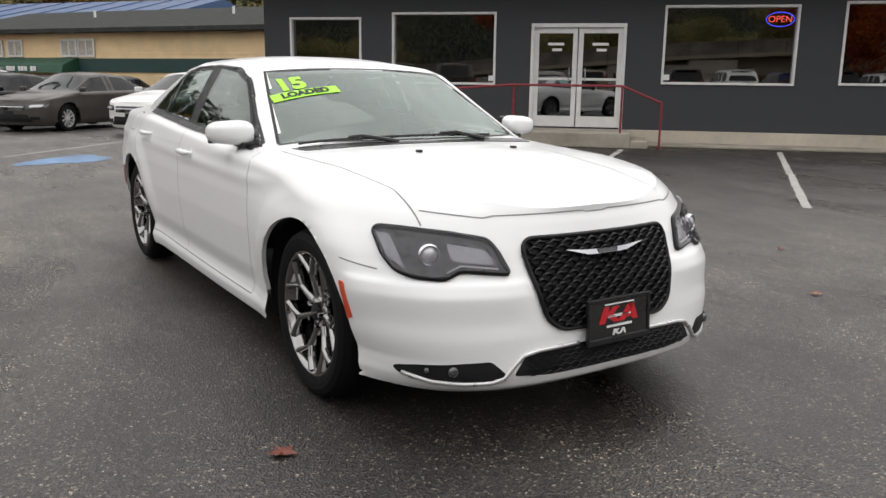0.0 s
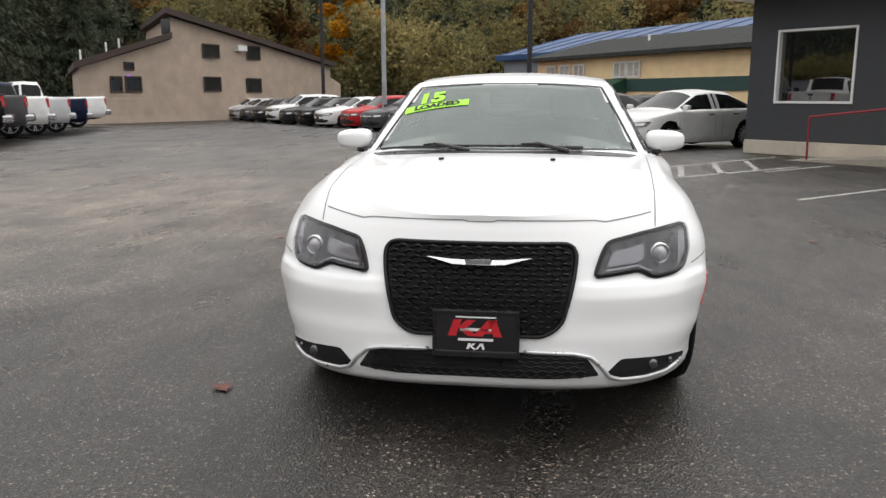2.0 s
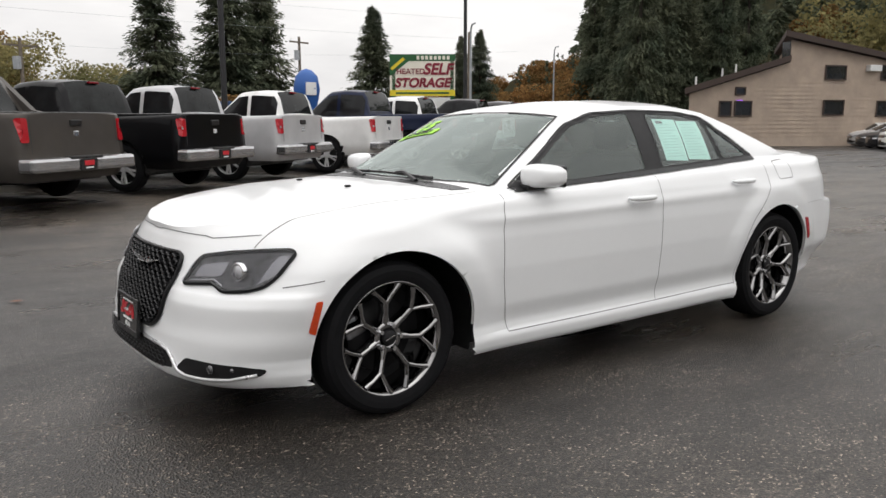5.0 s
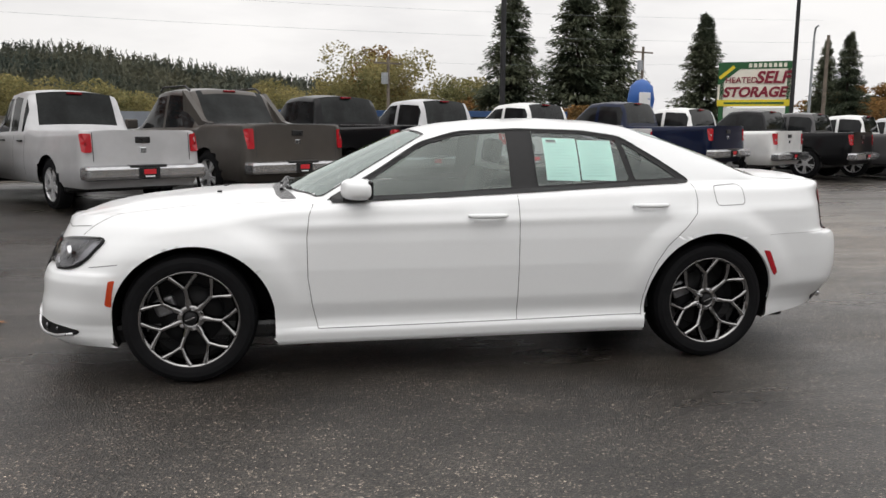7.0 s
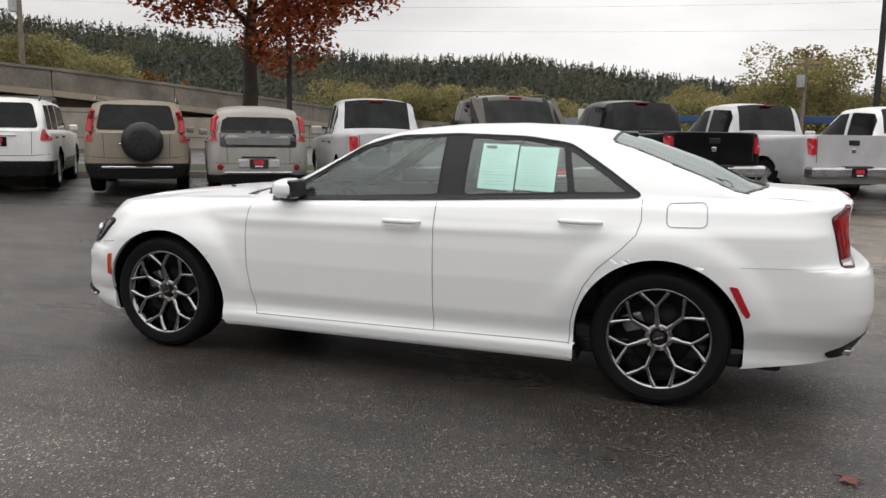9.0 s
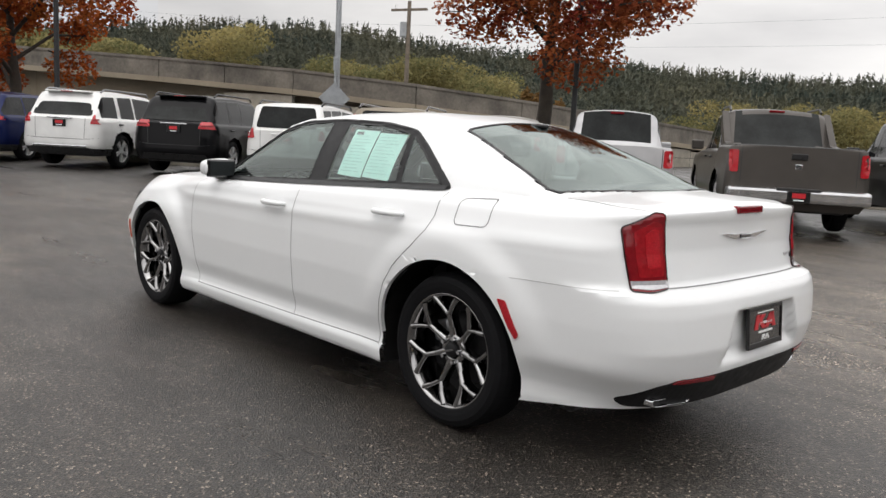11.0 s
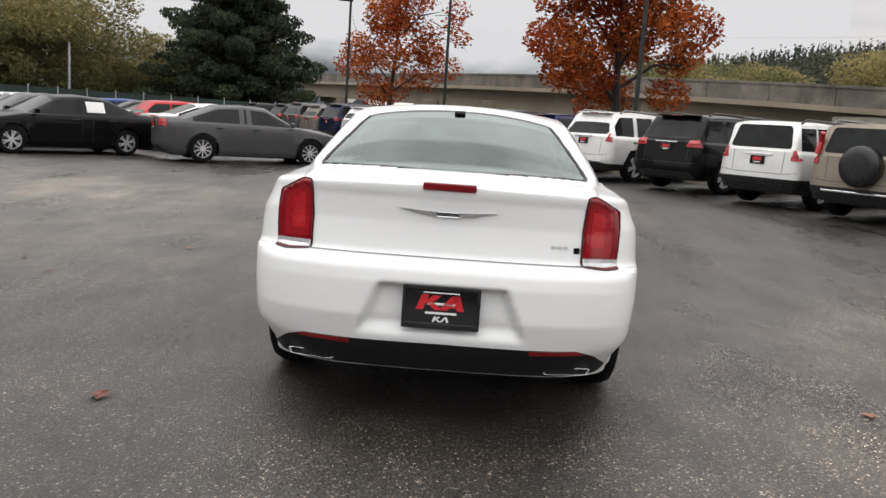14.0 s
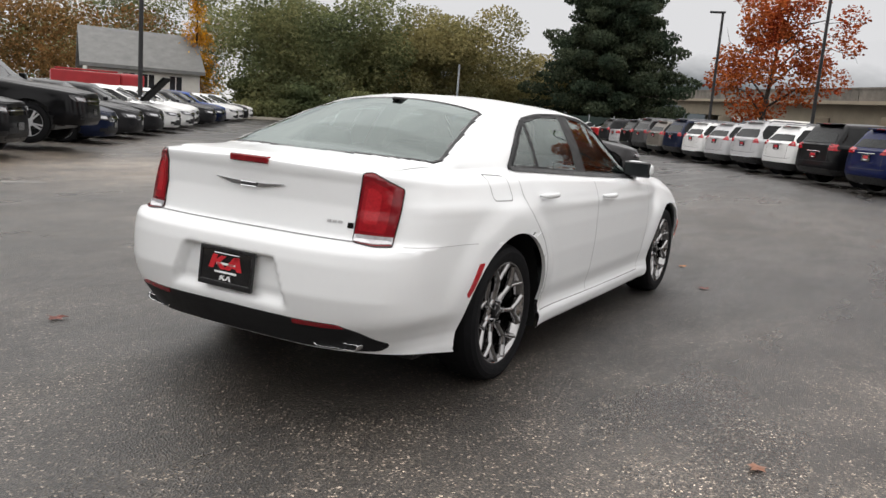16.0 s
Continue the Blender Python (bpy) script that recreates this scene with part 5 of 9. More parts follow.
KINDS = dict(
    sedan=dict(L=4.75, W=1.82, H=1.46, hood0=0.74, hood1=0.98, belt=0.98, deck=1.06, glass=0.13, roof_r=0.30, roof_f=0.57, cowl=0.735, R=0.325, wb=(1.40, -1.36), clear=0.19, tumble=0.66, af=0.6, nf=2.5, ar=0.4, nr=3.2),
    coupe=dict(L=4.70, W=1.85, H=1.44, hood0=0.76, hood1=1.0, belt=1.0, deck=1.08, glass=0.12, roof_r=0.32, roof_f=0.56, cowl=0.72, R=0.33, wb=(1.40, -1.38), clear=0.18, tumble=0.64, af=0.55, ar=0.35, nr=3.2),
    hatch=dict(L=4.20, W=1.79, H=1.49, hood0=0.76, hood1=0.99, belt=0.97, deck=1.02, glass=0.03, roof_r=0.13, roof_f=0.57, cowl=0.74, R=0.32, wb=(1.30, -1.28), clear=0.19, tumble=0.70, af=0.5, ar=0.28),
    soul=dict(L=4.14, W=1.80, H=1.61, hood0=0.86, hood1=1.06, belt=1.05, deck=1.05, glass=0.025, roof_r=0.07, roof_f=0.60, cowl=0.765, R=0.33, wb=(1.28, -1.29), clear=0.22, tumble=0.76, af=0.45, ar=0.22),
    suv=dict(L=4.82, W=1.94, H=1.76, hood0=0.95, hood1=1.15, belt=1.12, deck=1.12, glass=0.02, roof_r=0.09, roof_f=0.57, cowl=0.73, R=0.385, wb=(1.50, -1.41), clear=0.30, tumble=0.75, af=0.42, ar=0.24),
    boxy_suv=dict(L=4.41, W=1.76, H=1.67, hood0=0.96, hood1=1.10, belt=1.08, deck=1.08, glass=0.012, roof_r=0.04, roof_f=0.58, cowl=0.73, R=0.36, wb=(1.38, -1.25), clear=0.30, tumble=0.80, af=0.36, ar=0.16),
    crossover=dict(L=4.55, W=1.83, H=1.66, hood0=0.90, hood1=1.10, belt=1.08, deck=1.06, glass=0.02, roof_r=0.10, roof_f=0.58, cowl=0.75, R=0.355, wb=(1.38, -1.28), clear=0.25, tumble=0.73, af=0.5, ar=0.28),
    pickup=dict(L=5.85, W=1.98, H=1.90, hood0=1.02, hood1=1.22, belt=1.20, deck=1.27, glass=0.405, roof_r=0.43, roof_f=0.62, cowl=0.745, bed=0.395, R=0.40, wb=(1.90, -1.75), clear=0.40, tumble=0.76, af=0.36, ar=0.10, nr=6),
    small_pickup=dict(L=5.56, W=1.82, H=1.81, hood0=0.98, hood1=1.12, belt=1.12, deck=1.17, glass=0.40, roof_r=0.43, roof_f=0.59, cowl=0.72, bed=0.385, R=0.37, wb=(1.75, -1.58), clear=0.36, tumble=0.75, af=0.40, ar=0.10, nr=6),
    sport_pickup=dict(L=5.63, W=2.01, H=1.93, hood0=1.04, hood1=1.22, belt=1.20, deck=1.27, glass=0.30, roof_r=0.375, roof_f=0.60, cowl=0.73, bed=0.27, R=0.41, wb=(1.75, -1.55), clear=0.36, tumble=0.76, af=0.38, ar=0.14, nr=5),
)
SHARED = {}


def simple_wheel(R, parent, m, width=0.22, spokes=5, mt=None):
    key = ("wheel", round(R, 3), spokes, mt.name if mt else "")
    if key not in SHARED:
        r = R * 0.66
        bm = bmesh.new()
        add_lathe(bm, [(r, -width), (R * 0.93, -width), (R, -width * 0.82), (R, -width * 0.2), (R * 0.95, -0.012), (R * 0.8, 0.004), (r * 1.03, -0.004), (r, -0.03)], 28)
        a = bpy.data.meshes.new("tyre")
        bm.to_mesh(a)
        bm.free()
        a.materials.append(RUBBER)
        bm = bmesh.new()
        add_lathe(bm, [(r * 0.98, -0.1), (r * 0.97, -0.03), (r * 1.01, -0.008), (r * 1.03, -0.012)], 28)
        for k in range(spokes):
            for lean in ((-0.16, 0.16) if spokes < 8 else (0.0,)):
                vs = add_box(bm, 0.03, r, -0.05, -0.014, -r * 0.055, r * 0.055)
                for v in vs:
                    if v.co.x > 0.5 * r:
                        v.co.z = v.co.z * 1.25 + r * lean
                        v.co.y += 0.006
                bmesh.ops.transform(bm, matrix=Matrix.Rotation(2 * math.pi * k / spokes + 0.3, 4, "Y"), verts=vs)
        add_lathe(bm, [(r * 0.30, -0.05), (r * 0.28, -0.012), (0.0, -0.008)], 16)
        b = bpy.data.meshes.new("rim")
        bm.to_mesh(b)
        bm.free()
        b.materials.append(mt or ALLOY)
        # a black disc behind the spokes stands in for the shade there
        bm = bmesh.new()
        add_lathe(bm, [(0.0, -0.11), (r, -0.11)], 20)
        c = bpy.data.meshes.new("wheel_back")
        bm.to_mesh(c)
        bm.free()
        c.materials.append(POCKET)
        SHARED[key] = (a, b, c)
    a, b, c = SHARED[key]
    w = new("wheel", a)
    w.parent, w.matrix_basis = parent, m
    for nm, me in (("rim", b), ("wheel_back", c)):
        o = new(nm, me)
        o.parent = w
    return w


def rect(y0, y1, z0, z1):
    return [(y0, z0), (y1, z0), (y1, z1), (y0, z1)]


def build_vehicle(kind, extra):
    """One vehicle at the origin, nose along +x, with its parts; paint takes the object's colour."""
    k = KINDS[kind]
    L, W, H, R, belt = k["L"], k["W"], k["H"], k["R"], k["belt"]
    X = lambda f: (f - 0.5) * L  # noqa: E731
    h = W / 2
    root = new("vehicle")
    P, jE, jB, jR = body_grid(vehicle_spec(k))
    row = np.arange(P.shape[1])[None, :] * np.ones((P.shape[0], 1))
    arches = [arch_outline(xw, R, R + 0.07, R + 0.07, 0.0, 20) for xw in k["wb"]]
    for a in arches:
        snap_to(P, (row <= jE) & (P[..., 1] > 0.5 * h), a, 0.035)
    skin = Skin(P)
    skin.tail_x = X(0) + 0.22
    c = 0.25 * (P[:-1, :-1] + P[1:, :-1] + P[:-1, 1:] + P[1:, 1:])
    cx, cy, cz = c[..., 0], c[..., 1], c[..., 2]
    rw = row[:-1, :-1]
    nm = np.full(cx.shape, "body", object)
    bed, gb, rr, rf, co = k.get("bed"), k["glass"], k["roof_r"], k["roof_f"], k["cowl"]
    span = np.array([table([(X(co), 0), (X(rf), 1), (X(rr), 1), (X(gb), 0)], x) for x in cx[:, 0]])[:, None]
    side = (rw >= jB) & (rw < jR - 1) & (span > 0.12)
    mid = X(0.5 * (rf + rr) + 0.02)
    pil = 0.045
    third = X(rr + 0.12) if not bed else -99
    panes = side & (np.abs(cx - mid) > pil) & (np.abs(cx - third) > pil) & (cx < X(co - 0.045)) & (cx > X(gb) + (0.14 if not bed else 0.10))
    if extra.get("single_cab"):
        panes &= np.abs(cx - (mid - 0.45)) > 0.05
    nm[panes] = "side_window_side"
    up = rw >= jR
    nm[up & (cx < X(co) - 0.05) & (cx > X(rf) + 0.03) & (cy < 0.93 * table([(X(co), 0.8 * h), (X(rf), k.get("tumble", 0.74) * h)], cx))] = "windshield"
    rear_y = (0.80 if bed else 0.93) * table([(X(rr), k.get("tumble", 0.74) * h), (X(gb), 0.8 * h)], cx)
    hatch = kind in ("suv", "boxy_suv", "soul", "crossover", "hatch")
    if hatch:
        zt = H - (0.15 if kind != "boxy_suv" else 0.12)
        wo = rounded([(-0.74 * h, belt + 0.04), (0.74 * h, belt + 0.04), (0.64 * h, zt), (-0.64 * h, zt)], 0.07, 4)
        part("rear_window", skin.patch(wo[::-1], "rear", 0.008, 0.06, 0.02), VDARK, root)
    elif not bed:
        nm[up & (cx < X(rr) - 0.03) & (cx > X(gb) + 0.02) & (cy < rear_y)] = "rear_window"
    else:
        nm[up & (cx < X(rr) + 0.01) & (cx > X(bed) - 0.02) & (cz > belt + 0.09) & (cz < H - 0.11) & (cy < rear_y)] = "rear_window"
        nm[(rw >= jB) & (cx < X(bed) - 0.06) & (cz < k["deck"] - 0.02) & (cx > X(0.02))] = "bed_lining"
    if extra.get("clad"):
        nm[(rw < jE) & (cz < k["clear"] + extra.get("clad_h", 0.16))] = "cladding"
    for a in arches:
        nm[inside(a, cx, cz) & (rw < jE) & (cy > 0.5 * h)] = None
    mats = dict(body=PAINT, side_window=VSIDE, windshield=VGLASS, rear_window=VDARK, bed_lining=BLACK, cladding=BLACK)
    split_grid(P, nm, root, mats)
    part("chassis", box(X(0.05), X(0.93), -0.72 * h, 0.72 * h, k["clear"] - 0.04, k["clear"] + 0.25, 0.02), BLACK, root)
    for xw in k["wb"]:
        part("wheel_well", box(xw - R - 0.06, xw + R + 0.06, -0.90 * h, 0.90 * h, R * 0.7, 2 * R + 0.06, 0.05), BLACK, root)
        for s in (1, -1):
            simple_wheel(R, root, Matrix.Translation((xw, s * (h - 0.035), R)) @ (Matrix.Identity(4) if s > 0 else Matrix.Rotation(math.pi, 4, "Z")), spokes=extra.get("spokes", 5), mt=extra.get("rim"))
    # seams and handles
    for s, ax in ((1, "left"), (-1, "right")):
        for f in ((mid, X(co) - 0.05) if not extra.get("single_cab") else (mid - 0.3, X(co) - 0.05)) + ((X(rr + 0.10),) if not bed else (X(bed) + 0.02,)):
            part("panel_seam", skin.ribbon([(f, k["clear"] + 0.12), (f, belt - 0.05)], ax, 0.008, 0.002, 0.1), SEAM, root)
        for f in (mid + 0.17, mid - (0.75 if not bed else 0.62)):
            p, _ = skin.at(f, belt - 0.13, ax)
            part("door_handle", box(f - 0.09, f + 0.09, *sorted((p.y, p.y + s * 0.035)), belt - 0.145, belt - 0.115, 0.01), extra.get("handle", BLACK), root)
        part("door_mirror", box(X(co) - 0.30, X(co) - 0.18, *sorted((s * (h - 0.07), s * (h + (0.15 if bed else 0.10)))), belt - 0.02, belt + 0.10 + 0.06 * bool(bed), 0.03), extra.get("mirror", PAINT), root, smooth=False)
        # lamps
        t0, t1 = extra.get("tail", (0.80, 1.06))
        ti = extra.get("tail_in", 0.66)
        tp = rounded([(s * ti * h, t0), (s * (0.93 if bed else 0.955) * h, t0), (s * ((0.93 if bed else 0.955) - extra.get("tail_lean", 0.0)) * h, t1), (s * (ti + extra.get("tail_taper", 0.04)) * h, t1)], 0.03, 3)
        tl = part("tail_light", skin.patch(tp if s < 0 else tp[::-1], "rear", 0.02, 0.08, 0.05), REDINNER, root)
        cz0 = t0 + 0.38 * (t1 - t0)
        cp = rect(s * (ti + 0.07) * h, s * 0.90 * h, cz0, cz0 + 0.16 * (t1 - t0))
        part("reverse_lens", skin.patch(cp if s < 0 else cp[::-1], "rear", 0.026, 0.08, 0.01), extra.get("rev", REDLENS), tl)
        if extra.get("tall"):
            ty = 0.86 * h
            part("tail_light", tube([(X(0) + 0.05, s * ty, t1 - 0.02), (X(0) + 0.10, s * ty * 0.97, t1 + 0.2), (X(rr) - 0.16, s * ty * 0.90, H - 0.22)], [0.05, 0.05, 0.04], 8), REDINNER, root)
        hz = k["hood0"] - 0.05
        hp = rounded([(s * 0.52 * h, hz - 0.12), (s * 0.90 * h, hz - 0.10), (s * 0.95 * h, hz + 0.02), (s * 0.56 * h, hz - 0.01)], 0.03, 3)
        hl = part("headlight", skin.patch(hp if s > 0 else hp[::-1], "front", 0.012, 0.07, 0.03), LAMPGREY, root)
        ip = rounded([(s * 0.60 * h, hz - 0.095), (s * 0.84 * h, hz - 0.08), (s * 0.88 * h, hz - 0.02), (s * 0.62 * h, hz - 0.035)], 0.015, 3)
        part("lamp_lens", skin.patch(ip if s > 0 else ip[::-1], "front", 0.03, 0.07, 0.01), CLEARL, hl)
        fp = rect(s * 0.60 * h, s * 0.80 * h, k["clear"] + 0.12, k["clear"] + 0.20)
        part("fog_lamp", skin.patch(fp if s > 0 else fp[::-1], "front", 0.008, 0.07, 0.02), POCKET, root)
    gz = k["hood0"] - 0.05
    gp = rounded([(-0.48 * h, gz - 0.16), (0.48 * h, gz - 0.16), (0.50 * h, gz - 0.02), (-0.50 * h, gz - 0.02)], 0.03, 3)
    part("grille", skin.patch(gp, "front", 0.006, 0.08, 0.02), GLOSS, root)
    part("grille_bar", tube(skin.path([(-0.46 * h, gz - 0.08), (0.46 * h, gz - 0.08)], "front", 0.016, 0.08), 0.012, 6), CHROME, root)
    lp = rounded([(-0.66 * h, k["clear"] + 0.07), (0.66 * h, k["clear"] + 0.07), (0.54 * h, k["clear"] + 0.25), (-0.54 * h, k["clear"] + 0.25)], 0.03, 3)
    part("lower_intake", skin.patch(lp, "front", 0.006, 0.08, 0.02), POCKET, root)
    # tail panel
    pz = extra.get("plate_z", 0.86)
    p, _ = skin.at(0, pz, "rear")
    if extra.get("bumper"):
        bz = k["clear"] + 0.12
        part("rear_bumper", box(X(0) - 0.16, X(0) + 0.12, -0.97 * h, 0.97 * h, bz, bz + 0.20, 0.05), extra["bumper"], root)
        part("bumper_step", box(X(0) - 0.165, X(0) - 0.02, -0.30 * h, 0.30 * h, bz + 0.17, bz + 0.21, 0.015), BLACK, root)
        px, pz = X(0) - 0.165, bz + 0.09
        part("tailgate_seam", skin.ribbon([(-0.78 * h, bz + 0.26), (-0.78 * h, k["deck"] - 0.03)], "rear", 0.012, 0.002, 0.1), SEAM, root)
        part("tailgate_seam", skin.ribbon([(0.78 * h, bz + 0.26), (0.78 * h, k["deck"] - 0.03)], "rear", 0.012, 0.002, 0.1), SEAM, root)
        q, _ = skin.at(0, k["deck"] - 0.14, "rear")
        part("tailgate_handle", box(q.x - 0.02, q.x + 0.02, -0.11, 0.11, k["deck"] - 0.18, k["deck"] - 0.09, 0.012), BLACK, root)
        part("tailgate_badge", box(q.x - 0.012, q.x + 0.02, -0.05, 0.05, k["deck"] - 0.32, k["deck"] - 0.24, 0.01), extra.get("badge", CHROME), root)
    else:
        px = p.x - 0.012
        vp = rounded([(-0.80 * h, k["clear"] + 0.02), (0.80 * h, k["clear"] + 0.02), (0.72 * h, k["clear"] + 0.15), (-0.72 * h, k["clear"] + 0.15)], 0.03, 3)
        part("rear_valance", skin.patch(vp[::-1], "rear", 0.010, 0.08, 0.02), BLACK, root)
        part("bumper_seam", skin.ribbon([(-0.92 * h, k["clear"] + 0.37), (-0.60 * h, k["clear"] + 0.34)], "rear", 0.010, 0.002, 0.08), SEAM, root)
        part("bumper_seam", skin.ribbon([(0.60 * h, k["clear"] + 0.34), (0.92 * h, k["clear"] + 0.37)], "rear", 0.010, 0.002, 0.08), SEAM, root)
        part("rear_garnish", box(p.x - 0.02, p.x + 0.05, -0.30, 0.30, pz + 0.10, pz + 0.13, 0.008), extra.get("garnish", CHROME), root)
        part("hatch_seam", skin.ribbon([(-0.62 * h, belt - 0.02), (-0.60 * h, k["clear"] + 0.34), (0.60 * h, k["clear"] + 0.34), (0.62 * h, belt - 0.02)], "rear", 0.01, 0.002, 0.08), SEAM, root)
    if extra.get("trunk_line"):
        part("trunk_seam", skin.ribbon([(-0.60 * h, 0.72), (0.60 * h, 0.72)], "rear", 0.01, 0.002, 0.08), SEAM, root)
    pl = part("plate", box(px - 0.012, px + 0.006, -0.155, 0.155, pz - 0.08, pz + 0.08, 0.004), GLOSS, root)
    part("logo_shape", box(px - 0.016, px - 0.008, -0.09, 0.09, pz - 0.015, pz + 0.055, 0.002), REDSIGN, pl)
    part("plate_bar", box(px - 0.016, px - 0.008, -0.07, 0.07, pz - 0.055, pz - 0.035, 0.002), WHITESIGN, pl)
    fx, _ = skin.at(0, k["clear"] + 0.25, "front")
    part("front_plate", box(fx.x - 0.004, fx.x + 0.012, -0.15, 0.15, k["clear"] + 0.20, k["clear"] + 0.33, 0.004), GLOSS, root)
    if extra.get("rails"):
        for s in (1, -1):
            y = s * k.get("tumble", 0.74) * h * 0.94
            part("roof_rail", tube([(X(rf) - 0.1, y, H - 0.07), (X(rf) - 0.2, y, H + 0.0), (X(rr) + 0.25, y, H + 0.005), (X(rr) + 0.1, y, H - 0.07)], 0.02, 6), extra["rails"], root)
    if extra.get("spoiler"):
        part("roof_spoiler", box(X(rr) - 0.13, X(rr) + 0.06, -0.56 * h, 0.56 * h, H - 0.085, H - 0.05, 0.015), PAINT, root)
        part("high_brake_light", box(X(rr) - 0.145, X(rr) - 0.11, -0.14, 0.14, H - 0.085, H - 0.06, 0.006), REDLENS, root)
    if bed:
        part("high_brake_light", box(X(rr) - 0.03, X(rr) + 0.03, -0.12, 0.12, H - 0.085, H - 0.05, 0.008), REDLENS, root)
    if extra.get("spare"):
        bm = add_lathe(bmesh.new(), [(0.0, -0.25), (0.30, -0.25), (0.34, -0.22), (0.345, -0.06), (0.31, -0.01), (0.2, 0.0), (0.0, 0.0)], 32)
        bmesh.ops.transform(bm, matrix=Matrix.Translation((X(0) - 0.20, -0.10, 0.92)) @ Matrix.Rotation(math.pi / 2, 4, "Z"), verts=bm.verts[:])
        bmesh.ops.recalc_face_normals(bm, faces=bm.faces[:])
        part("spare_wheel_cover", bm, BLACK, root, "black spare wheel cover", smooth=True)
    if extra.get("reflectors"):
        for s in (1, -1):
            q, _ = skin.at(s * 0.74 * h, k["clear"] + 0.28, "rear")
            bm = add_lathe(bmesh.new(), [(0.055, -0.03), (0.055, 0.012), (0.04, 0.018), (0.0, 0.02)], 16)
            bmesh.ops.transform(bm, matrix=Matrix.Translation(q) @ Matrix.Rotation(math.pi / 2, 4, "Z"), verts=bm.verts[:])
            part("bumper_reflector", bm, REDLENS, root)
    if extra.get("bright_bumper"):
        part("bumper_strip", box(X(0) - 0.02, X(0) + 0.06, -0.66 * h, 0.66 * h, k["clear"] + 0.16, k["clear"] + 0.20, 0.012), CHROME, root)
    if extra.get("dark_hatch"):
        part("hatch_surround", skin.patch(rounded(rect(-0.74 * h, 0.74 * h, 0.85, 1.13), 0.05, 3)[::-1], "rear", 0.008, 0.06, 0.02), GLOSS, root, "gloss black hatch surround")
        part("hatch_panel", skin.patch(rounded(rect(-0.62 * h, 0.62 * h, 0.895, 1.055), 0.04, 3)[::-1], "rear", 0.016, 0.06, 0.02), extra["dark_hatch"], root)
        for s in (1, -1):
            part("plate_side_panel", box(px - 0.006, px + 0.02, *sorted((s * 0.17, s * 0.36)), pz - 0.06, pz + 0.075, 0.012), SATIN, root)
    if extra.get("open_hood"):
        part("open_hood", box(0.0, 1.10, -0.80 * h, 0.80 * h, -0.04, 0.03, 0.015, pose(X(co) + 0.05, 0, k["hood1"] + 0.03, 0, -47, 0)), LINER, root, "raised hood with black underside")
    if extra.get("bed_cover"):
        part("bed_cover", box(X(0.02), X(bed) - 0.06, -0.88 * h, 0.88 * h, k["deck"] - 0.03, k["deck"] + 0.015, 0.015), BLACK, root)
    if extra.get("sheet"):
        part("window_sheet", skin.patch(rounded(rect(mid - 0.62, mid - 0.16, belt + 0.06, H - 0.16), 0.01, 2), "left", 0.006, 0.06, 0.004), WHITESIGN, root, "white paper sheet")
    if extra.get("sail"):
        for s in (1, -1):
            o = [(X(rr) + 0.1, H - 0.08), (X(bed) + 0.05, k["deck"] + 0.06), (X(bed) - 0.35, k["deck"] - 0.02), (X(rr) + 0.1, k["deck"] - 0.02)]
            b = prism(o, 0.0, 0.10, Matrix(((1, 0, 0, 0), (0, 0, 1, s * 0.80 * h - 0.05), (0, 1, 0, 0), (0, 0, 0, 1))))
            part("sail_panel", b, PAINT, root)
    return root


TEMPLATE = {}


def fall(x, y=0.0):
    """The lot drops gently to the west and rises towards the verge behind the long row."""
    u = 0.5635 * x - 0.8261 * y
    return -0.012 * min(32, max(0, -13 - x)) + 0.02 * min(11.0, max(0, u - 2.5))


COLOURS = dict(white=(0.78, 0.78, 0.77), silver=(0.52, 0.52, 0.53), grey=(0.085, 0.083, 0.085), dark=(0.02, 0.02, 0.022), black=(0.006, 0.006, 0.007), navy=(0.007, 0.012, 0.035), blue=(0.006, 0.011, 0.060), red=(0.45, 0.02, 0.025), taupe=(0.17, 0.155, 0.135), tan=(0.17, 0.152, 0.132), brown=(0.085, 0.077, 0.070), gold=(0.27, 0.235, 0.185), beige=(0.36, 0.345, 0.32), bright_blue=(0.018, 0.055, 0.22))
WORDS = dict(sedan=("saloon_car", "saloon car", "car"), coupe=("sports_saloon", "sporty saloon car", "car"), hatch=("hatchback", "hatchback car", "car"), soul=("compact_hatchback", "boxy compact hatchback", "car"), suv=("suv", "large five-door suv", "suv"), boxy_suv=("boxy_suv", "boxy five-door suv", "suv"), crossover=("crossover", "five-door crossover", "suv"), pickup=("pickup_truck", "pickup truck with open bed", "pickup"), small_pickup=("small_pickup_truck", "extended-cab pickup truck", "pickup"), sport_pickup=("sport_pickup_truck", "crew-cab pickup truck with covered bed", "pickup"))


def park(kind, x, y, heading, colour, note, group, extra=None, lift=0.0):
    """Set a vehicle on the ground, its middle at x, y."""
    ex = dict(extra or {})
    key = (kind, tuple(sorted((a, str(b)) for a, b in ex.items())))
    name, words, cat = WORDS[kind]
    m = pose(x, y, lift + fall(x, y), 0, 0, heading)
    if key not in TEMPLATE:
        ob = TEMPLATE[key] = build_vehicle(kind, ex)
        ob.matrix_basis = m
    else:
        ob = copy_thing(TEMPLATE[key], m)
    ob.name = name
    tagged(ob, f"{colour.replace('_', ' ')} {words} {note}", cat, group)
    for o in ob.children_recursive:
        o.color = (*COLOURS[colour], 1)
    return ob

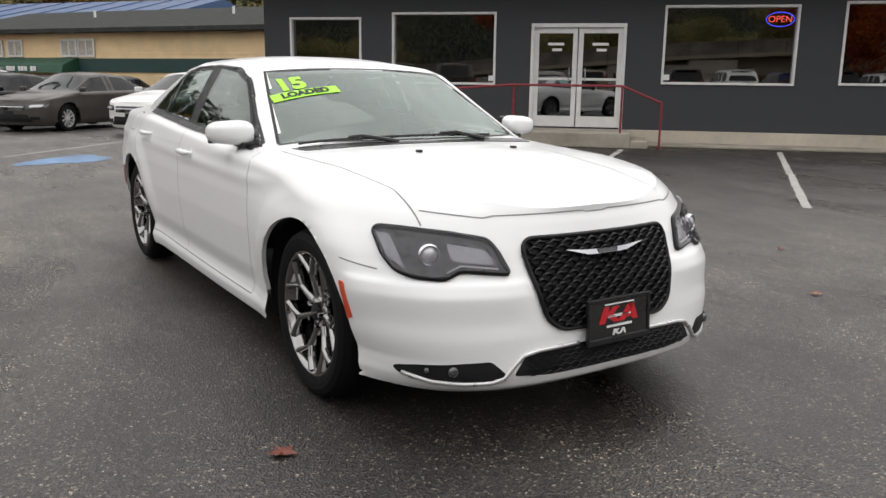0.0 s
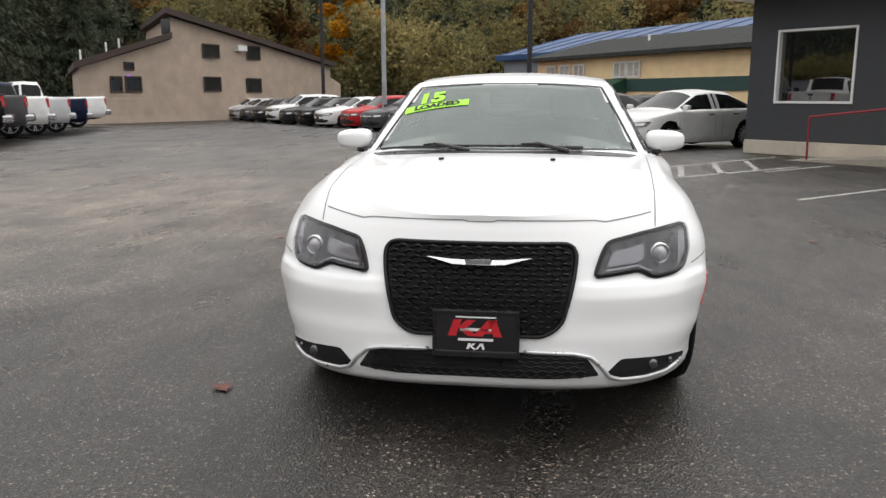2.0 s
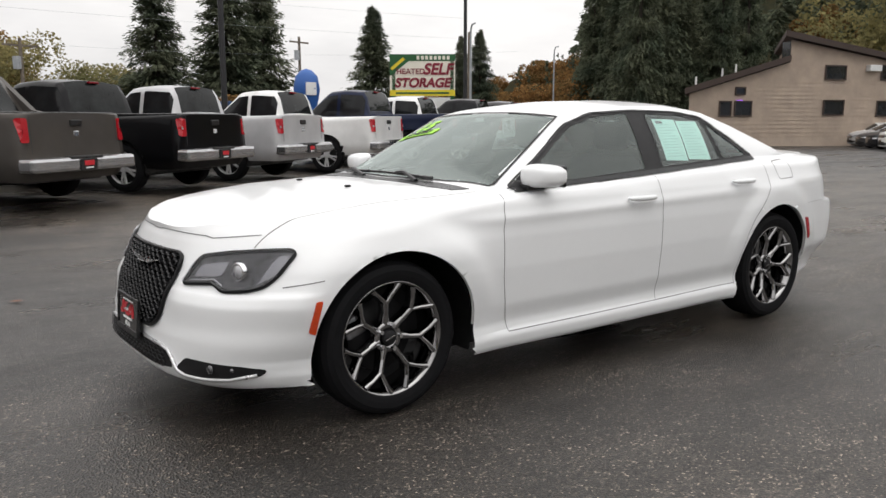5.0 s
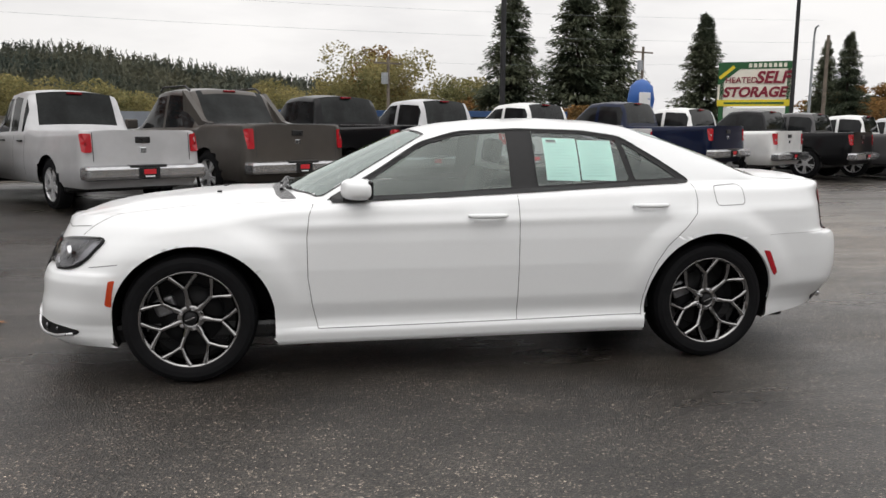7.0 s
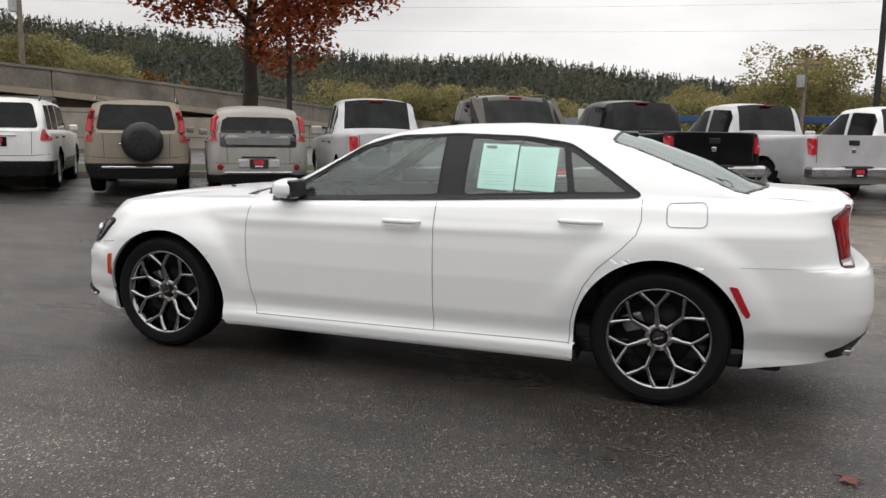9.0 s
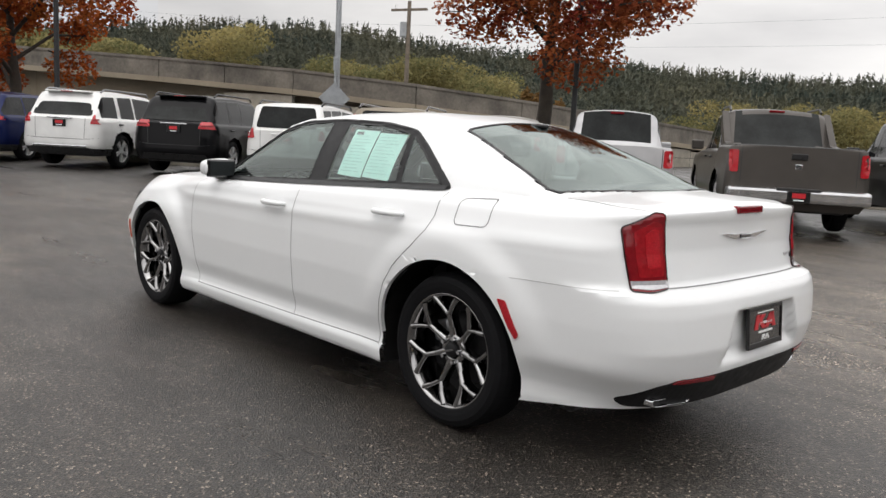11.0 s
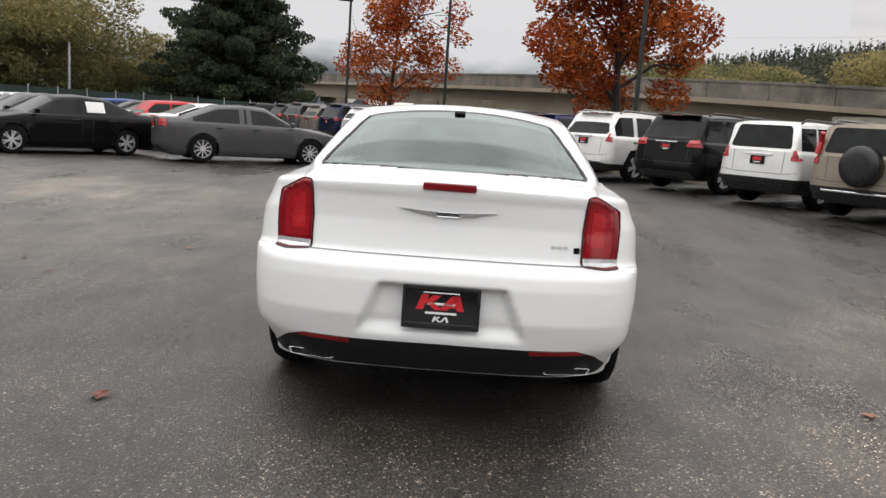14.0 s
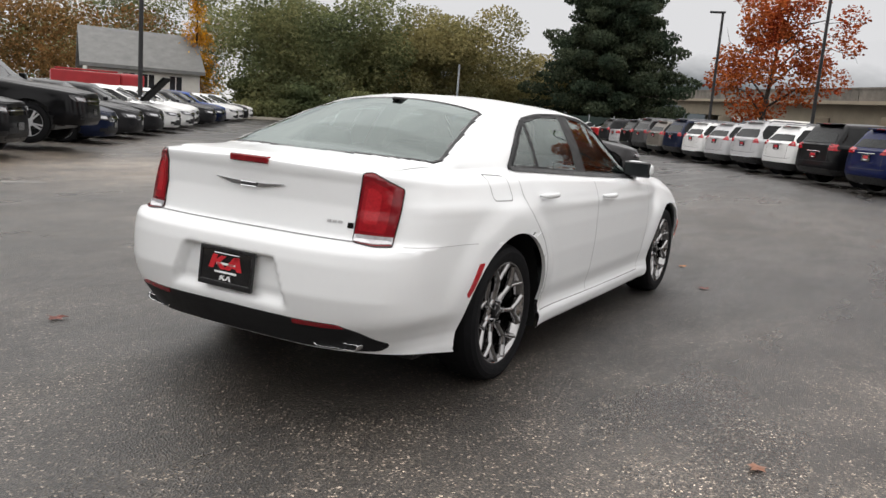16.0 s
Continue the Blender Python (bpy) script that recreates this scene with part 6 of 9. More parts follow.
# ---- surroundings: materials ----
CHARCOAL = surf("charcoal_render", (0.040, 0.043, 0.048), 0.75, 0, 0.10, 1.2, 0.25, 90)
PLINTH = surf("pale_plinth_concrete", (0.50, 0.45, 0.37), 0.85, 0, 0.16, 1.0, 0.3, 40)
ALU = surf("white_aluminium", (0.70, 0.70, 0.69), 0.45, 0.0, 0.06, 6)
CONCRETE = surf("weathered_concrete", (0.33, 0.30, 0.25), 0.85, 0, 0.22, 1.4, 0.3, 40)
DARKCONC = surf("stained_concrete", (0.185, 0.165, 0.140), 0.85, 0, 0.42, 0.8, 0.3, 25)
GIRDER = surf("stained_girder_concrete", (0.30, 0.255, 0.19), 0.85, 0, 0.15, 0.5, 0.2, 25)
RAILRED = surf("red_rail_paint", (0.22, 0.02, 0.03), 0.45, 0, 0.2, 15)
YELLOW = surf("cream_yellow_siding", (0.80, 0.60, 0.34), 0.7, 0, 0.08, 1.5)
GREENT = surf("dark_green_trim", (0.018, 0.055, 0.05), 0.6, 0, 0.15, 2)
AWNING = surf("green_awning", (0.015, 0.07, 0.04), 0.6, 0, 0.15, 2)
SHINGLE = surf("dark_shingle", (0.050, 0.053, 0.050), 0.95, 0, 0.25, 3, 0.3, 30, spec=0.1)
BLUEROOF = surf("blue_metal_roof", (0.022, 0.065, 0.17), 0.5, 0.1, 0.1, 1)
GREYWALL = surf("grey_metal_wall", (0.20, 0.22, 0.25), 0.6, 0.1, 0.1, 1)
BROWNS = surf("brown_board_siding", (0.43, 0.345, 0.275), 0.8, 0, 0.12, 1.2)
DARKWOOD = surf("dark_brown_trim", (0.05, 0.032, 0.025), 0.7, 0, 0.2, 4)
PANE = surf("window_pane", (0.025, 0.027, 0.03), 0.07, 0, 0.3, 1.0, coat=0.4, spread=0.03)
CURTAIN = surf("pale_curtain", (0.45, 0.42, 0.36), 0.7, 0, 0.3, 9)
POLEDK = surf("dark_pole", (0.02, 0.02, 0.022), 0.5, 0.2, 0.2, 4)
POLEGAL = surf("galvanised_pole", (0.38, 0.40, 0.42), 0.45, 0.4, 0.15, 4)
WOODPOLE = surf("weathered_pole", (0.18, 0.15, 0.12), 0.9, 0, 0.25, 4)
LINEWHITE = surf("worn_white_line", (0.34, 0.33, 0.31), 0.7, 0, 0.3, 5, 0.2, 60)
LINEBLUE = surf("worn_blue_paint", (0.13, 0.22, 0.36), 0.7, 0, 0.3, 2.5, 0.2, 60)
SIGNCREAM = surf("sign_cream", (0.80, 0.76, 0.66), 0.5, 0, 0.04, 1)
SIGNGREEN = surf("sign_green", (0.015, 0.10, 0.03), 0.5, 0, 0.1, 1)
SIGNRED = surf("sign_dark_red", (0.22, 0.012, 0.03), 0.5, 0, 0.1, 1)
SIGNYEL = surf("sign_yellow", (0.75, 0.60, 0.03), 0.5, 0, 0.06, 1)
BARK = surf("tree_bark", (0.050, 0.040, 0.032), 0.95, 0, 0.35, 5, 0.6, 18)
BALLOON = surf("blue_balloon", (0.02, 0.10, 0.36), 0.5, 0, 0.1, 1)
GRASS = surf("short_grass", (0.034, 0.055, 0.016), 0.9, 0, 0.4, 4, 0.4, 60)
FENCE = surf("green_fence_mesh", (0.020, 0.036, 0.030), 0.8, 0, 0.25, 1)
HOUSEW = surf("white_house_wall", (0.62, 0.60, 0.55), 0.75, 0, 0.1, 1)
HOUSER = surf("grey_house_roof", (0.17, 0.17, 0.165), 0.85, 0, 0.2, 1.5)
REDMETAL = surf("red_truck_paint", (0.35, 0.02, 0.025), 0.4, 0, 0.15, 2)


def leaf_mat(name, a, b, scale=0.35, lo=0.55, hi=1.3):
    m, nt, bs = nodes_of(name)
    g = nt.nodes.new("ShaderNodeNewGeometry")
    f = noise_fac(nt, scale, 3, 0.5, g.outputs["Position"])
    c1 = ramp_of(nt, f, [(0.35, a), (0.65, b)])
    c2 = ramp_of(nt, g.outputs["Random Per Island"], [(0.0, (lo, lo, lo)), (1.0, (hi + 0.05, hi, hi - 0.1))])
    nt.links.new(mix_col(nt, 1.0, c1, c2, "MULTIPLY"), bs.inputs["Base Color"])
    bs.inputs["Roughness"].default_value = 0.9
    bs.inputs["Specular IOR Level"].default_value = 0.08
    tl, mx = nt.nodes.new("ShaderNodeBsdfTranslucent"), nt.nodes.new("ShaderNodeMixShader")
    mx.inputs[0].default_value = 0.42
    nt.links.new(bs.inputs["Base Color"].links[0].from_socket, tl.inputs["Color"])
    for a, c in ((bs.outputs[0], mx.inputs[1]), (tl.outputs[0], mx.inputs[2]), (mx.outputs[0], nt.nodes["Material Output"].inputs[0])):
        nt.links.new(a, c)
    return m


LEAF_RED = leaf_mat("red_orange_leaves", (0.30, 0.055, 0.022), (0.42, 0.13, 0.035), 0.5)
LEAF_DEEP = leaf_mat("deep_red_leaves", (0.19, 0.034, 0.024), (0.40, 0.135, 0.045), 0.6)
LEAF_GOLD = leaf_mat("golden_leaves", (0.50, 0.22, 0.02), (0.62, 0.34, 0.03))
LEAF_OCHRE = leaf_mat("ochre_leaves", (0.17, 0.115, 0.05), (0.27, 0.15, 0.06))
LEAF_OLIVE = leaf_mat("olive_leaves", (0.170, 0.172, 0.085), (0.330, 0.285, 0.132), 0.12, 0.7, 1.2)
LEAF_GREEN = leaf_mat("green_leaves", (0.115, 0.145, 0.075), (0.240, 0.245, 0.120), 0.2, 0.7, 1.2)
# the shade below the trees is put into this dark base colour
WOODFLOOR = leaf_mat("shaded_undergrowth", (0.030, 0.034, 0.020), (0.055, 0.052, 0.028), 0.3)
NEEDLE = leaf_mat("dark_needles", (0.085, 0.108, 0.078), (0.150, 0.165, 0.115))
NEEDLE_PINE = leaf_mat("pine_needles", (0.045, 0.066, 0.046), (0.085, 0.102, 0.066))
# distance haze is mixed into the base colours of the next three
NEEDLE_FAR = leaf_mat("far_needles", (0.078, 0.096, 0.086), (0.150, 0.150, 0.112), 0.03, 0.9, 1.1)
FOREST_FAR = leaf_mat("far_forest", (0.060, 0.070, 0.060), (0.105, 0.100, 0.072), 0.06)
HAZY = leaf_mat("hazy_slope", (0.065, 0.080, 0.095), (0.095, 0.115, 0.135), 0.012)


def siding(parent, m, w, h, step, mat_, depth=0.03):
    """Lapped boards across a wall, in one mesh: w along x, h along z, facing -y."""
    bm = bmesh.new()
    z = 0.0
    while z < h - 1e-3:
        z1 = min(h, z + step)
        v = [bm.verts.new(p) for p in ((0, -depth, z), (w, -depth, z), (w, -0.004, z1), (0, -0.004, z1), (0, 0, z), (w, 0, z))]
        bm.faces.new((v[0], v[1], v[2], v[3]))
        bm.faces.new((v[4], v[5], v[1], v[0]))
        z = z1
    bmesh.ops.transform(bm, matrix=m, verts=bm.verts[:])
    return part("siding", bm, mat_, parent)


def wall_holes(bm, w, h, t, holes):
    """A wall from 0 to w, 0 to h, t thick (into +y), with openings (x0, x1, z0, z1)."""
    xs = sorted({0, w, *[a for o in holes for a in o[:2]]})
    zs = sorted({0, h, *[a for o in holes for a in o[2:]]})
    for x0, x1 in zip(xs, xs[1:]):
        for z0, z1 in zip(zs, zs[1:]):
            if not any(o[0] <= x0 and x1 <= o[1] and o[2] <= z0 and z1 <= o[3] for o in holes):
                add_box(bm, x0, x1, 0, t, z0, z1)
    bmesh.ops.remove_doubles(bm, verts=bm.verts[:], dist=0.001)
    return bm


def window_unit(parent, m, x0, x1, z0, z1, frame=0.05, mt=None, pane=None, bars=0, name="window"):
    """A framed window in an opening; the wall faces -y."""
    mt = mt or ALU
    w = part(name, box(x0, x1, 0.10, 0.12, z0, z1, 0, m), pane or PANE, parent)
    for a in ((x0 - 0.02, x1 + 0.02, z0 - 0.02, z0 + frame), (x0 - 0.02, x1 + 0.02, z1 - frame, z1 + 0.02), (x0 - 0.02, x0 + frame, z0 + frame, z1 - frame), (x1 - frame, x1 + 0.02, z0 + frame, z1 - frame)):
        part("frame", box(a[0], a[1], -0.03, 0.10, a[2], a[3], 0.006, m), mt, w)
    for k in range(bars):
        c = x0 + (x1 - x0) * (k + 1) / (bars + 1)
        part("mullion", box(c - 0.03, c + 0.03, 0.0, 0.10, z0 + frame, z1 - frame, 0.004, m), mt, w)
    return w


FLUSH = Matrix.Translation((0, -0.09, 0)) @ Matrix.Diagonal((1, 0.35, 1, 1))
# ---- the charcoal office ----
FX, FY, FA = -8.73, 9.70, 46.0
FM = pose(FX, FY, 0, 0, 0, FA)


def office():
    b = thing("office_building", "single-storey charcoal office building with white-framed windows", "building")
    holes = [(-6.47, -4.82, 1.12, 2.62), (-4.07, -1.78, 1.22, 2.72), (-0.98, 0.98, 0.31, 2.50), (1.77, 4.36, 1.28, 2.84), (5.24, 7.9, 1.30, 2.90), (8.8, 11.4, 1.32, 2.92)]
    x0 = -7.12
    bm = wall_holes(bmesh.new(), 22.0, 3.45, 0.2, [(a - x0, c - x0, d, e) for a, c, d, e in holes])
    bmesh.ops.transform(bm, matrix=FM @ Matrix.Translation((x0, 0, 0)), verts=bm.verts[:])
    part("wall", bm, CHARCOAL, b)
    part("wall", box(x0, x0 + 0.2, 0.2, 11, 0, 3.45, 0, FM), CHARCOAL, b)
    part("wall", box(x0, x0 + 22, 11, 11.2, 0, 3.45, 0, FM), CHARCOAL, b)
    part("inner_wall", box(x0 + 0.2, x0 + 22, 4.0, 4.1, 0, 3.3, 0, FM), CURTAIN, b)
    part("inner_floor", box(x0 + 0.2, x0 + 22, 0.2, 11, 0.2, 0.3, 0, FM), DARKWOOD, b)
    part("roof", box(x0 - 1.1, x0 + 22.4, -0.9, 11.4, 3.45, 3.75, 0.02, FM), ALU, b, "white fascia and flat roof")
    for i, (a, c, d, e) in enumerate(holes):
        if i == 2:
            continue
        window_unit(b, FM, a, c, d, e, 0.028, ALU, OFFICEGLASS)
    # glazed double door
    for s in (0, 1):
        xa, xb = (-0.93, -0.01) if s == 0 else (0.01, 0.93)
        d = part("door", box(xa + 0.1, xb - 0.1, 0.06, 0.075, 0.55, 2.32, 0, FM), OFFICEGLASS, b, "glazed white aluminium door")
        for a in ((xa, xb, 0.33, 0.56), (xa, xb, 2.30, 2.42), (xa, xa + 0.10, 0.56, 2.30), (xb - 0.10, xb, 0.56, 2.30), (xa + 0.1, xb - 0.1, 1.32, 1.37)):
            part("door_frame", box(a[0], a[1], 0.03, 0.10, a[2], a[3], 0.006, FM), ALU, d)
        hx = xb - 0.16 if s == 0 else xa + 0.16
        part("door_pull", tube([FM @ Vector(p) for p in [(hx, 0.03, 1.57)] + [(hx, -0.05, 1.55), (hx, -0.05, 1.30)] + [(hx, 0.03, 1.28)]], 0.016, 8), CHROME, d)
        for k, (w, z) in enumerate(((0.34, 2.05), (0.26, 1.93))):
            part("door_lettering", box((xa + xb) / 2 - w / 2 + 0.05 * k, (xa + xb) / 2 + w / 2, 0.052, 0.058, z, z + 0.055, 0, FM), WHITESIGN, d)
    for a in ((-1.0, -0.93, 0.31, 2.50), (0.93, 1.0, 0.31, 2.50), (-0.93, 0.93, 2.42, 2.50)):
        part("door_casing", box(a[0], a[1], -0.03, 0.12, a[2], a[3], 0.005, FM), ALU, b)
    part("foundation", box(x0, x0 + 22, -0.05, 0.0, 0.0, 0.30, 0.01, FM), PLINTH, b, "pale concrete plinth")
    # neon sign inside the glass
    sg = thing("neon_sign", "lit red and blue neon open sign hanging in the window", "sign")
    m = FM @ Matrix.Translation((4.02, 0.082, 2.58)) @ Matrix.Rotation(math.pi / 2, 4, "X")
    part("letters", text_bm("OPEN", 0.18, 0.004, m, -0.003), NEON_RED, sg)
    part("oval", tube([FM @ Vector((4.02 + 0.27 * math.cos(a), 0.082, 2.58 + 0.14 * math.sin(a))) for a in np.linspace(0, 2 * math.pi, 33)], 0.006, 6), NEON_BLUE, sg)
    for x, z in ((1.86, 1.40), (-1.86, 1.34)):
        st = part("window_notice", box(x - 0.06, x + 0.06, 0.07, 0.08, z - 0.05, z + 0.06, 0, FM), WHITESIGN, b)
    # ramp, landing and steps
    rp = thing("entrance_ramp", "weathered concrete ramp and landing before the door", "ramp", kind="structure")
    bm = bmesh.new()
    v = [bm.verts.new(FM @ Vector(p)) for p in ((-5.4, -0.05, 0), (-1.3, -0.05, 0), (-1.3, -0.05, 0.30), (-5.4, -1.35, 0), (-1.3, -1.35, 0), (-1.3, -1.35, 0.30))]
    for f in ((0, 2, 1), (3, 4, 5), (0, 3, 5, 2), (0, 1, 4, 3), (1, 2, 5, 4)):
        bm.faces.new([v[i] for i in f])
    bmesh.ops.recalc_face_normals(bm, faces=bm.faces[:])
    part("ramp_slope", bm, CONCRETE, rp)
    part("landing", box(-1.3, 1.15, -1.35, -0.05, 0, 0.30, 0.02, FM), CONCRETE, rp)
    part("step", box(1.15, 1.50, -1.35, -0.05, 0, 0.15, 0.02, FM), CONCRETE, rp)
    part("walkway", box(1.50, 15, -0.75, -0.05, 0, 0.055, 0.015, FM), CONCRETE, rp)
    rl = thing("handrail", "dark red painted steel handrail along the ramp", "railing")
    top = [(-5.0, -1.28, 0.86), (-3.15, -1.28, 1.08), (-1.2, -1.28, 1.22), (0.95, -1.28, 1.22), (1.72, -1.28, 0.90)]
    part("rail", tube([FM @ Vector(p) for p in top], 0.024, 8), RAILRED, rl)
    for (x, y, z), base in zip(top, (0.0, 0.16, 0.29, 0.29, 0.0)):
        part("post", tube([FM @ Vector((x, y, base)), FM @ Vector((x, y, z))], 0.022, 8), RAILRED, rl)


def emit(name, col, strength):
    m, nt, b = nodes_of(name)
    b.inputs["Base Color"].default_value = (*col, 1)
    b.inputs["Emission Color"].default_value = (*col, 1)
    b.inputs["Emission Strength"].default_value = strength
    return m


NEON_RED, NEON_BLUE, NEON_VIOLET = emit("neon_red", (1.0, 0.10, 0.07), 0.75), emit("neon_blue", (0.06, 0.10, 1.0), 0.85), emit("neon_violet", (0.35, 0.05, 1.0), 1.5)
OFFICEGLASS = glass("office_glass", (0.16, 0.18, 0.18), 2.0)


def at(az, d, z=0.0, ox=0.0, oy=0.0):
    return Vector((ox + d * math.cos(radians(az)), oy + d * math.sin(radians(az)), z))


def quad_wall(parent, name, p, q, z0, z1, t, mt, label=""):
    """An upright slab between two plan points."""
    p, q = Vector(p[:2]), Vector(q[:2])
    d = (q - p)
    a = math.degrees(math.atan2(d.y, d.x))
    return part(name, box(0, d.length, 0, t, z0, z1, 0, pose(p.x, p.y, 0, 0, 0, a)), mt, parent, label)


def storage_building():
    """Two storeys in cream boards over a green band, with a lettered awning."""
    b = thing("storage_building", "two-storey cream storage building with dark green roof and awning", "building")
    p, q = Vector((-41.1, -0.6)), Vector((-27.5, 8.2))
    a = math.degrees(math.atan2(q.y - p.y, q.x - p.x))
    m = pose(p.x, p.y, 0, 0, 0, a)
    w = 32.0
    part("wall", box(0, w, 0, 9, -0.5, 3.10, 0, m), YELLOW, b)
    siding(b, m @ Matrix.Translation((0, -0.004, 2.0)), w, 1.10, 0.16, YELLOW)
    part("green_band", box(-0.05, w, -0.06, 0.0, 1.43, 2.0, 0.01, m), GREENT, b)
    bm = prism([(-0.5, 3.07), (9.5, 3.07), (9.5, 3.2), (4.5, 4.4), (-0.5, 3.25)], 0, w + 0.9, m @ Matrix(((0, 0, 1, -0.45), (1, 0, 0, 0), (0, 1, 0, 0), (0, 0, 0, 1))))
    part("roof", bm, SHINGLE, b, "dark green shingle roof")
    for x in (1.0, 2.3, 3.6, 7.0, 8.05, 24, 25.6):
        window_unit(b, m @ FLUSH, x, x + 0.95, 2.08, 2.80, 0.06, ALU, CURTAIN, 1)
    aw = prism([(-1.0, 1.38), (0.0, 1.38), (0.0, 2.04), (-0.25, 1.98), (-0.9, 1.71)], 0, 7.9, m @ Matrix(((0, 0, 1, 0.1), (1, 0, 0, 0), (0, 1, 0, 0), (0, 0, 0, 1))))
    part("awning", aw, AWNING, b, "green canvas awning with white lettering")
    part("awning_word", text_bm("SELF STORAGE", 0.36, 0.01, m @ pose(2.5, -1.03, 1.55, 75, 0, 0), 0.010), WHITESIGN, b)
    for k in range(10):
        part("number_bar", box(4.6 + 0.19 * k, 4.73 + 0.19 * k, -1.02, -0.97, 1.44, 1.64, 0, m), WHITESIGN, b) if k not in (3, 7) else None
    part("door_band", box(9.5, w, -0.03, 0.0, -0.4, 0.6, 0.01, m), YELLOW, b)
    for x in (6.4, 14.5, 20.5):
        part("roof_vent", tube([m @ Vector((x, 2.5, 3.8)), m @ Vector((x, 2.5, 4.25))], 0.06, 8), ALU, b)
    # blue-roofed shed behind
    s = thing("blue_roof_shed", "long grey shed with blue metal roof", "building")
    m2 = pose(-52.7, -3.2, 0, 0, 0, a + 5)
    part("wall", box(0, 17, 0, 14, -0.5, 3.8, 0, m2), GREYWALL, s)
    part("roof", prism([(-0.4, 3.6), (14.4, 3.6), (14.4, 3.9), (7, 5.7), (-0.4, 3.95)], 0, 18, m2 @ Matrix(((0, 0, 1, -0.5), (1, 0, 0, 0), (0, 1, 0, 0), (0, 0, 0, 1)))), BLUEROOF, s, "blue ribbed metal roof")
    for k in range(0, 18, 1):
        part("roof_rib", tube([m2 @ Vector((k, -0.4, 3.97)), m2 @ Vector((k, 7, 5.72))], 0.03, 4), BLUEROOF, s) if k % 2 == 0 else None


def brown_building():
    b = thing("brown_building", "brown board-clad building with long sloping roof", "building")
    p, q = Vector((-35.5, -25.5)), Vector((-59.0, -18.5))
    e = Vector((5.2, 0.95))

    def on(az):
        d = Vector((math.cos(radians(az)), math.sin(radians(az))))
        n = Vector((-(q - p).y, (q - p).x))
        return e + d * ((p - e).dot(n) / d.dot(n))

    a, pk, c = on(-147.6), on(-153.4), on(-163.9)
    ang = math.degrees(math.atan2((c - a).y, (c - a).x))
    L, xp = (c - a).length, (pk - a).length
    dist = lambda v: (v - e).length  # noqa: E731
    za, zp, zc = 1.29 + dist(a) * math.tan(radians(1.7)), 1.29 + dist(pk) * math.tan(radians(5.0)), 1.29 + dist(c) * math.tan(radians(1.9))
    zq = 1.29 + dist(pk) * math.tan(radians(3.6))
    m = pose(a.x, a.y, 0, 0, 0, ang)
    out = [(0, -1), (L, -1), (L, zc), (xp, zp), (xp, zq), (0, za)]
    back = Matrix.Rotation(radians(-ang), 2) @ Vector((math.cos(radians(-146.5)), math.sin(radians(-146.5))))
    M = m @ Matrix(((1, 0, back.x, 0), (0, 0, back.y, 0), (0, 1, 0, 0), (0, 0, 0, 1)))
    part("wall", prism(out, 0, 14, M), BROWNS, b, "brown horizontal board siding")
    bm = bmesh.new()
    for z in np.arange(0.25, zp, 0.25):
        lo = 0 if z < za else xp * min(1, (z - za) / (zq - za)) if z < zq else xp
        hi = L if z < zc else L - (L - xp) * (z - zc) / (zp - zc)
        if hi > lo + 0.3:
            add_box(bm, lo, hi, -0.02, 0.0, z - 0.02, z)
    bmesh.ops.transform(bm, matrix=m, verts=bm.verts[:])
    tagged(part("board_edges", bm, BROWNS, b), kind="stuff")
    for pts in ([(-0.3, za - 0.05), (xp, zq + 0.05)], [(xp - 0.5, zp + 0.15), (L + 0.6, zc - 0.02)]):
        (x0, z0), (x1, z1) = pts
        part("roof", prism([(x0, z0), (x1, z1), (x1, z1 + 0.35), (x0, z0 + 0.35)], -0.6, 14.3, M), DARKWOOD, b, "dark sloping roof edge")
    part("clerestory", box(xp - 0.05, xp, 0.05, 0.7, zq + 0.3, zp - 0.1, 0, m), PANE, b)
    sx = lambda az: (on(az) - a).length  # noqa: E731
    for az0, az1, e0, e1 in ((-155.3, -156.4, 2.45, 3.35), (-158.2, -159.1, 2.35, 3.25), (-155.3, -156.4, 0.25, 1.2), (-158.1, -159.1, 0.15, 1.1), (-150.3, -151.3, 0.2, 1.2), (-149.4, -150.1, 0.2, 1.2), (-150.3, -150.9, 1.6, 2.1)):
        d = dist(on(az0))
        w = window_unit(b, m @ FLUSH, sx(az0), sx(az1), 1.29 + d * math.tan(radians(e0)), 1.29 + d * math.tan(radians(e1)), 0.06, DARKWOOD, PANE, 0)
    part("neon_panel", box(sx(-150.45), sx(-150.75), -0.05, 0.02, 1.9, 2.4, 0, m), NEON_VIOLET, b)
    d = dist(on(-157.6))
    part("air_conditioner", box(sx(-157.45), sx(-158.05), -0.35, 0.1, 1.29 + d * math.tan(radians(2.9)), 1.29 + d * math.tan(radians(3.27)), 0.03, m), ALU, b)
    for x in (0.3, 2.2, 3.2):
        part("vent_pipe", tube([M @ Vector((x, za + (zq - za) * x / xp, 2.0)), M @ Vector((x, za + (zq - za) * x / xp + 1.0, 2.0))], 0.06, 8), ALU, b)
    part("annexe", prism([(L, -1), (L + 2.2, -1), (L + 2.2, 2.2), (L, 2.9)], 1.0, 6, M), BROWNS, b)


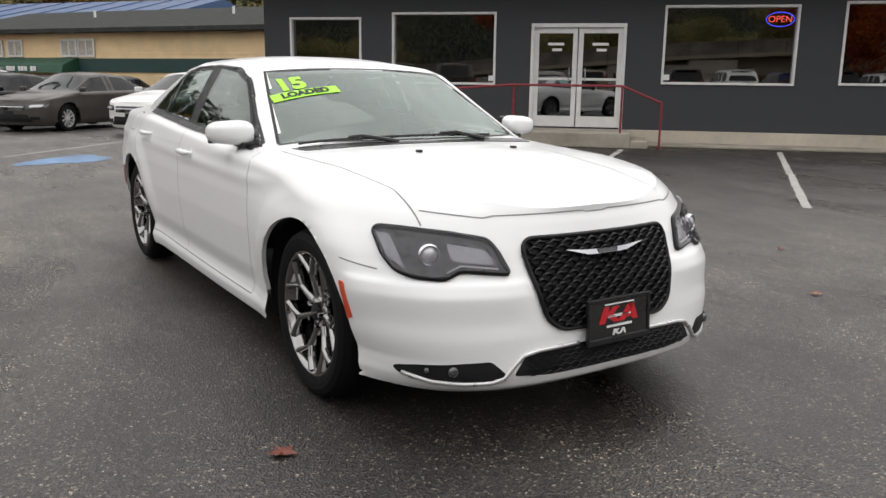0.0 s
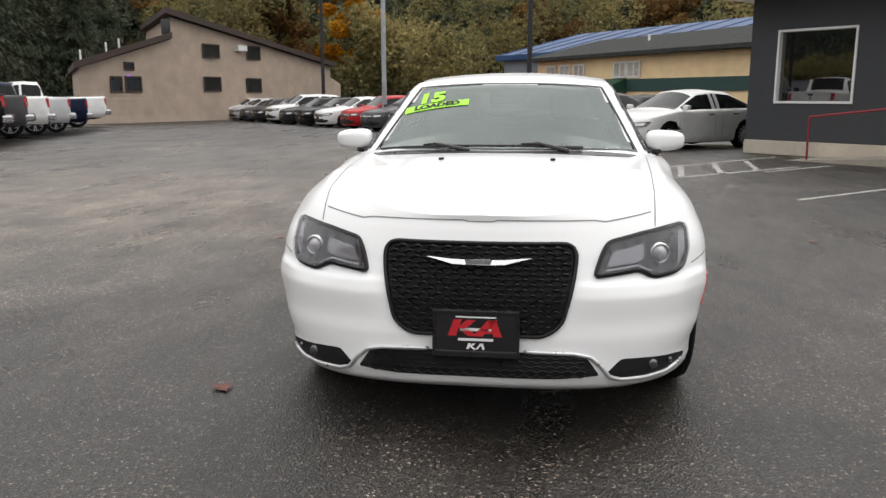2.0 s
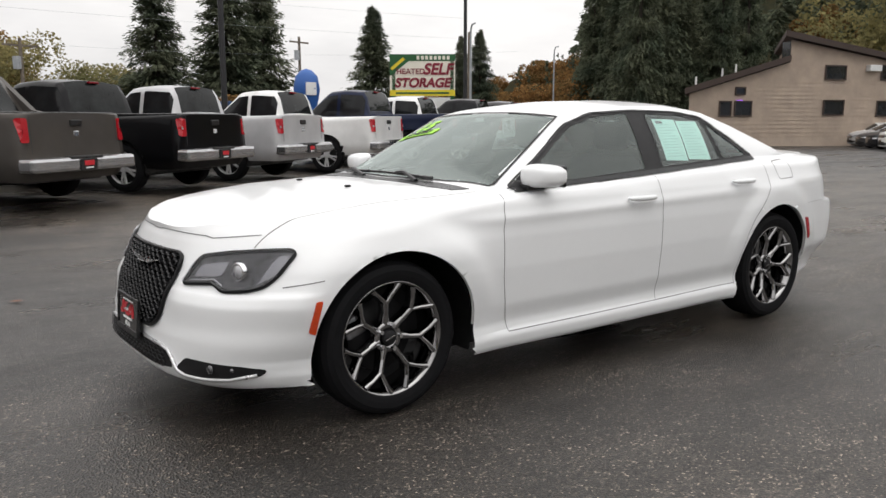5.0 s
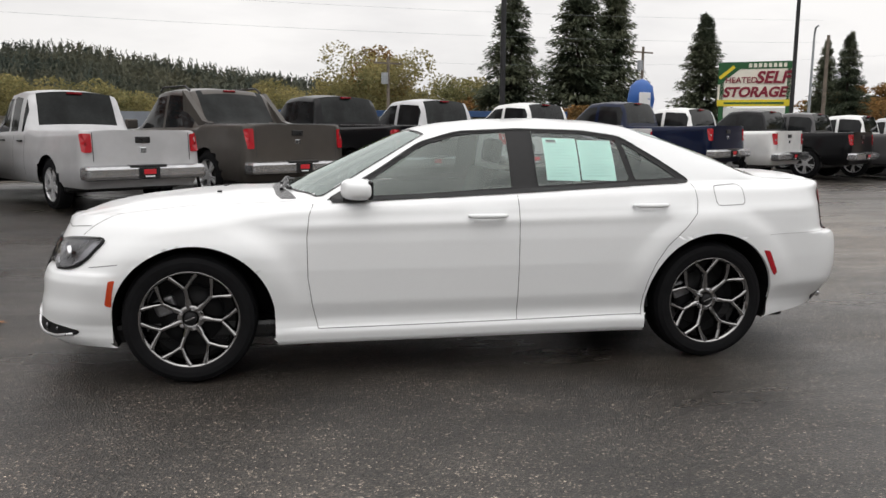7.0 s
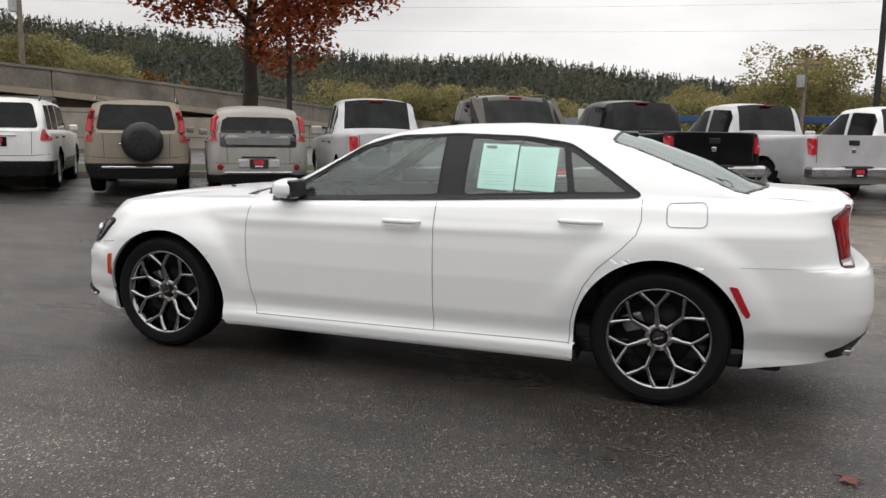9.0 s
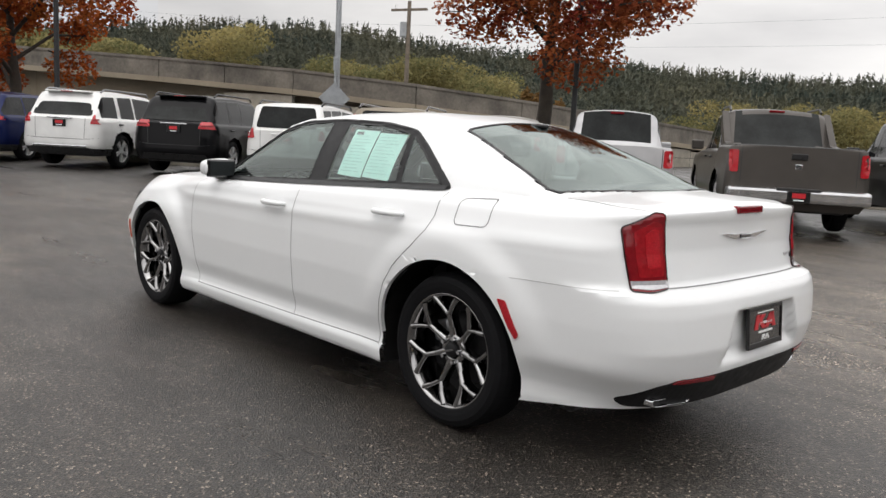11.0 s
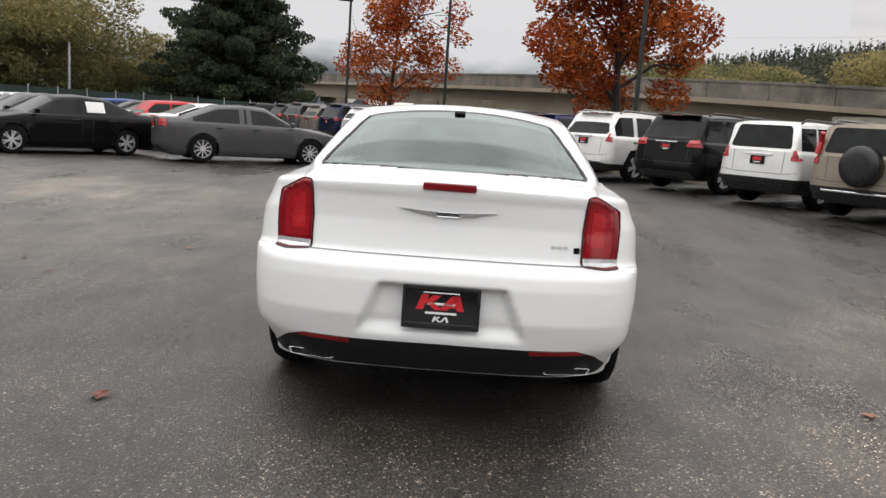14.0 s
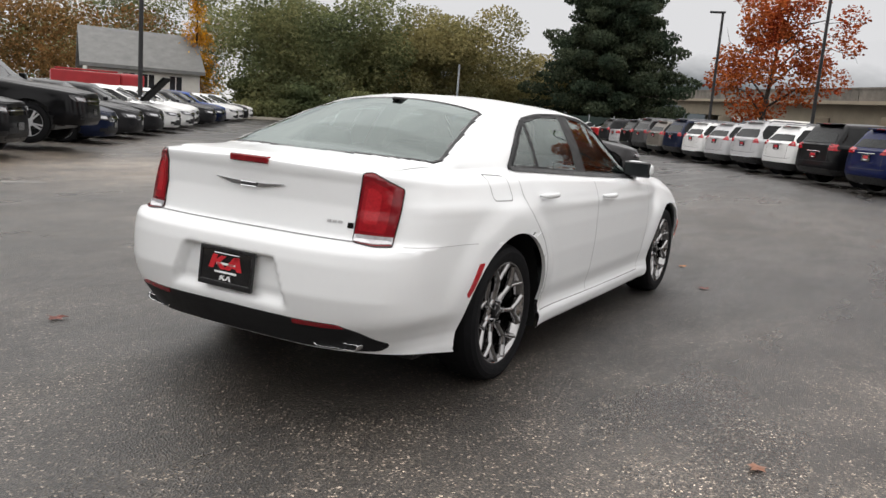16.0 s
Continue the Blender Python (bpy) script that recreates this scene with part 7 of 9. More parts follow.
def storage_sign():
    s = thing("roadside_sign", "green and cream self storage billboard with yellow strip", "sign")
    p = Vector((-25.2, -36.5, 0))
    a = -36.0
    m = pose(p.x, p.y, 0, 0, 0, 180 + a)
    W_, z0, z1 = 3.95, 2.72, 5.19
    part("panel", box(-W_ / 2, W_ / 2, 0, 0.3, z0, z1, 0.02, m), SIGNCREAM, s)
    part("top_band", box(-W_ / 2, W_ / 2, -0.015, 0.0, z1 - 0.40, z1, 0, m), SIGNGREEN, s)
    part("corner_band", prism([(-W_ / 2, z1 - 1.25), (-W_ / 2 + 0.1, z1 - 1.25), (-W_ / 2 + 1.15, z1 - 0.40), (-W_ / 2, z1 - 0.40)], 0, 0.012, m @ Matrix(((1, 0, 0, 0), (0, 0, 1, -0.014), (0, 1, 0, 0), (0, 0, 0, 1)))), SIGNGREEN, s)
    part("yellow_strip", box(-W_ / 2, W_ / 2, -0.015, 0.0, z0, z0 + 0.36, 0, m), SIGNYEL, s)
    slant = Matrix(((1, 0.22, 0, 0), (0, 1, 0, 0), (0, 0, 1, 0), (0, 0, 0, 1)))
    tm = lambda x, z: m @ pose(x, -0.03, z, 90, 0, 0)  # noqa: E731
    part("sign_word", text_bm("HEATED", 0.46, 0.01, tm(-0.72, 4.16), 0.006), SIGNRED, s)
    part("sign_word", text_bm("SELF", 0.92, 0.01, tm(0.98, 4.28) @ slant, 0.03), SIGNRED, s)
    part("sign_word", text_bm("STORAGE", 0.76, 0.01, tm(0.04, 3.48) @ slant, 0.03), SIGNRED, s)
    for k in range(8):
        part("number_bar", box(-0.35 + 0.26 * k, -0.35 + 0.26 * k + 0.17, -0.03, -0.014, z1 - 0.32, z1 - 0.10, 0, m), SIGNCREAM, s)
    part("strip_bar", box(-1.6, 1.6, -0.03, -0.014, z0 + 0.12, z0 + 0.22, 0, m), SIGNGREEN, s)
    part("place_bar", box(-0.5, 0.5, -0.03, -0.016, -0.09, 0.09, 0, m @ Matrix.Translation((-1.50, 0, 4.62)) @ Matrix.Rotation(radians(-40), 4, "Y")), SIGNYEL, s)
    part("reader_board", box(-1.6, 1.7, 0.0, 0.25, 1.9, 2.62, 0.02, m), ALU, s)
    for x in (-1.75, 1.8):
        part("sign_post", box(x - 0.12, x + 0.12, 0.0, 0.25, -0.5, z1 - 0.1, 0.01, m), SIGNGREEN, s)


# ---- the elevated road ----
def elevated_road():
    r = thing("elevated_road", "curving concrete road ramp with stained parapet panels", "bridge", kind="structure")
    path = [(-76, 84, 1.5), (-66, 62, 2.1), (-58, 46, 2.75), (-48, 40.5, 3.4), (-40, 39, 3.85), (-31, 40, 4.3), (-22, 44, 4.7), (-14, 50, 5.1), (-8, 56, 5.4), (-2, 64, 5.7), (4, 76, 6.0), (9, 92, 6.4), (14.5, 118, 7.0), (19, 150, 7.6)]
    pts = [(at(az, d, 0, -3, 1), z) for az, d, z in path]
    fine = []
    for k in range(len(pts) - 1):
        p, q = pts[k], pts[k + 1]
        n = max(1, round((q[0] - p[0]).length / 4.2))
        fine += [(p[0].lerp(q[0], i / n), p[1] + (q[1] - p[1]) * i / n) for i in range(n)]
    fine.append(pts[-1])
    for k, ((p, z), (q, zq)) in enumerate(zip(fine, fine[1:])):
        d = q - p
        a = math.degrees(math.atan2(d.y, d.x))
        sl = math.degrees(math.atan2(zq - z, d.length))
        m = pose(p.x, p.y, 0, 0, 0, a)
        for name, y0, y1, za, zb, mt, gap in (("parapet_panel", 0.0, 0.35, 0.98, 0.0, DARKCONC, 0.025), ("parapet_cap", -0.05, 0.40, 0.10, -0.04, DARKCONC, 0.0), ("deck_edge", -0.10, 8.6, 1.26, 0.98, GIRDER, 0.0), ("girder", 1.0, 2.0, 2.75, 1.26, GIRDER, 0.0), ("girder", 6.2, 7.2, 2.75, 1.26, GIRDER, 0.0), ("parapet_panel", 8.2, 8.5, 0.98, 0.0, DARKCONC, 0.025)):
            bm = bmesh.new()
            x0, x1 = gap, d.length - gap
            vs = [bm.verts.new(m @ Vector((x, -y, (z if x < d.length / 2 else zq) - dz))) for x in (x0, x1) for y in (y0, y1) for dz in (za, zb)]
            for f in ((0, 1, 3, 2), (4, 6, 7, 5), (0, 4, 5, 1), (2, 3, 7, 6), (0, 2, 6, 4), (1, 5, 7, 3)):
                bm.faces.new([vs[i] for i in f])
            bmesh.ops.recalc_face_normals(bm, faces=bm.faces[:])
            part(name, bm, mt, r)
        az = math.degrees(math.atan2(p.y, p.x))
        if az < -29:
            quad_wall(r, "retaining_wall", p, q, -0.2, max(0.05, min(z, zq) - 1.28), -0.3, CONCRETE)
            for zz in (0.75, 1.9):
                if zz < min(z, zq) - 1.4:
                    quad_wall(r, "wall_joint", p, q, zz, zz + 0.03, 0.006, SEAM)
            quad_wall(r, "wall_joint", p, p + (q - p).normalized() * 0.03, -0.1, max(0.05, min(z, zq) - 1.3), 0.006, SEAM)
    for az, d in ((-14, 50), (-2, 64), (2.5, 72), (9, 92)):
        c = at(az, d + 4.0, 0, -3, 1)
        part("pier", box(-3.0, 3.0, -0.7, 0.7, 0, 3.6, 0.1, pose(c.x, c.y, 0, 0, 0, az)), GIRDER, r)


# ---- trees ----
def leaf_cloud(rng, centres, n, size, flat=0.6):
    """Verts and faces of n small bent leaves spread in ellipsoids (centre, radius vector)."""
    w = np.array([r[0] * r[1] * r[2] for _, r in centres]) ** (2 / 3)
    pick = rng.choice(len(centres), n, p=w / w.sum())
    c = np.array([p for p, _ in centres])[pick]
    r = np.array([q for _, q in centres])[pick]
    d = rng.normal(size=(n, 3))
    d /= np.linalg.norm(d, axis=1, keepdims=True)
    p = c + d * r * rng.uniform(0.35, 1.05, (n, 1)) ** 0.6
    t = rng.normal(size=(n, 3))
    t[:, 2] *= flat
    t /= np.linalg.norm(t, axis=1, keepdims=True)
    b = np.cross(t, rng.normal(size=(n, 3)))
    b /= np.linalg.norm(b, axis=1, keepdims=True) + 1e-9
    s = size * rng.uniform(0.6, 1.35, (n, 1))
    k = np.cross(t, b) * s * 0.25
    v = np.stack([p - t * s, p + b * s * 0.6 + k, p + t * s, p - b * s * 0.6 + k], 1).reshape(-1, 3)
    f = np.arange(4 * n).reshape(n, 4)
    return v, f


def raw_mesh(name, v, f, mt, parent=None, smooth=False):
    me = bpy.data.meshes.new(name)
    v = np.asarray(v, np.float32)
    f = np.asarray(f, np.int32)
    me.vertices.add(len(v))
    me.vertices.foreach_set("co", v.ravel())
    me.loops.add(f.size)
    me.loops.foreach_set("vertex_index", f.ravel())
    me.polygons.add(len(f))
    me.polygons.foreach_set("loop_start", np.arange(0, f.size, f.shape[1], dtype=np.int32))
    me.update(calc_edges=True)
    me.validate()
    me.materials.append(mt)
    ob = new(name, me)
    ob.parent = parent
    return ob


def broadleaf(name, label, x, y, height, spread, mt, seed, leaves=5200, leaf=0.13, trunk=0.2, bare=0.32, z0=0.0, turn=0.0):
    """A tapered, forking trunk with limbs and a crown of leaves in loose clumps."""
    rng = np.random.default_rng(seed)
    t = thing(name, label, "tree", pose(x, y, z0, 0, 0, turn))
    bm = bmesh.new()
    top = height * 0.72
    lean = rng.normal(size=2) * 0.02 * height
    spine = [(lean[0] * k / 6 + 0.04 * rng.normal(), lean[1] * k / 6 + 0.04 * rng.normal(), top * k / 6) for k in range(7)]
    add_tube(bm, spine, [trunk * (1.25 if k == 0 else 1 - 0.13 * k) for k in range(7)], 9)
    centres = []
    n = 13
    for k in range(n):
        q = bare + (0.98 - bare) * (k / (n - 1)) ** 0.9
        base = Vector(spine[0]).lerp(Vector(spine[-1]), min(1, q))
        a = 2.4 * k + rng.uniform(-0.4, 0.4)
        reach = spread * (1.0 - 0.62 * abs(q - 0.45) ** 1.1) * rng.uniform(0.62, 1.0)
        rise = height * (0.10 + 0.10 * q) * rng.uniform(0.7, 1.3)
        tip = base + Vector((reach * math.cos(a), reach * math.sin(a), rise))
        midp = base.lerp(tip, 0.5) + Vector((0, 0, 0.05 * height))
        add_tube(bm, [base, midp, tip], [trunk * 0.42 * (1.1 - 0.6 * q), trunk * 0.25, trunk * 0.06], 6, False)
        for f in (0.55, 0.85, 1.05):
            c = base.lerp(tip, f) + Vector(rng.normal(size=3) * 0.10 * spread)
            rr = spread * rng.uniform(0.20, 0.34)
            centres.append((tuple(c), (rr, rr, rr * 0.75)))
            sub = c + Vector(rng.normal(size=3) * 0.16 * spread)
            add_tube(bm, [base.lerp(tip, f * 0.8), c.lerp(sub, 0.5), sub], [trunk * 0.12, trunk * 0.07, trunk * 0.03], 4, False)
    for _ in range(6):
        c = Vector(spine[-1]) + Vector((rng.normal() * 0.22 * spread, rng.normal() * 0.22 * spread, rng.uniform(-0.02, 0.22) * height))
        rr = spread * rng.uniform(0.22, 0.34)
        centres.append((tuple(c), (rr, rr, rr)))
    part("trunk", bm, BARK, t, smooth=True)
    v, f = leaf_cloud(rng, centres, leaves, leaf)
    raw_mesh("crown", v, f, mt, t)
    return t


def conifer_mesh(seed, height, radius, n=5200, open_=0.0, mt=None):
    """Whorls of drooping boughs, each a spray of needle tufts; a ragged cone."""
    rng = np.random.default_rng(seed)
    nb = int(np.clip(n / 28, 10, 420))
    bh = np.sort(rng.uniform(0.05, 1.0, nb)) ** 0.9
    ba = rng.uniform(0, 2 * math.pi, nb)
    bl = radius * np.clip(1.02 - bh, 0, 1) ** 0.75 * rng.uniform(0.45, 1.15, nb) + 0.012 * height
    k = rng.integers(0, nb, n)
    q = rng.uniform(0.05, 1, n) ** 0.75
    r = bl[k] * q
    a = ba[k] + rng.normal(size=n) * 0.16
    z = height * bh[k] - 0.30 * r + 0.10 * bl[k] * q**2 + rng.normal(size=n) * 0.012 * height
    p = np.stack([r * np.cos(a), r * np.sin(a), z], 1)
    out = np.stack([np.cos(a), np.sin(a), rng.normal(size=n) * 0.5 - 0.4], 1)
    big = max(0.60, (2600 / n) ** 0.42)
    s = (0.020 * big * height * (1.15 - 0.6 * bh[k]) * rng.uniform(0.5, 1.3, n))[:, None]
    side = np.stack([-np.sin(a), np.cos(a), rng.normal(size=n) * 0.6], 1)
    v = np.stack([p - side * s * 0.38, p + out * s * 1.35, p + side * s * 0.38, p - out * s * 0.7], 1).reshape(-1, 3)
    return v, np.arange(4 * n).reshape(n, 4)


CONIFERS = {}


def conifer(name, label, x, y, height, radius, seed, z0=0.0, n=5200):
    key = (seed, n)
    t = thing(name, label, "tree", pose(x, y, z0, 0, 0, 47 * seed))
    if key not in CONIFERS:
        v, f = conifer_mesh(seed, 1.0, 0.2, n)
        CONIFERS[key] = raw_mesh("crown", v, f, NEEDLE, t)
        bm = tube([(0, 0, 0), (0, 0, 0.5), (0, 0, 0.97)], [0.016, 0.010, 0.002], 7)
        CONIFERS[key, "t"] = part("trunk", bm, BARK, t)
        o, tr = CONIFERS[key], CONIFERS[key, "t"]
    else:
        o, tr = CONIFERS[key].copy(), CONIFERS[key, "t"].copy()
        for q in (o, tr):
            scene.collection.objects.link(q)
            q.parent = t
    o.scale = (height * radius / 0.2 / height * 1.0, height * radius / 0.2 / height * 1.0, height)
    tr.scale = (height, height, height)
    return t


def wood(name, label, mt, boxes, seed, leaf, per, category="trees", conifers=False):
    """Far woodland as one mass of leafy crowns: (az, distance, ground z, height, width) each."""
    rng = np.random.default_rng(seed)
    V, F, base = [], [], 0
    for az, d, z, h, w in boxes:
        c = at(az, d)
        if conifers:
            v, f = conifer_mesh(int(rng.integers(9e5)), h, w, per)
            v = v + (c.x, c.y, z)
        else:
            cen = []
            for _ in range(9):
                k = rng.uniform(0.25, 1.0)
                cen.append(((c.x + rng.normal() * w * 0.33, c.y + rng.normal() * w * 0.33, z + h * k * 0.82), (w * 0.34, w * 0.34, h * 0.17)))
            cen.append(((c.x, c.y, z + h * 0.25), (w * 0.5, w * 0.5, h * 0.25)))
            v, f = leaf_cloud(rng, cen, per, leaf)
        V.append(v)
        F.append(f + base)
        base += len(v)
    ob = raw_mesh(name, np.concatenate(V), np.concatenate(F), mt)
    return tagged(ob, label, category, kind="stuff")


def slope(name, label, mt, profile, d0, d1, seed, rough=0.0, kind="structure"):
    """A hillside that rises from d0 to d1; profile: (azimuth, elevation of its crest in degrees)."""
    rng = np.random.default_rng(seed)
    az = np.arange(profile[0][0], profile[-1][0] + 0.01, 0.5)
    el = np.interp(az, [p[0] for p in profile], [p[1] for p in profile])
    rows = 12
    v, f = [], []
    for i, (a, e) in enumerate(zip(az, el)):
        for k in range(rows):
            q = k / (rows - 1)
            d = d0 + (d1 - d0) * q
            z = -0.5 + (d1 * math.tan(radians(e)) + 1.8) * q ** 1.1 + rough * rng.normal() * (0 < k)
            v.append(at(a, d, z))
    for i in range(len(az) - 1):
        for k in range(rows - 1):
            j = i * rows + k
            f.append((j, j + rows, j + rows + 1, j + 1))
    ob = link_mesh(name, v, f, mt)
    return tagged(ob, label, "hill", kind=kind)


def forest(name, label, profile, d0, d1, n, height, mt, seed, spread=0.16, tris=90):
    """Conifers on a hillside as one mass."""
    rng = np.random.default_rng(seed)
    a0, a1 = profile[0][0], profile[-1][0]
    az = rng.uniform(a0, a1, n)
    el = np.interp(az, [p[0] for p in profile], [p[1] for p in profile])
    q = rng.uniform(0.02, 1.0, n) ** 0.7
    d = d0 + (d1 - d0) * q
    h = height * rng.uniform(0.6, 1.25, n)
    z = -0.5 + (d1 * np.tan(np.radians(el)) + 1.8 - 0.8 * height) * q ** 1.1
    V, F = [], []
    kinds = [conifer_mesh(seed * 7 + k, 1.0, spread, tris) for k in range(6)]
    for i in range(n):
        v, f = kinds[i % 6]
        V.append(v * h[i] + (d[i] * math.cos(radians(az[i])), d[i] * math.sin(radians(az[i])), z[i]))
        F.append(f + i * len(v))
    ob = raw_mesh(name, np.concatenate(V), np.concatenate(F), mt)
    return tagged(ob, label, "forest", kind="stuff")


def pole(name, label, x, y, h, r, mt, arm=None, cat="pole"):
    p = thing(name, label, cat, pose(x, y, fall(x, y)))
    part("shaft", tube([(0, 0, 0), (0, 0, h * 0.5), (0, 0, h)], [r, r * 0.9, r * 0.75], 10), mt, p)
    part("base", tube([(0, 0, 0), (0, 0, 0.35)], [r * 2.2, r * 2.0], 10), CONCRETE, p)
    if arm == "head":
        part("lamp_head", box(-0.15, 0.75, -0.16, 0.16, h - 0.02, h + 0.08, 0.03, pose(0, 0, 0, 0, 0, 100)), POLEDK, p)
    if arm == "curve":
        pts = [(0, 0, h), (0.1, 0, h + 0.35), (0.5, 0, h + 0.6), (1.6, 0, h + 0.55)]
        part("lamp_arm", tube([Matrix.Rotation(radians(60), 3, "Z") @ Vector(q) for q in pts], 0.05, 8), mt, p)
    if arm == "cross":
        part("cross_arm", box(-1.3, 1.3, -0.06, 0.06, h - 0.6, h - 0.45, 0.01, pose(0, 0, 0, 0, 0, 20)), WOODPOLE, p)
        part("transformer", tube([(0.3, 0.1, h - 2.2), (0.3, 0.1, h - 1.3)], 0.28, 12), POLEGAL, p)
        part("insulator", tube([(1.0, 0.3, h - 0.45), (1.0, 0.3, h - 0.2)], 0.05, 8), WHITESIGN, p)
    return p

# ---- surroundings: placing ----
HEAD_U = 34.3
office()
storage_building()
brown_building()
storage_sign()
elevated_road()

# poles
pole("lamp_post", "slim dark steel lamp post behind the vehicles", 8.6, -13.2, 9.5, 0.075, POLEDK, "head")
pole("lamp_post", "slim dark steel lamp post behind the vehicles", 24.5, -6.0, 9.5, 0.09, POLEDK, "head")
pole("lamp_post", "slim dark steel lamp post behind the vehicles", 37.5, 1.6, 9.5, 0.09, POLEDK, "head")
pole("lamp_post", "dark steel lamp post with flat head", 46, 8.2, 8.4, 0.10, POLEDK, "head")
pole("lamp_post", "slim dark steel lamp post behind the vehicles", -5.6, -18.8, 9.5, 0.09, POLEDK, "head")
pole("lamp_post", "slim dark steel lamp post beside the billboard", -22.0, -28.3, 10.5, 0.10, POLEDK, "head")
pole("street_lamp", "galvanised street lamp with curved arm", -27.4, -34.6, 6.2, 0.08, POLEGAL, "curve", "lamp")
pole("street_lamp", "galvanised street lamp with curved arm", -52, -52.5, 7.6, 0.09, POLEGAL, "curve", "lamp")
pole("street_lamp", "galvanised street lamp with curved arm", -68, -62, 7.6, 0.09, POLEGAL, "curve", "lamp")
pole("sign_pole", "galvanised pole with the back of a sign", 21.5, -15.2, 11, 0.12, POLEGAL)
pole("utility_pole", "wooden utility pole with cross arm and transformer", -7.6, -61.5, 6.9, 0.16, WOODPOLE, "cross")
pole("utility_pole", "wooden utility pole with cross arm", -33, -68, 9.2, 0.16, WOODPOLE, "cross")
pole("utility_pole", "tall wooden utility pole", 35.7, -31, 9.5, 0.16, WOODPOLE, "cross")
pole("utility_pole", "wooden utility pole by the trees", -39.6, -50.0, 8.6, 0.16, WOODPOLE)
pole("flag_pole", "pale metal pole with small notice boxes", -29.5, -7.0, 9.5, 0.11, POLEGAL)
pole("lamp_post", "dark steel lamp post beside the storage building", -24.6, -0.6, 9.5, 0.10, POLEDK, "head")
pole("lamp_post", "dark steel lamp post before the woods", -43, -13.6, 8.5, 0.12, POLEDK, "head")
pole("lamp_post", "dark lamp post by the hedge", 15.1, 22.0, 8.5, 0.09, POLEDK, "head")
st = thing("road_sign", "back of a diamond road sign on a pole", "sign", pose(21.35, -15.0, 0, 0, 0, 55))
part("plate_back", box(-0.42, 0.42, -0.01, 0.01, -0.42, 0.42, 0.02, pose(0, 0.1, 2.55, 0, 45, 0)), POLEGAL, st)
part("post_clip", box(-0.07, 0.07, -0.03, 0.03, 3.6, 4.1, 0.01), POLEGAL, st)
part("post", tube([(0, 0.04, 0), (0, 0.04, 4.0)], 0.035, 8), POLEGAL, st)

# maples along the verge
broadleaf("maple_tree", "maple with deep red autumn leaves on the verge", 10.45, -14.2, 9.9, 4.3, LEAF_DEEP, 11, 36000, 0.072, 0.27, 0.45, 0.0, 150)
broadleaf("maple_tree", "dense maple with red-orange autumn leaves", 29.6, -6.2, 10.5, 4.1, LEAF_RED, 12, 30000, 0.098, 0.26, 0.30)
broadleaf("maple_tree", "thinning maple with orange autumn leaves", 51, 6.2, 11.5, 4.2, LEAF_RED, 13, 11000, 0.115, 0.24, 0.26)
# verge of grass behind the long row
vm = pose(0, 0, 0, 0, 0, (HEAD_U))
verge = part("verge", box(-45, 75, -17.6, -14.2, -0.5, 0.36, 0.04, pose(0, 0, 0, 0, 0, (HEAD_U))), GRASS)
tagged(verge, "strip of short grass with fallen leaves behind the row", "verge", kind="structure")
kb = part("kerb", box(-45, 75, -14.2, -14.05, -0.5, 0.37, 0.02, pose(0, 0, 0, 0, 0, (HEAD_U))), CONCRETE)
tagged(kb, "low concrete kerb before the grass verge", "kerb", kind="structure")

# large pine beyond the double row and trees round about
rngp = np.random.default_rng(5)
pine = thing("pine_tree", "huge dark green pine with ragged boughs", "tree", pose(62, 20.0, 0))
cen = []
bmp = tube([(0, 0, 0), (0.1, 0, 6), (0, 0.1, 14)], [0.5, 0.4, 0.08], 9)
for k in range(80):
    q = 0.10 + 0.90 * k / 79
    a = 2.4 * k
    rr = 7.0 * max(0.0, 1 - q) ** 0.60 * rngp.uniform(0.7, 1.12) + 0.5
    tip = Vector((rr * math.cos(a), rr * math.sin(a), 15.0 * q + 0.2))
    add_tube(bmp, [Vector((0, 0, 14.2 * q)), tip], [0.11, 0.03], 5, False)
    for f in (0.3, 0.55, 0.8, 1.0):
        cen.append((tuple(Vector((0, 0, 14.6 * q)).lerp(tip, f) + Vector(rngp.normal(size=3) * 0.25)), (1.15, 1.15, 0.55)))
part("trunk", bmp, BARK, pine)
v, f = leaf_cloud(rngp, cen, 95000, 0.15, 1.3)
raw_mesh("crown", v, f, NEEDLE_PINE, pine)
for k, (az, d, h, w) in enumerate(((-106, 98, 18.5, 5.2), (-110.6, 104, 21, 6.4), (-113.0, 108, 22, 5.2), (-119.0, 52, 8.2, 2.5), (-127.7, 88, 10.6, 2.6), (-126.4, 90, 10.2, 2.2), (-138.5, 105, 13, 3.0), (-136.2, 150, 13, 3.2))):
    c = at(az, d, 0, 1.0, 5.0)
    conifer("fir_tree", "tall dark green fir tree", c.x, c.y, h, w, 20 + k % 4, 0, 30000)

# woodland behind the brown building and the storage building
rb_ = np.random.default_rng(77)
WOODS = [(-137, 5.2), (-142, 8.5), (-150, 11), (-160, 12), (-170, 12), (-180, 12), (-190, 12), (-205, 11), (-215, 8)]
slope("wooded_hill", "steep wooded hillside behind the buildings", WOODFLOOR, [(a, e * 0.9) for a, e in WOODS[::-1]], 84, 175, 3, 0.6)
forest("hill_conifers", "dense dark conifers on the hillside", [(a, e) for a, e in WOODS[::-1]], 84, 175, 700, 17, NEEDLE, 4, 0.17, 420)
bx = []
for k in range(46):
    bx.append((rb_.uniform(-206, -156), rb_.uniform(72, 120), rb_.uniform(0, 2.5), rb_.uniform(8, 14), rb_.uniform(5, 8)))
wood("hill_alders", "tangled olive green deciduous trees", LEAF_OLIVE, bx, 8, 0.22, 3000)
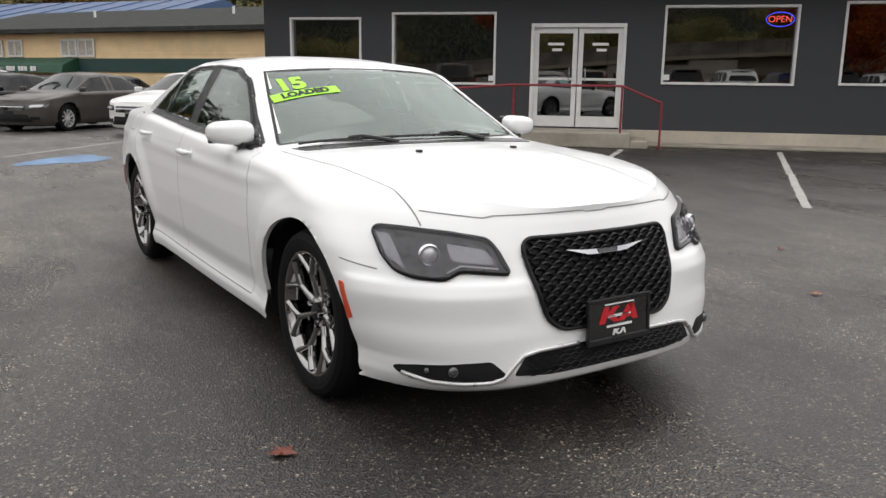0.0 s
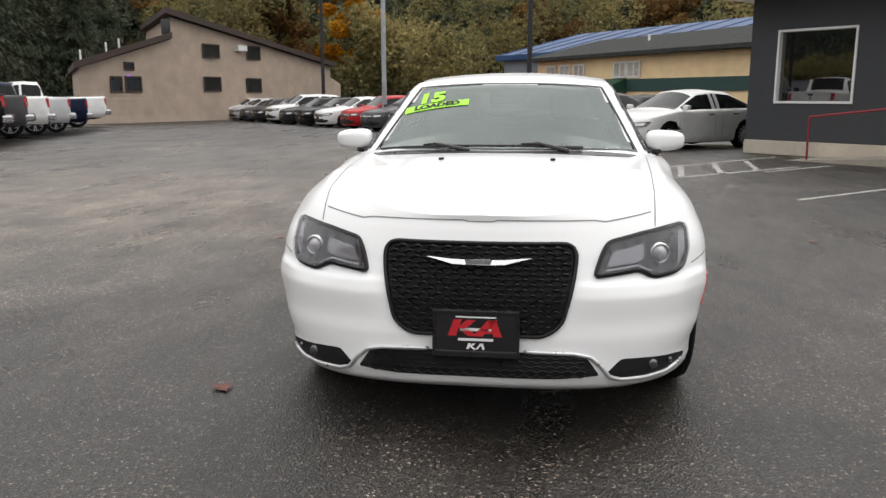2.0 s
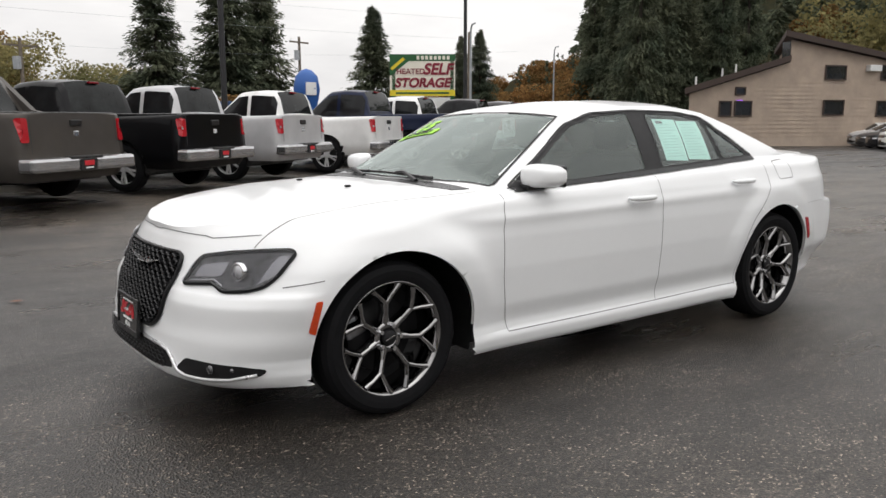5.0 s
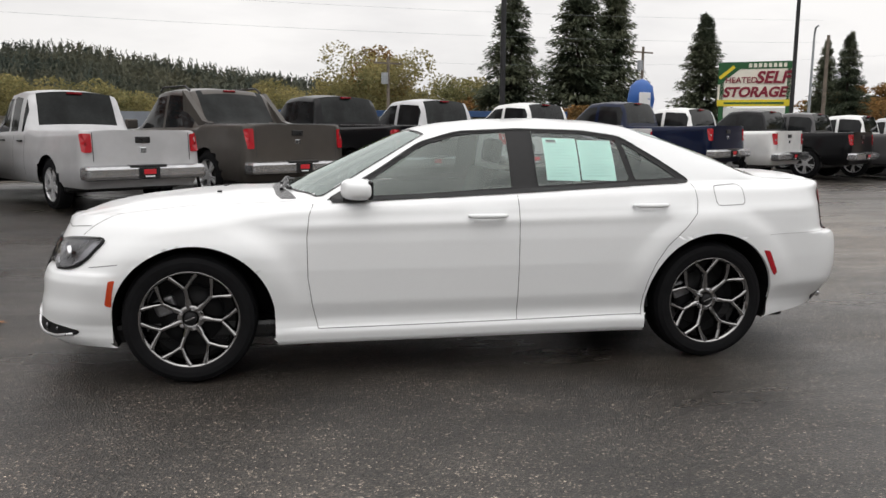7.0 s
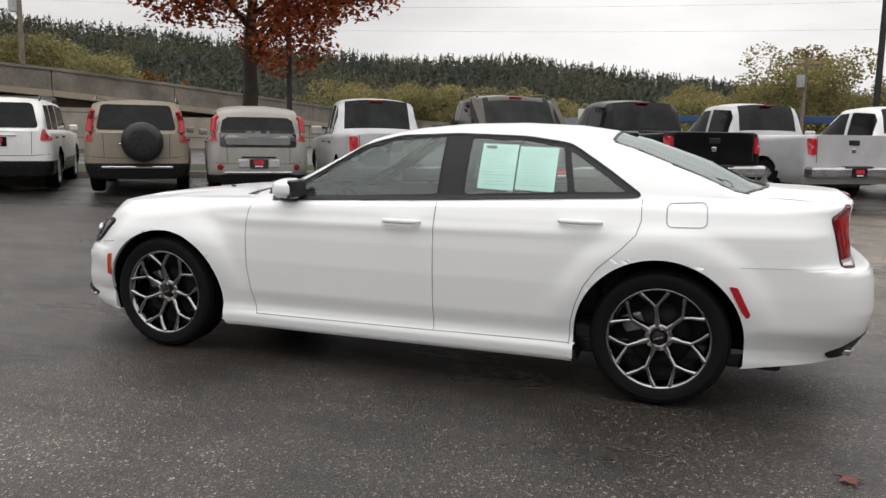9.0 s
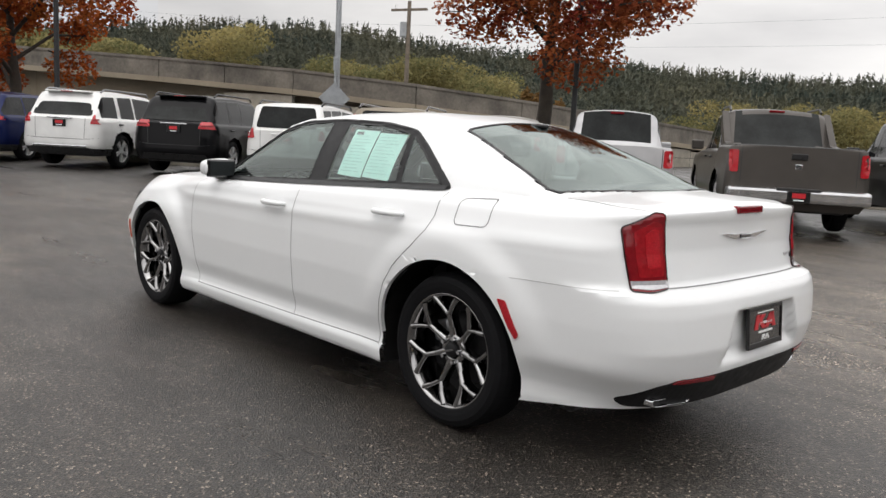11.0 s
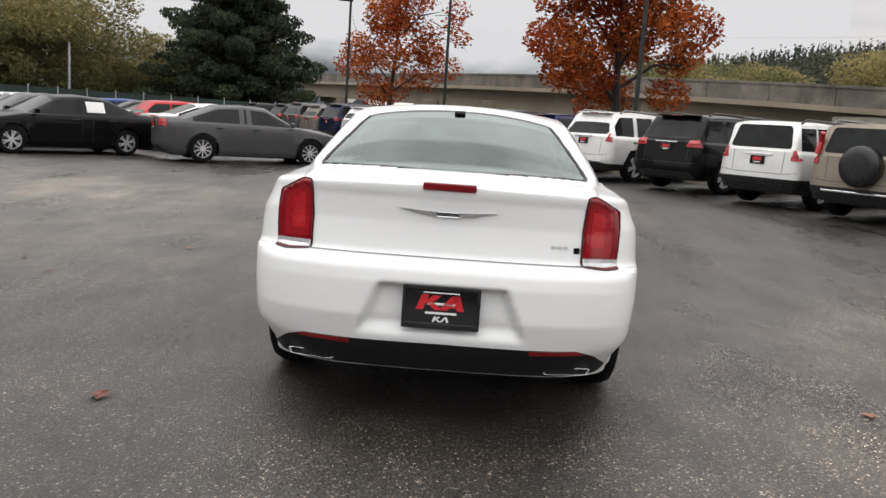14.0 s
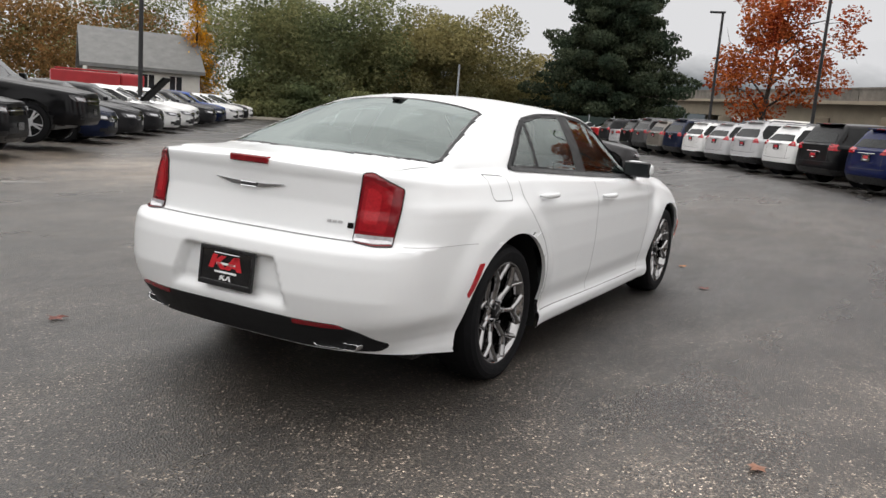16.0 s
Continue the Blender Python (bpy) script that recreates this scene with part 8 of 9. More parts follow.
for k, (az, d, h, w, mt) in enumerate(((-159.6, 84, 11.5, 3.4, LEAF_OCHRE), (-164.6, 84, 13.5, 3.2, LEAF_GOLD), (-178, 95, 12, 4.4, LEAF_OCHRE), (-186, 95, 12, 4.4, LEAF_OCHRE), (-153, 110, 14, 4.0, LEAF_OCHRE), (170, 100, 15, 4.5, LEAF_OCHRE))):
    c = at(az, d, 0, 4.7, 2.2)
    broadleaf("autumn_tree", "tree with orange and yellow autumn leaves", c.x, c.y, h, w, mt, 40 + k, 9000, 0.20, 0.22, 0.2, 1.0)

rk = np.random.default_rng(91)
for k in range(13):
    c = at(-138.6 - 0.85 * k + rk.normal() * 0.2, rk.uniform(74, 92), 0, 4.7, 2.2)
    conifer("fir_tree", "tall dark fir at the edge of the wood", c.x, c.y, rk.uniform(15, 21), rk.uniform(2.4, 3.6), 20 + k % 4, 0, 30000)
# woods and hills to the south and east
NEAR = [(-103, 115, 8.8), (-100, 118, 9.4), (-97, 112, 12.0), (-95, 108, 11.4), (-92, 120, 10.0), (-88, 130, 8.4), (-85, 135, 5.0), (-82, 120, 5.4), (-79, 118, 6.6), (-76, 110, 7.4), (-73, 112, 7.6), (-70, 115, 8.0), (-67, 118, 8.2), (-64, 120, 8.4)]
wood("far_alders", "olive and ochre deciduous trees along the valley", LEAF_OLIVE, [(a + o, d * (1 + 0.05 * o), -0.5, 1.15 * h * s, 7.5) for a, d, h in NEAR for o, s in ((0, 1), (1.3, 0.85), (-1.4, 0.9))], 9, 0.21, 3400)
wood("far_maples", "orange autumn trees along the valley", LEAF_OCHRE, [(-96, 110, -0.5, 14.0, 6), (-104.4, 100, -0.5, 6.2, 4.5), (-103.0, 104, -0.5, 7.0, 4.5), (-134, 95, 0, 6, 8), (-131, 98, 0, 5, 7), (-137.5, 90, 0, 6, 8), (-112.5, 84, -0.5, 5.2, 6.5), (-109.5, 86, -0.5, 4.6, 6.0), (-21.5, 96, 0, 8.6, 2.6), (-50.5, 80, 0, 7.0, 1.8), (-52, 80, 0, 6.0, 1.8)], 10, 0.24, 2400)
HILL_E = [(-100, 2.3), (-92, 3.25), (-87, 3.7), (-82.5, 4.35), (-79.5, 4.65), (-77, 5.1), (-73, 5.05), (-68, 4.9), (-63.5, 5.2), (-58, 5.6), (-52, 6.15), (-46, 6.4), (-42, 6.8), (-38, 7.3), (-35, 7.5), (-29, 7.1), (-22, 6.5), (-17, 5.8), (-11, 5.2)]
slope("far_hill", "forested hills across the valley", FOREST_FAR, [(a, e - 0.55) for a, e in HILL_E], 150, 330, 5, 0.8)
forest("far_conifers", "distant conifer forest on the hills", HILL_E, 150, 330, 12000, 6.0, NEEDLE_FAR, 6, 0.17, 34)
wood("hill_foot_trees", "yellowing deciduous trees at the foot of the hills", LEAF_OLIVE, [(a, d, z, h, 8.5) for a, d, z, h in zip(np.linspace(-47, -14, 26), 105 + 18 * np.sin(np.arange(26) * 1.7), 1.5 + 1.5 * np.sin(np.arange(26)), 8.6 + 1.8 * np.sin(np.arange(26) * 2.3))], 12, 0.22, 6000)
# the mountain's haze lies in its blue-grey colour
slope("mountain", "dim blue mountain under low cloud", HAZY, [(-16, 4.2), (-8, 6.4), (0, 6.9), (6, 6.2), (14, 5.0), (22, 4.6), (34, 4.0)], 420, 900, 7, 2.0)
def cloud_mat():
    """Soft grey cloud that thins out downwards in uneven wisps."""
    m, nt, b = nodes_of("low_cloud")
    nt.nodes.remove(b)
    pos = world_pos(nt)
    sep = nt.nodes.new("ShaderNodeSeparateXYZ")
    nt.links.new(pos, sep.inputs[0])
    rise = nt.nodes.new("ShaderNodeMapRange")
    rise.inputs["From Min"].default_value, rise.inputs["From Max"].default_value = 14.0, 62.0
    nt.links.new(sep.outputs["Z"], rise.inputs["Value"])
    add = nt.nodes.new("ShaderNodeMath")
    add.operation = "ADD"
    nt.links.new(rise.outputs["Result"], add.inputs[0])
    nt.links.new(noise_fac(nt, 0.012, 5, 0.6, pos, (1.0, 1.0, 2.2)), add.inputs[1])
    al = ramp_of(nt, add.outputs[0], [(0.55, (0, 0, 0)), (1.0, (0.97, 0.97, 0.97))])
    em, tr, mx = (nt.nodes.new("ShaderNode" + k) for k in ("Emission", "BsdfTransparent", "MixShader"))
    em.inputs["Color"].default_value, em.inputs["Strength"].default_value = (0.98, 0.98, 1.0, 1), 0.52
    for a, c in ((al, mx.inputs[0]), (tr.outputs[0], mx.inputs[1]), (em.outputs[0], mx.inputs[2]), (mx.outputs[0], nt.nodes["Material Output"].inputs[0])):
        nt.links.new(a, c)
    return m


cloud_v = [at(a, 405, z) for a in np.arange(-24, 50.1, 2.0) for z in (12, 40, 75, 110)]
cloud_f = [(4 * i + k, 4 * i + 4 + k, 4 * i + 5 + k, 4 * i + 1 + k) for i in range(len(cloud_v) // 4 - 1) for k in range(3)]
cloud = link_mesh("cloud_backdrop", cloud_v, cloud_f, cloud_mat())
cloud.visible_shadow = False
tagged(cloud, "low grey cloud drifting over the mountain", "cloud", kind="structure")
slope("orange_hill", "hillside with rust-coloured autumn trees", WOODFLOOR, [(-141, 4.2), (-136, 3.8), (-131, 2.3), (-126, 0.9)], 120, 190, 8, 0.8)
ra = np.random.default_rng(58)
wood("autumn_hill_trees", "rust and olive autumn trees on the hillside", LEAF_OCHRE, [(a, 124 + 66 * q, -1.5 + q ** 1.1 * (190 * math.tan(radians(float(np.interp(a, [-141, -136, -131, -126], [4.2, 3.8, 2.3, 0.9])))) + 1.8), ra.uniform(4.5, 7.5), ra.uniform(4.5, 7)) for a, q in zip(ra.uniform(-142, -126, 46), ra.uniform(0, 1, 46))], 59, 0.28, 1500)
forest("orange_hill_conifers", "conifers on the autumn hillside", [(-142, 5.4), (-137, 4.4), (-132, 2.6)], 130, 200, 80, 9, NEEDLE, 9, 0.18, 500)

# hedge, fence and house beyond the lot
HEDGE = [(24, 72, 6.0, 8), (26.5, 70, 8.0, 8), (29, 68, 11.0, 8.5), (31.5, 66, 11.5, 7.5), (34, 66, 8.8, 7), (36.2, 64, 8.6, 6.5), (38.5, 62, 11.5, 8), (41, 60, 12.0, 8), (43.2, 58, 11.0, 6.5)]
wood("hedge_trees", "tall dark green hedge of mixed trees", LEAF_GREEN, [(a, d, -0.2, h, w) for a, d, h, w in HEDGE if a > 34] + [(a, d - 2, -0.2, 3.4, 5) for a, d, h, w in HEDGE if a > 33], 14, 0.14, 15000)
wood("hedge_alders", "olive green alders behind the fence", LEAF_OLIVE, [(a, d, -0.2, h, w) for a, d, h, w in HEDGE if a <= 36], 15, 0.14, 15000)
c = at(33.5, 120, 0, -5, -2)
conifer("fir_tree", "dark fir behind the hedge", c.x, c.y, 13.5, 3.2, 21, 0, 30000)
fe = thing("lot_fence", "dark green mesh fence round the lot", "fence", kind="structure")
a, b = at(37, 60, 0, -5, -1), at(15, 58, 0, -5, -1)
quad_wall(fe, "mesh", a, b, 0.05, 2.0, 0.03, FENCE)
for k in range(14):
    p = a.lerp(b, k / 13)
    part("fence_post", tube([(p.x, p.y, 0), (p.x, p.y, 2.15)], 0.04, 8), POLEGAL, fe)
hk = quad_wall(None, "hedge_kerb", at(52, 56, 0, -5, -2), at(36, 60, 0, -5, -2), 0, 0.18, 0.3, CONCRETE)
tagged(hk, "concrete kerb before the hedge", "kerb", kind="structure")
mk = pole("marker_pole", "pale slim pole by the fence", 50.5, 28.5, 5.2, 0.10, POLEGAL)

ho = thing("white_house", "old white house with grey roof behind the lot", "house")
mh = pose(*at(53.7, 62, 0, -5.1, -2.5)[:2], 0, 0, 0, -34)
part("wall", prism([(0, 0), (8.2, 0), (8.2, 3.0), (4.1, 5.4), (0, 3.0)], 0, 7.6, mh @ Matrix(((0, 0, 1, 0), (1, 0, 0, 0), (0, 1, 0, 0), (0, 0, 0, 1)))), HOUSEW, ho)
part("roof", prism([(-0.5, 2.75), (4.1, 5.45), (8.7, 2.75), (8.7, 3.0), (4.1, 5.75), (-0.5, 3.0)], -0.5, 7.9, mh @ Matrix(((0, 0, 1, 0), (1, 0, 0, 0), (0, 1, 0, 0), (0, 0, 0, 1)))), HOUSER, ho, "grey shingle roof")
for x in (2.2, 3.5, 5.4):
    window_unit(ho, mh @ FLUSH, x, x + 1.0, 1.35, 2.6, 0.08, HOUSEW, PANE, 1)
me2 = mh @ Matrix.Translation((7.6, 0, 0)) @ Matrix.Rotation(math.pi / 2, 4, "Z")
for x in (1.5, 4.5):
    window_unit(ho, me2 @ FLUSH, x, x + 1.1, 1.0, 2.2, 0.08, HOUSEW, PANE, 1)
c = at(47.0, 66, 0, -5.1, -2.5)
gt = thing("golden_tree", "slim larch with bright golden needles", "tree", pose(c.x, c.y, 0))
part("trunk", tube([(0, 0, 0), (0, 0, 8.8)], [0.16, 0.02], 7), BARK, gt)
v, f = conifer_mesh(60, 9.4, 2.6, 9000)
raw_mesh("crown", v, f, LEAF_GOLD, gt)
wood("orchard_trees", "bare-looking brown trees by the house", LEAF_OCHRE, [(56.5, 78, 0, 9.5, 7), (59, 75, 0, 11, 8), (62, 75, 0, 12, 8), (51, 96, 0, 12, 9), (55, 100, 0, 13, 9)], 16, 0.15, 5000)
wood("orchard_greens", "dark green trees by the house", LEAF_GREEN, [(46, 100, 0, 14, 9), (48.5, 105, 0, 17, 9), (51, 108, 0, 19, 9), (53.5, 105, 0, 19, 9), (56, 104, 0, 19, 9), (58, 90, 0, 18, 9), (64, 80, 0, 17, 9)], 17, 0.17, 5000)
rt = thing("red_box_truck", "red service truck parked by the hedge row", "truck", pose(*at(53.2, 50, 0, -5.1, -2.5)[:2], 0, 0, 0, -33))
part("box_body", box(-2.3, 1.2, -1.0, 1.0, 0.9, 2.15, 0.05), REDMETAL, rt)
part("cab", box(1.2, 2.5, -0.95, 0.95, 0.6, 2.2, 0.15), REDMETAL, rt)
part("cab_window", box(2.0, 2.53, -0.8, 0.8, 1.45, 2.0, 0.05), VGLASS, rt)
part("ladder_rack", box(-2.1, 1.1, -0.8, 0.8, 2.2, 2.28, 0.02), REDMETAL, rt)
part("chassis", box(-2.2, 2.3, -0.8, 0.8, 0.45, 0.9, 0.03), BLACK, rt)
for xw in (-1.4, 1.8):
    for s in (1, -1):
        simple_wheel(0.45, rt, Matrix.Translation((xw, s * 0.98, 0.45)) @ (Matrix.Identity(4) if s > 0 else Matrix.Rotation(math.pi, 4, "Z")))

# small buildings seen under and beyond the road
sh = thing("shop_row", "low white shop building with red stripe", "building")
c = at(-11, 108, 0, -3, 1)
part("wall", box(0, 22, -10, 0, 0, 4.0, 0, pose(c.x, c.y, 0, 0, 0, 94)), HOUSEW, sh)
part("red_fascia", box(0, 22, -10, 0.1, 3.2, 4.3, 0.02, pose(c.x + 0.2, c.y, 0, 0, 0, 94)), REDSIGN, sh)
c = at(1.6, 112, 0, -3, 1)
bn = thing("white_bungalow", "low white-roofed building behind the road", "building")
part("wall", box(0, 17, -10, 0, 0, 3.6, 0, pose(c.x, c.y, 0, 0, 0, 100)), GREYWALL, bn)
part("roof", prism([(-10.6, 3.5), (0.6, 3.5), (-5, 5.8)], -0.5, 17.5, pose(c.x, c.y, 0, 0, 0, 100) @ Matrix(((0, 0, 1, 0), (1, 0, 0, 0), (0, 1, 0, 0), (0, 0, 0, 1)))), HOUSEW, bn)
mb = pose(c.x, c.y, 0, 0, 0, 100)
for x in (2, 5.5, 10, 13.5):
    window_unit(bn, mb @ Matrix.Rotation(math.pi, 4, "Z") @ FLUSH, -x - 1.3, -x, 1.2, 2.6, 0.1, HOUSEW, PANE, 1)
for x in (4, 12):
    part("porch_gable", prism([(x - 1.8, 3.0), (x + 1.8, 3.0), (x, 4.5)], 0, 1.2, mb @ Matrix(((1, 0, 0, 0), (0, 0, 1, 0), (0, 1, 0, 0), (0, 0, 0, 1)))), GREYWALL, bn)
gb = thing("dark_kiosk", "dark two-storey block beside the pine", "building")
c = at(13.9, 72, 0, -5, -1)
part("wall", box(-1.6, 1.6, -1.6, 1.6, 0, 3.6, 0.05, pose(c.x, c.y, 0, 0, 0, 15)), GREYWALL, gb)
part("window", box(-1.65, -1.58, -0.4, 0.4, 0.8, 3.2, 0.02, pose(c.x, c.y, 0, 0, 0, 15)), PANE, gb)
dl = thing("dealer_building", "low grey showroom across the road", "building")
c = at(-82.5, 92, 0, -1.7, 5)
part("wall", box(-9, 6, 0, 10, 0, 2.9, 0, pose(c.x, c.y, 0, 0, 0, 185)), GREYWALL, dl)
part("sign_block", box(-3.0, 1.5, -0.4, 0.2, 1.6, 3.9, 0.02, pose(c.x, c.y, 0, 0, 0, 185)), HOUSEW, dl)
part("sign_panel", box(-2.0, 1.2, 0.2, 0.26, 2.2, 3.2, 0.02, pose(c.x, c.y, 0, 0, 0, 185)), GREENT, dl)
cn = thing("blue_canopy", "long low blue canopy across the road", "canopy")
c = at(-100, 70, 0, 1, 5)
part("roof", box(-14, 12, -2, 2, 2.3, 2.8, 0.03, pose(c.x, c.y, 0, 0, 0, 168)), BLUEROOF, cn)
for x in (-12, -4, 4, 10):
    part("post", tube([pose(c.x, c.y, 0, 0, 0, 168) @ Vector((x, 0, z)) for z in (0, 2.3)], 0.1, 8), POLEGAL, cn)
ba = thing("advert_balloon", "large blue inflatable advertising balloon with white panel", "balloon")
c = at(-114.9, 66, 0, 1.0, 5.2)
bm = add_lathe(bmesh.new(), [(0.5, 0.2), (0.55, 1.4), (0.9, 2.8), (1.05, 3.7), (0.88, 4.7), (0.45, 5.15), (0.0, 5.3)], 28, "z")
bmesh.ops.transform(bm, matrix=Matrix.Translation((c.x, c.y, 0)), verts=bm.verts[:])
part("envelope", bm, BALLOON, ba, smooth=True)
part("white_panel", box(-0.5, 0.5, -0.05, 0.05, 3.2, 4.2, 0.02, pose(c.x + 0.15, c.y + 1.03, 0, 0, 0, 10)), WHITESIGN, ba)

# overhead cables
for k, (p, q) in enumerate(((at(-45, 52), at(-128, 60)), (at(-50, 54), at(-128, 62)), (at(-94, 68), at(-132, 70)), (at(-14, 60), at(-60, 50)))):
    zp = (7.6, 9.4, 7.4, 9.2)[k]
    cb = thing("overhead_cable", "thin black overhead power cable", "cable")
    part("cable_span", tube([(p.x + (q.x - p.x) * t, p.y + (q.y - p.y) * t, zp - 4 * 0.7 * t * (1 - t)) for t in np.linspace(0, 1, 17)], 0.007, 4), POLEGAL, cb)

# painted lines
def line(p, q, w, mt=None, name="painted_line", label="worn white parking line on the asphalt"):
    p, q = Vector(p), Vector(q)
    d = q - p
    n = max(2, int(d.length / 0.25))
    nn = Vector((-d.y, d.x)).normalized() * w / 2
    r = np.random.default_rng(int(abs(p.x * 97 + p.y * 13) * 10) % 9999)
    v, f = [], []
    for k in range(n + 1):
        c = p.lerp(q, k / n)
        a, b = nn * (1 + 0.12 * r.normal()), nn * (1 + 0.12 * r.normal())
        v += [(c.x + a.x, c.y + a.y, 0.004), (c.x - b.x, c.y - b.y, 0.004)]
    f = [(2 * k, 2 * k + 1, 2 * k + 3, 2 * k + 2) for k in range(n)]
    return tagged(link_mesh(name, v, f, mt or LINEWHITE, smooth=False), label, "road marking", "painted parking lines", "structure")


for p, q, w in (((-5.11, 11.76), (-0.55, 5.77), 0.10), ((-6.93, 9.35), (-4.3, 6.1), 0.10), ((-8.55, 7.21), (-5.15, 3.32), 0.09), ((-10.28, 5.36), (-8.88, 3.83), 0.09), ((-6.5, 0.83), (-10.0, 4.72), 0.10), ((-8.35, 1.06), (-12.3, 4.9), 0.10), ((-6.6, 0.85), (-8.4, 1.1), 0.09), ((-7.06, 1.62), (-9.0, 1.9), 0.10), ((-7.65, 2.3), (-9.8, 2.6), 0.10), ((-8.45, 3.07), (-10.6, 3.32), 0.10), ((-9.2, 3.8), (-11.3, 4.07), 0.10), ((-10.1, -1.2), (-12.76, 1.25), 0.09), ((0.9, 7.84), (1.62, 7.52), 0.09), ((3.34, 9.34), (3.68, 8.96), 0.08), ((-3.4, 14.0), (0.9, 8.2), 0.10)):
    line(p, q, w)
bl = []
for k in range(14):
    a = 2 * math.pi * k / 14
    r = 1 + 0.2 * math.sin(3 * a) + 0.1 * math.cos(5 * a)
    bl.append((-9.25 + 0.95 * r * math.cos(a) * 0.55 - 0.4 * r * math.sin(a), -0.35 + 0.7 * r * math.sin(a) + 0.1 * math.cos(a), 0.004))
tagged(link_mesh("blue_marking", bl, [tuple(range(14))], LINEBLUE, smooth=False), "faded blue accessible-parking paint on the asphalt", "road marking", kind="structure")

# fallen leaves on the asphalt
LEAFS = [surf("leaf_orange", (0.40, 0.15, 0.03), 0.6, 0, 0.2, 40), surf("leaf_brown", (0.16, 0.045, 0.03), 0.6, 0, 0.3, 40), surf("leaf_tan", (0.22, 0.10, 0.06), 0.6, 0, 0.2, 40)]


def fallen(x, y, size, mt, seed):
    r = np.random.default_rng(seed)
    bm = bmesh.new()
    pts = []
    for k in range(15):
        a = 2 * math.pi * k / 15
        q = size * (0.55 + 0.45 * (k % 3 == 0) + 0.12 * r.normal()) * (1 if k else 1.2)
        pts.append(bm.verts.new((q * math.cos(a), q * math.sin(a), 0.006 + 0.10 * size * abs(r.normal()))))
    c = bm.verts.new((0, 0, 0.008))
    for k in range(15):
        bm.faces.new((c, pts[k], pts[(k + 1) % 15]))
    bmesh.ops.transform(bm, matrix=pose(x, y, 0.004 + fall(x, y), 0, 0, r.uniform(0, 360)), verts=bm.verts[:])
    return tagged(part("fallen_leaf", bm, mt), "curled autumn leaf lying on wet asphalt", "leaf", "fallen leaves")


for k, (x, y, s, c) in enumerate(((3.01, -0.75, 0.055, 0), (1.99, -1.19, 0.060, 1), (1.65, 2.53, 0.045, 2), (0.66, 3.58, 0.035, 1), (-2.33, 1.53, 0.062, 1), (4.59, 2.1, 0.06, 2), (2.52, -2.60, 0.045, 2), (7.33, -2.39, 0.06, 2), (0.20, 3.12, 0.04, 1), (-6.29, 5.31, 0.09, 0), (-2.15, 2.60, 0.055, 2), (-1.78, -2.20, 0.05, 2), (-2.69, -9.25, 0.12, 2), (-3.57, -8.94, 0.10, 1), (-7.4, 6.6, 0.06, 2), (-5.3, 8.9, 0.06, 2), (-4.2, 9.6, 0.05, 2), (6.2, -3.9, 0.05, 1), (8.6, -1.2, 0.05, 2), (9.6, -0.4, 0.05, 2))):
    fallen(x, y, s, LEAFS[c], k)
rl = np.random.default_rng(31)
for k in range(60):
    a, d = rl.uniform(0, 2 * math.pi), rl.uniform(6, 17)
    fallen(d * math.cos(a), d * math.sin(a), rl.uniform(0.02, 0.04), LEAFS[1 + k % 2], 200 + k)

# ---- rows of parked vehicles ----
HEAD = -55.7
UX, UY = math.cos(radians(HEAD + 90)), math.sin(radians(HEAD + 90))
HX, HY = math.cos(radians(HEAD)), math.sin(radians(HEAD))


def in_row(kind, s, depth, colour, note, extra=None, turn=0.0, lift=0.0):
    """A place in the long row: s metres along it from the small silver pickup, its tail depth metres further in."""
    l = KINDS[kind]["L"] / 2
    x, y = 2.97 + s * UX + depth * HX, -6.88 + s * UY + depth * HY
    a = radians(HEAD + turn)
    return park(kind, x + l * math.cos(a), y + l * math.sin(a), HEAD + turn, colour, note, "long row of parked vehicles", extra, lift)


TRUCK = dict(bumper=BUMPER, rim=ALLOY, tail=(0.92, 1.20), tail_in=0.80, tail_taper=0.0, rev=CLEARL)
LIFT = dict(TRUCK, rim=ALLOY)
in_row("small_pickup", 0.0, 0.0, "silver", "with chrome rear bumper", dict(bumper=BUMPER, rim=ALLOY, tail=(0.86, 1.12), tail_in=0.80, tail_taper=0.0, rev=REDLENS, single_cab=1))
in_row("sport_pickup", -2.6, -0.1, "brown", "with dark sail panels", dict(bumper=BUMPER, rim=ALLOY, tail=(0.88, 1.20), tail_in=0.82, tail_taper=0.0, rev=REDLENS, bed_cover=1, sail=1, rails=BLACK))
in_row("pickup", -5.3, -0.5, "black", "with chrome tailgate handle", dict(TRUCK, bed_cover=1))
in_row("pickup", -8.0, -0.7, "silver", "with crew cab", TRUCK)
in_row("pickup", -11.0, -1.3, "white", "with big chrome wheels", LIFT)
in_row("pickup", -13.5, -2.4, "navy", "with big chrome wheels", LIFT, lift=0.10)
in_row("pickup", -16.0, -2.9, "white", "with chrome rear bumper", TRUCK)
in_row("pickup", -18.5, -3.9, "black", "with chrome rear bumper", TRUCK)
in_row("pickup", -20.9, -4.4, "grey", "with crew cab", TRUCK)
in_row("pickup", -23.5, -5.0, "white", "with chrome wheels", LIFT)
in_row("pickup", -26.2, -5.7, "silver", "with crew cab", LIFT)
in_row("pickup", -28.9, -6.4, "navy", "with short bed", TRUCK)
in_row("pickup", -32.2, -7.3, "white", "with big wheels", LIFT, lift=0.12)
in_row("pickup", -36.5, -7.4, "black", "beside the brown building", TRUCK)
in_row("soul", 2.15, 2.2, "beige", "with grey hatch panel", dict(tall=1, tail=(0.96, 1.14), tail_in=0.78, dark_hatch=GREYPANEL, bright_bumper=1, clad=1, clad_h=0.14, reflectors=1, plate_z=0.56, garnish=BLACK, rim=ALLOY), 1.5)
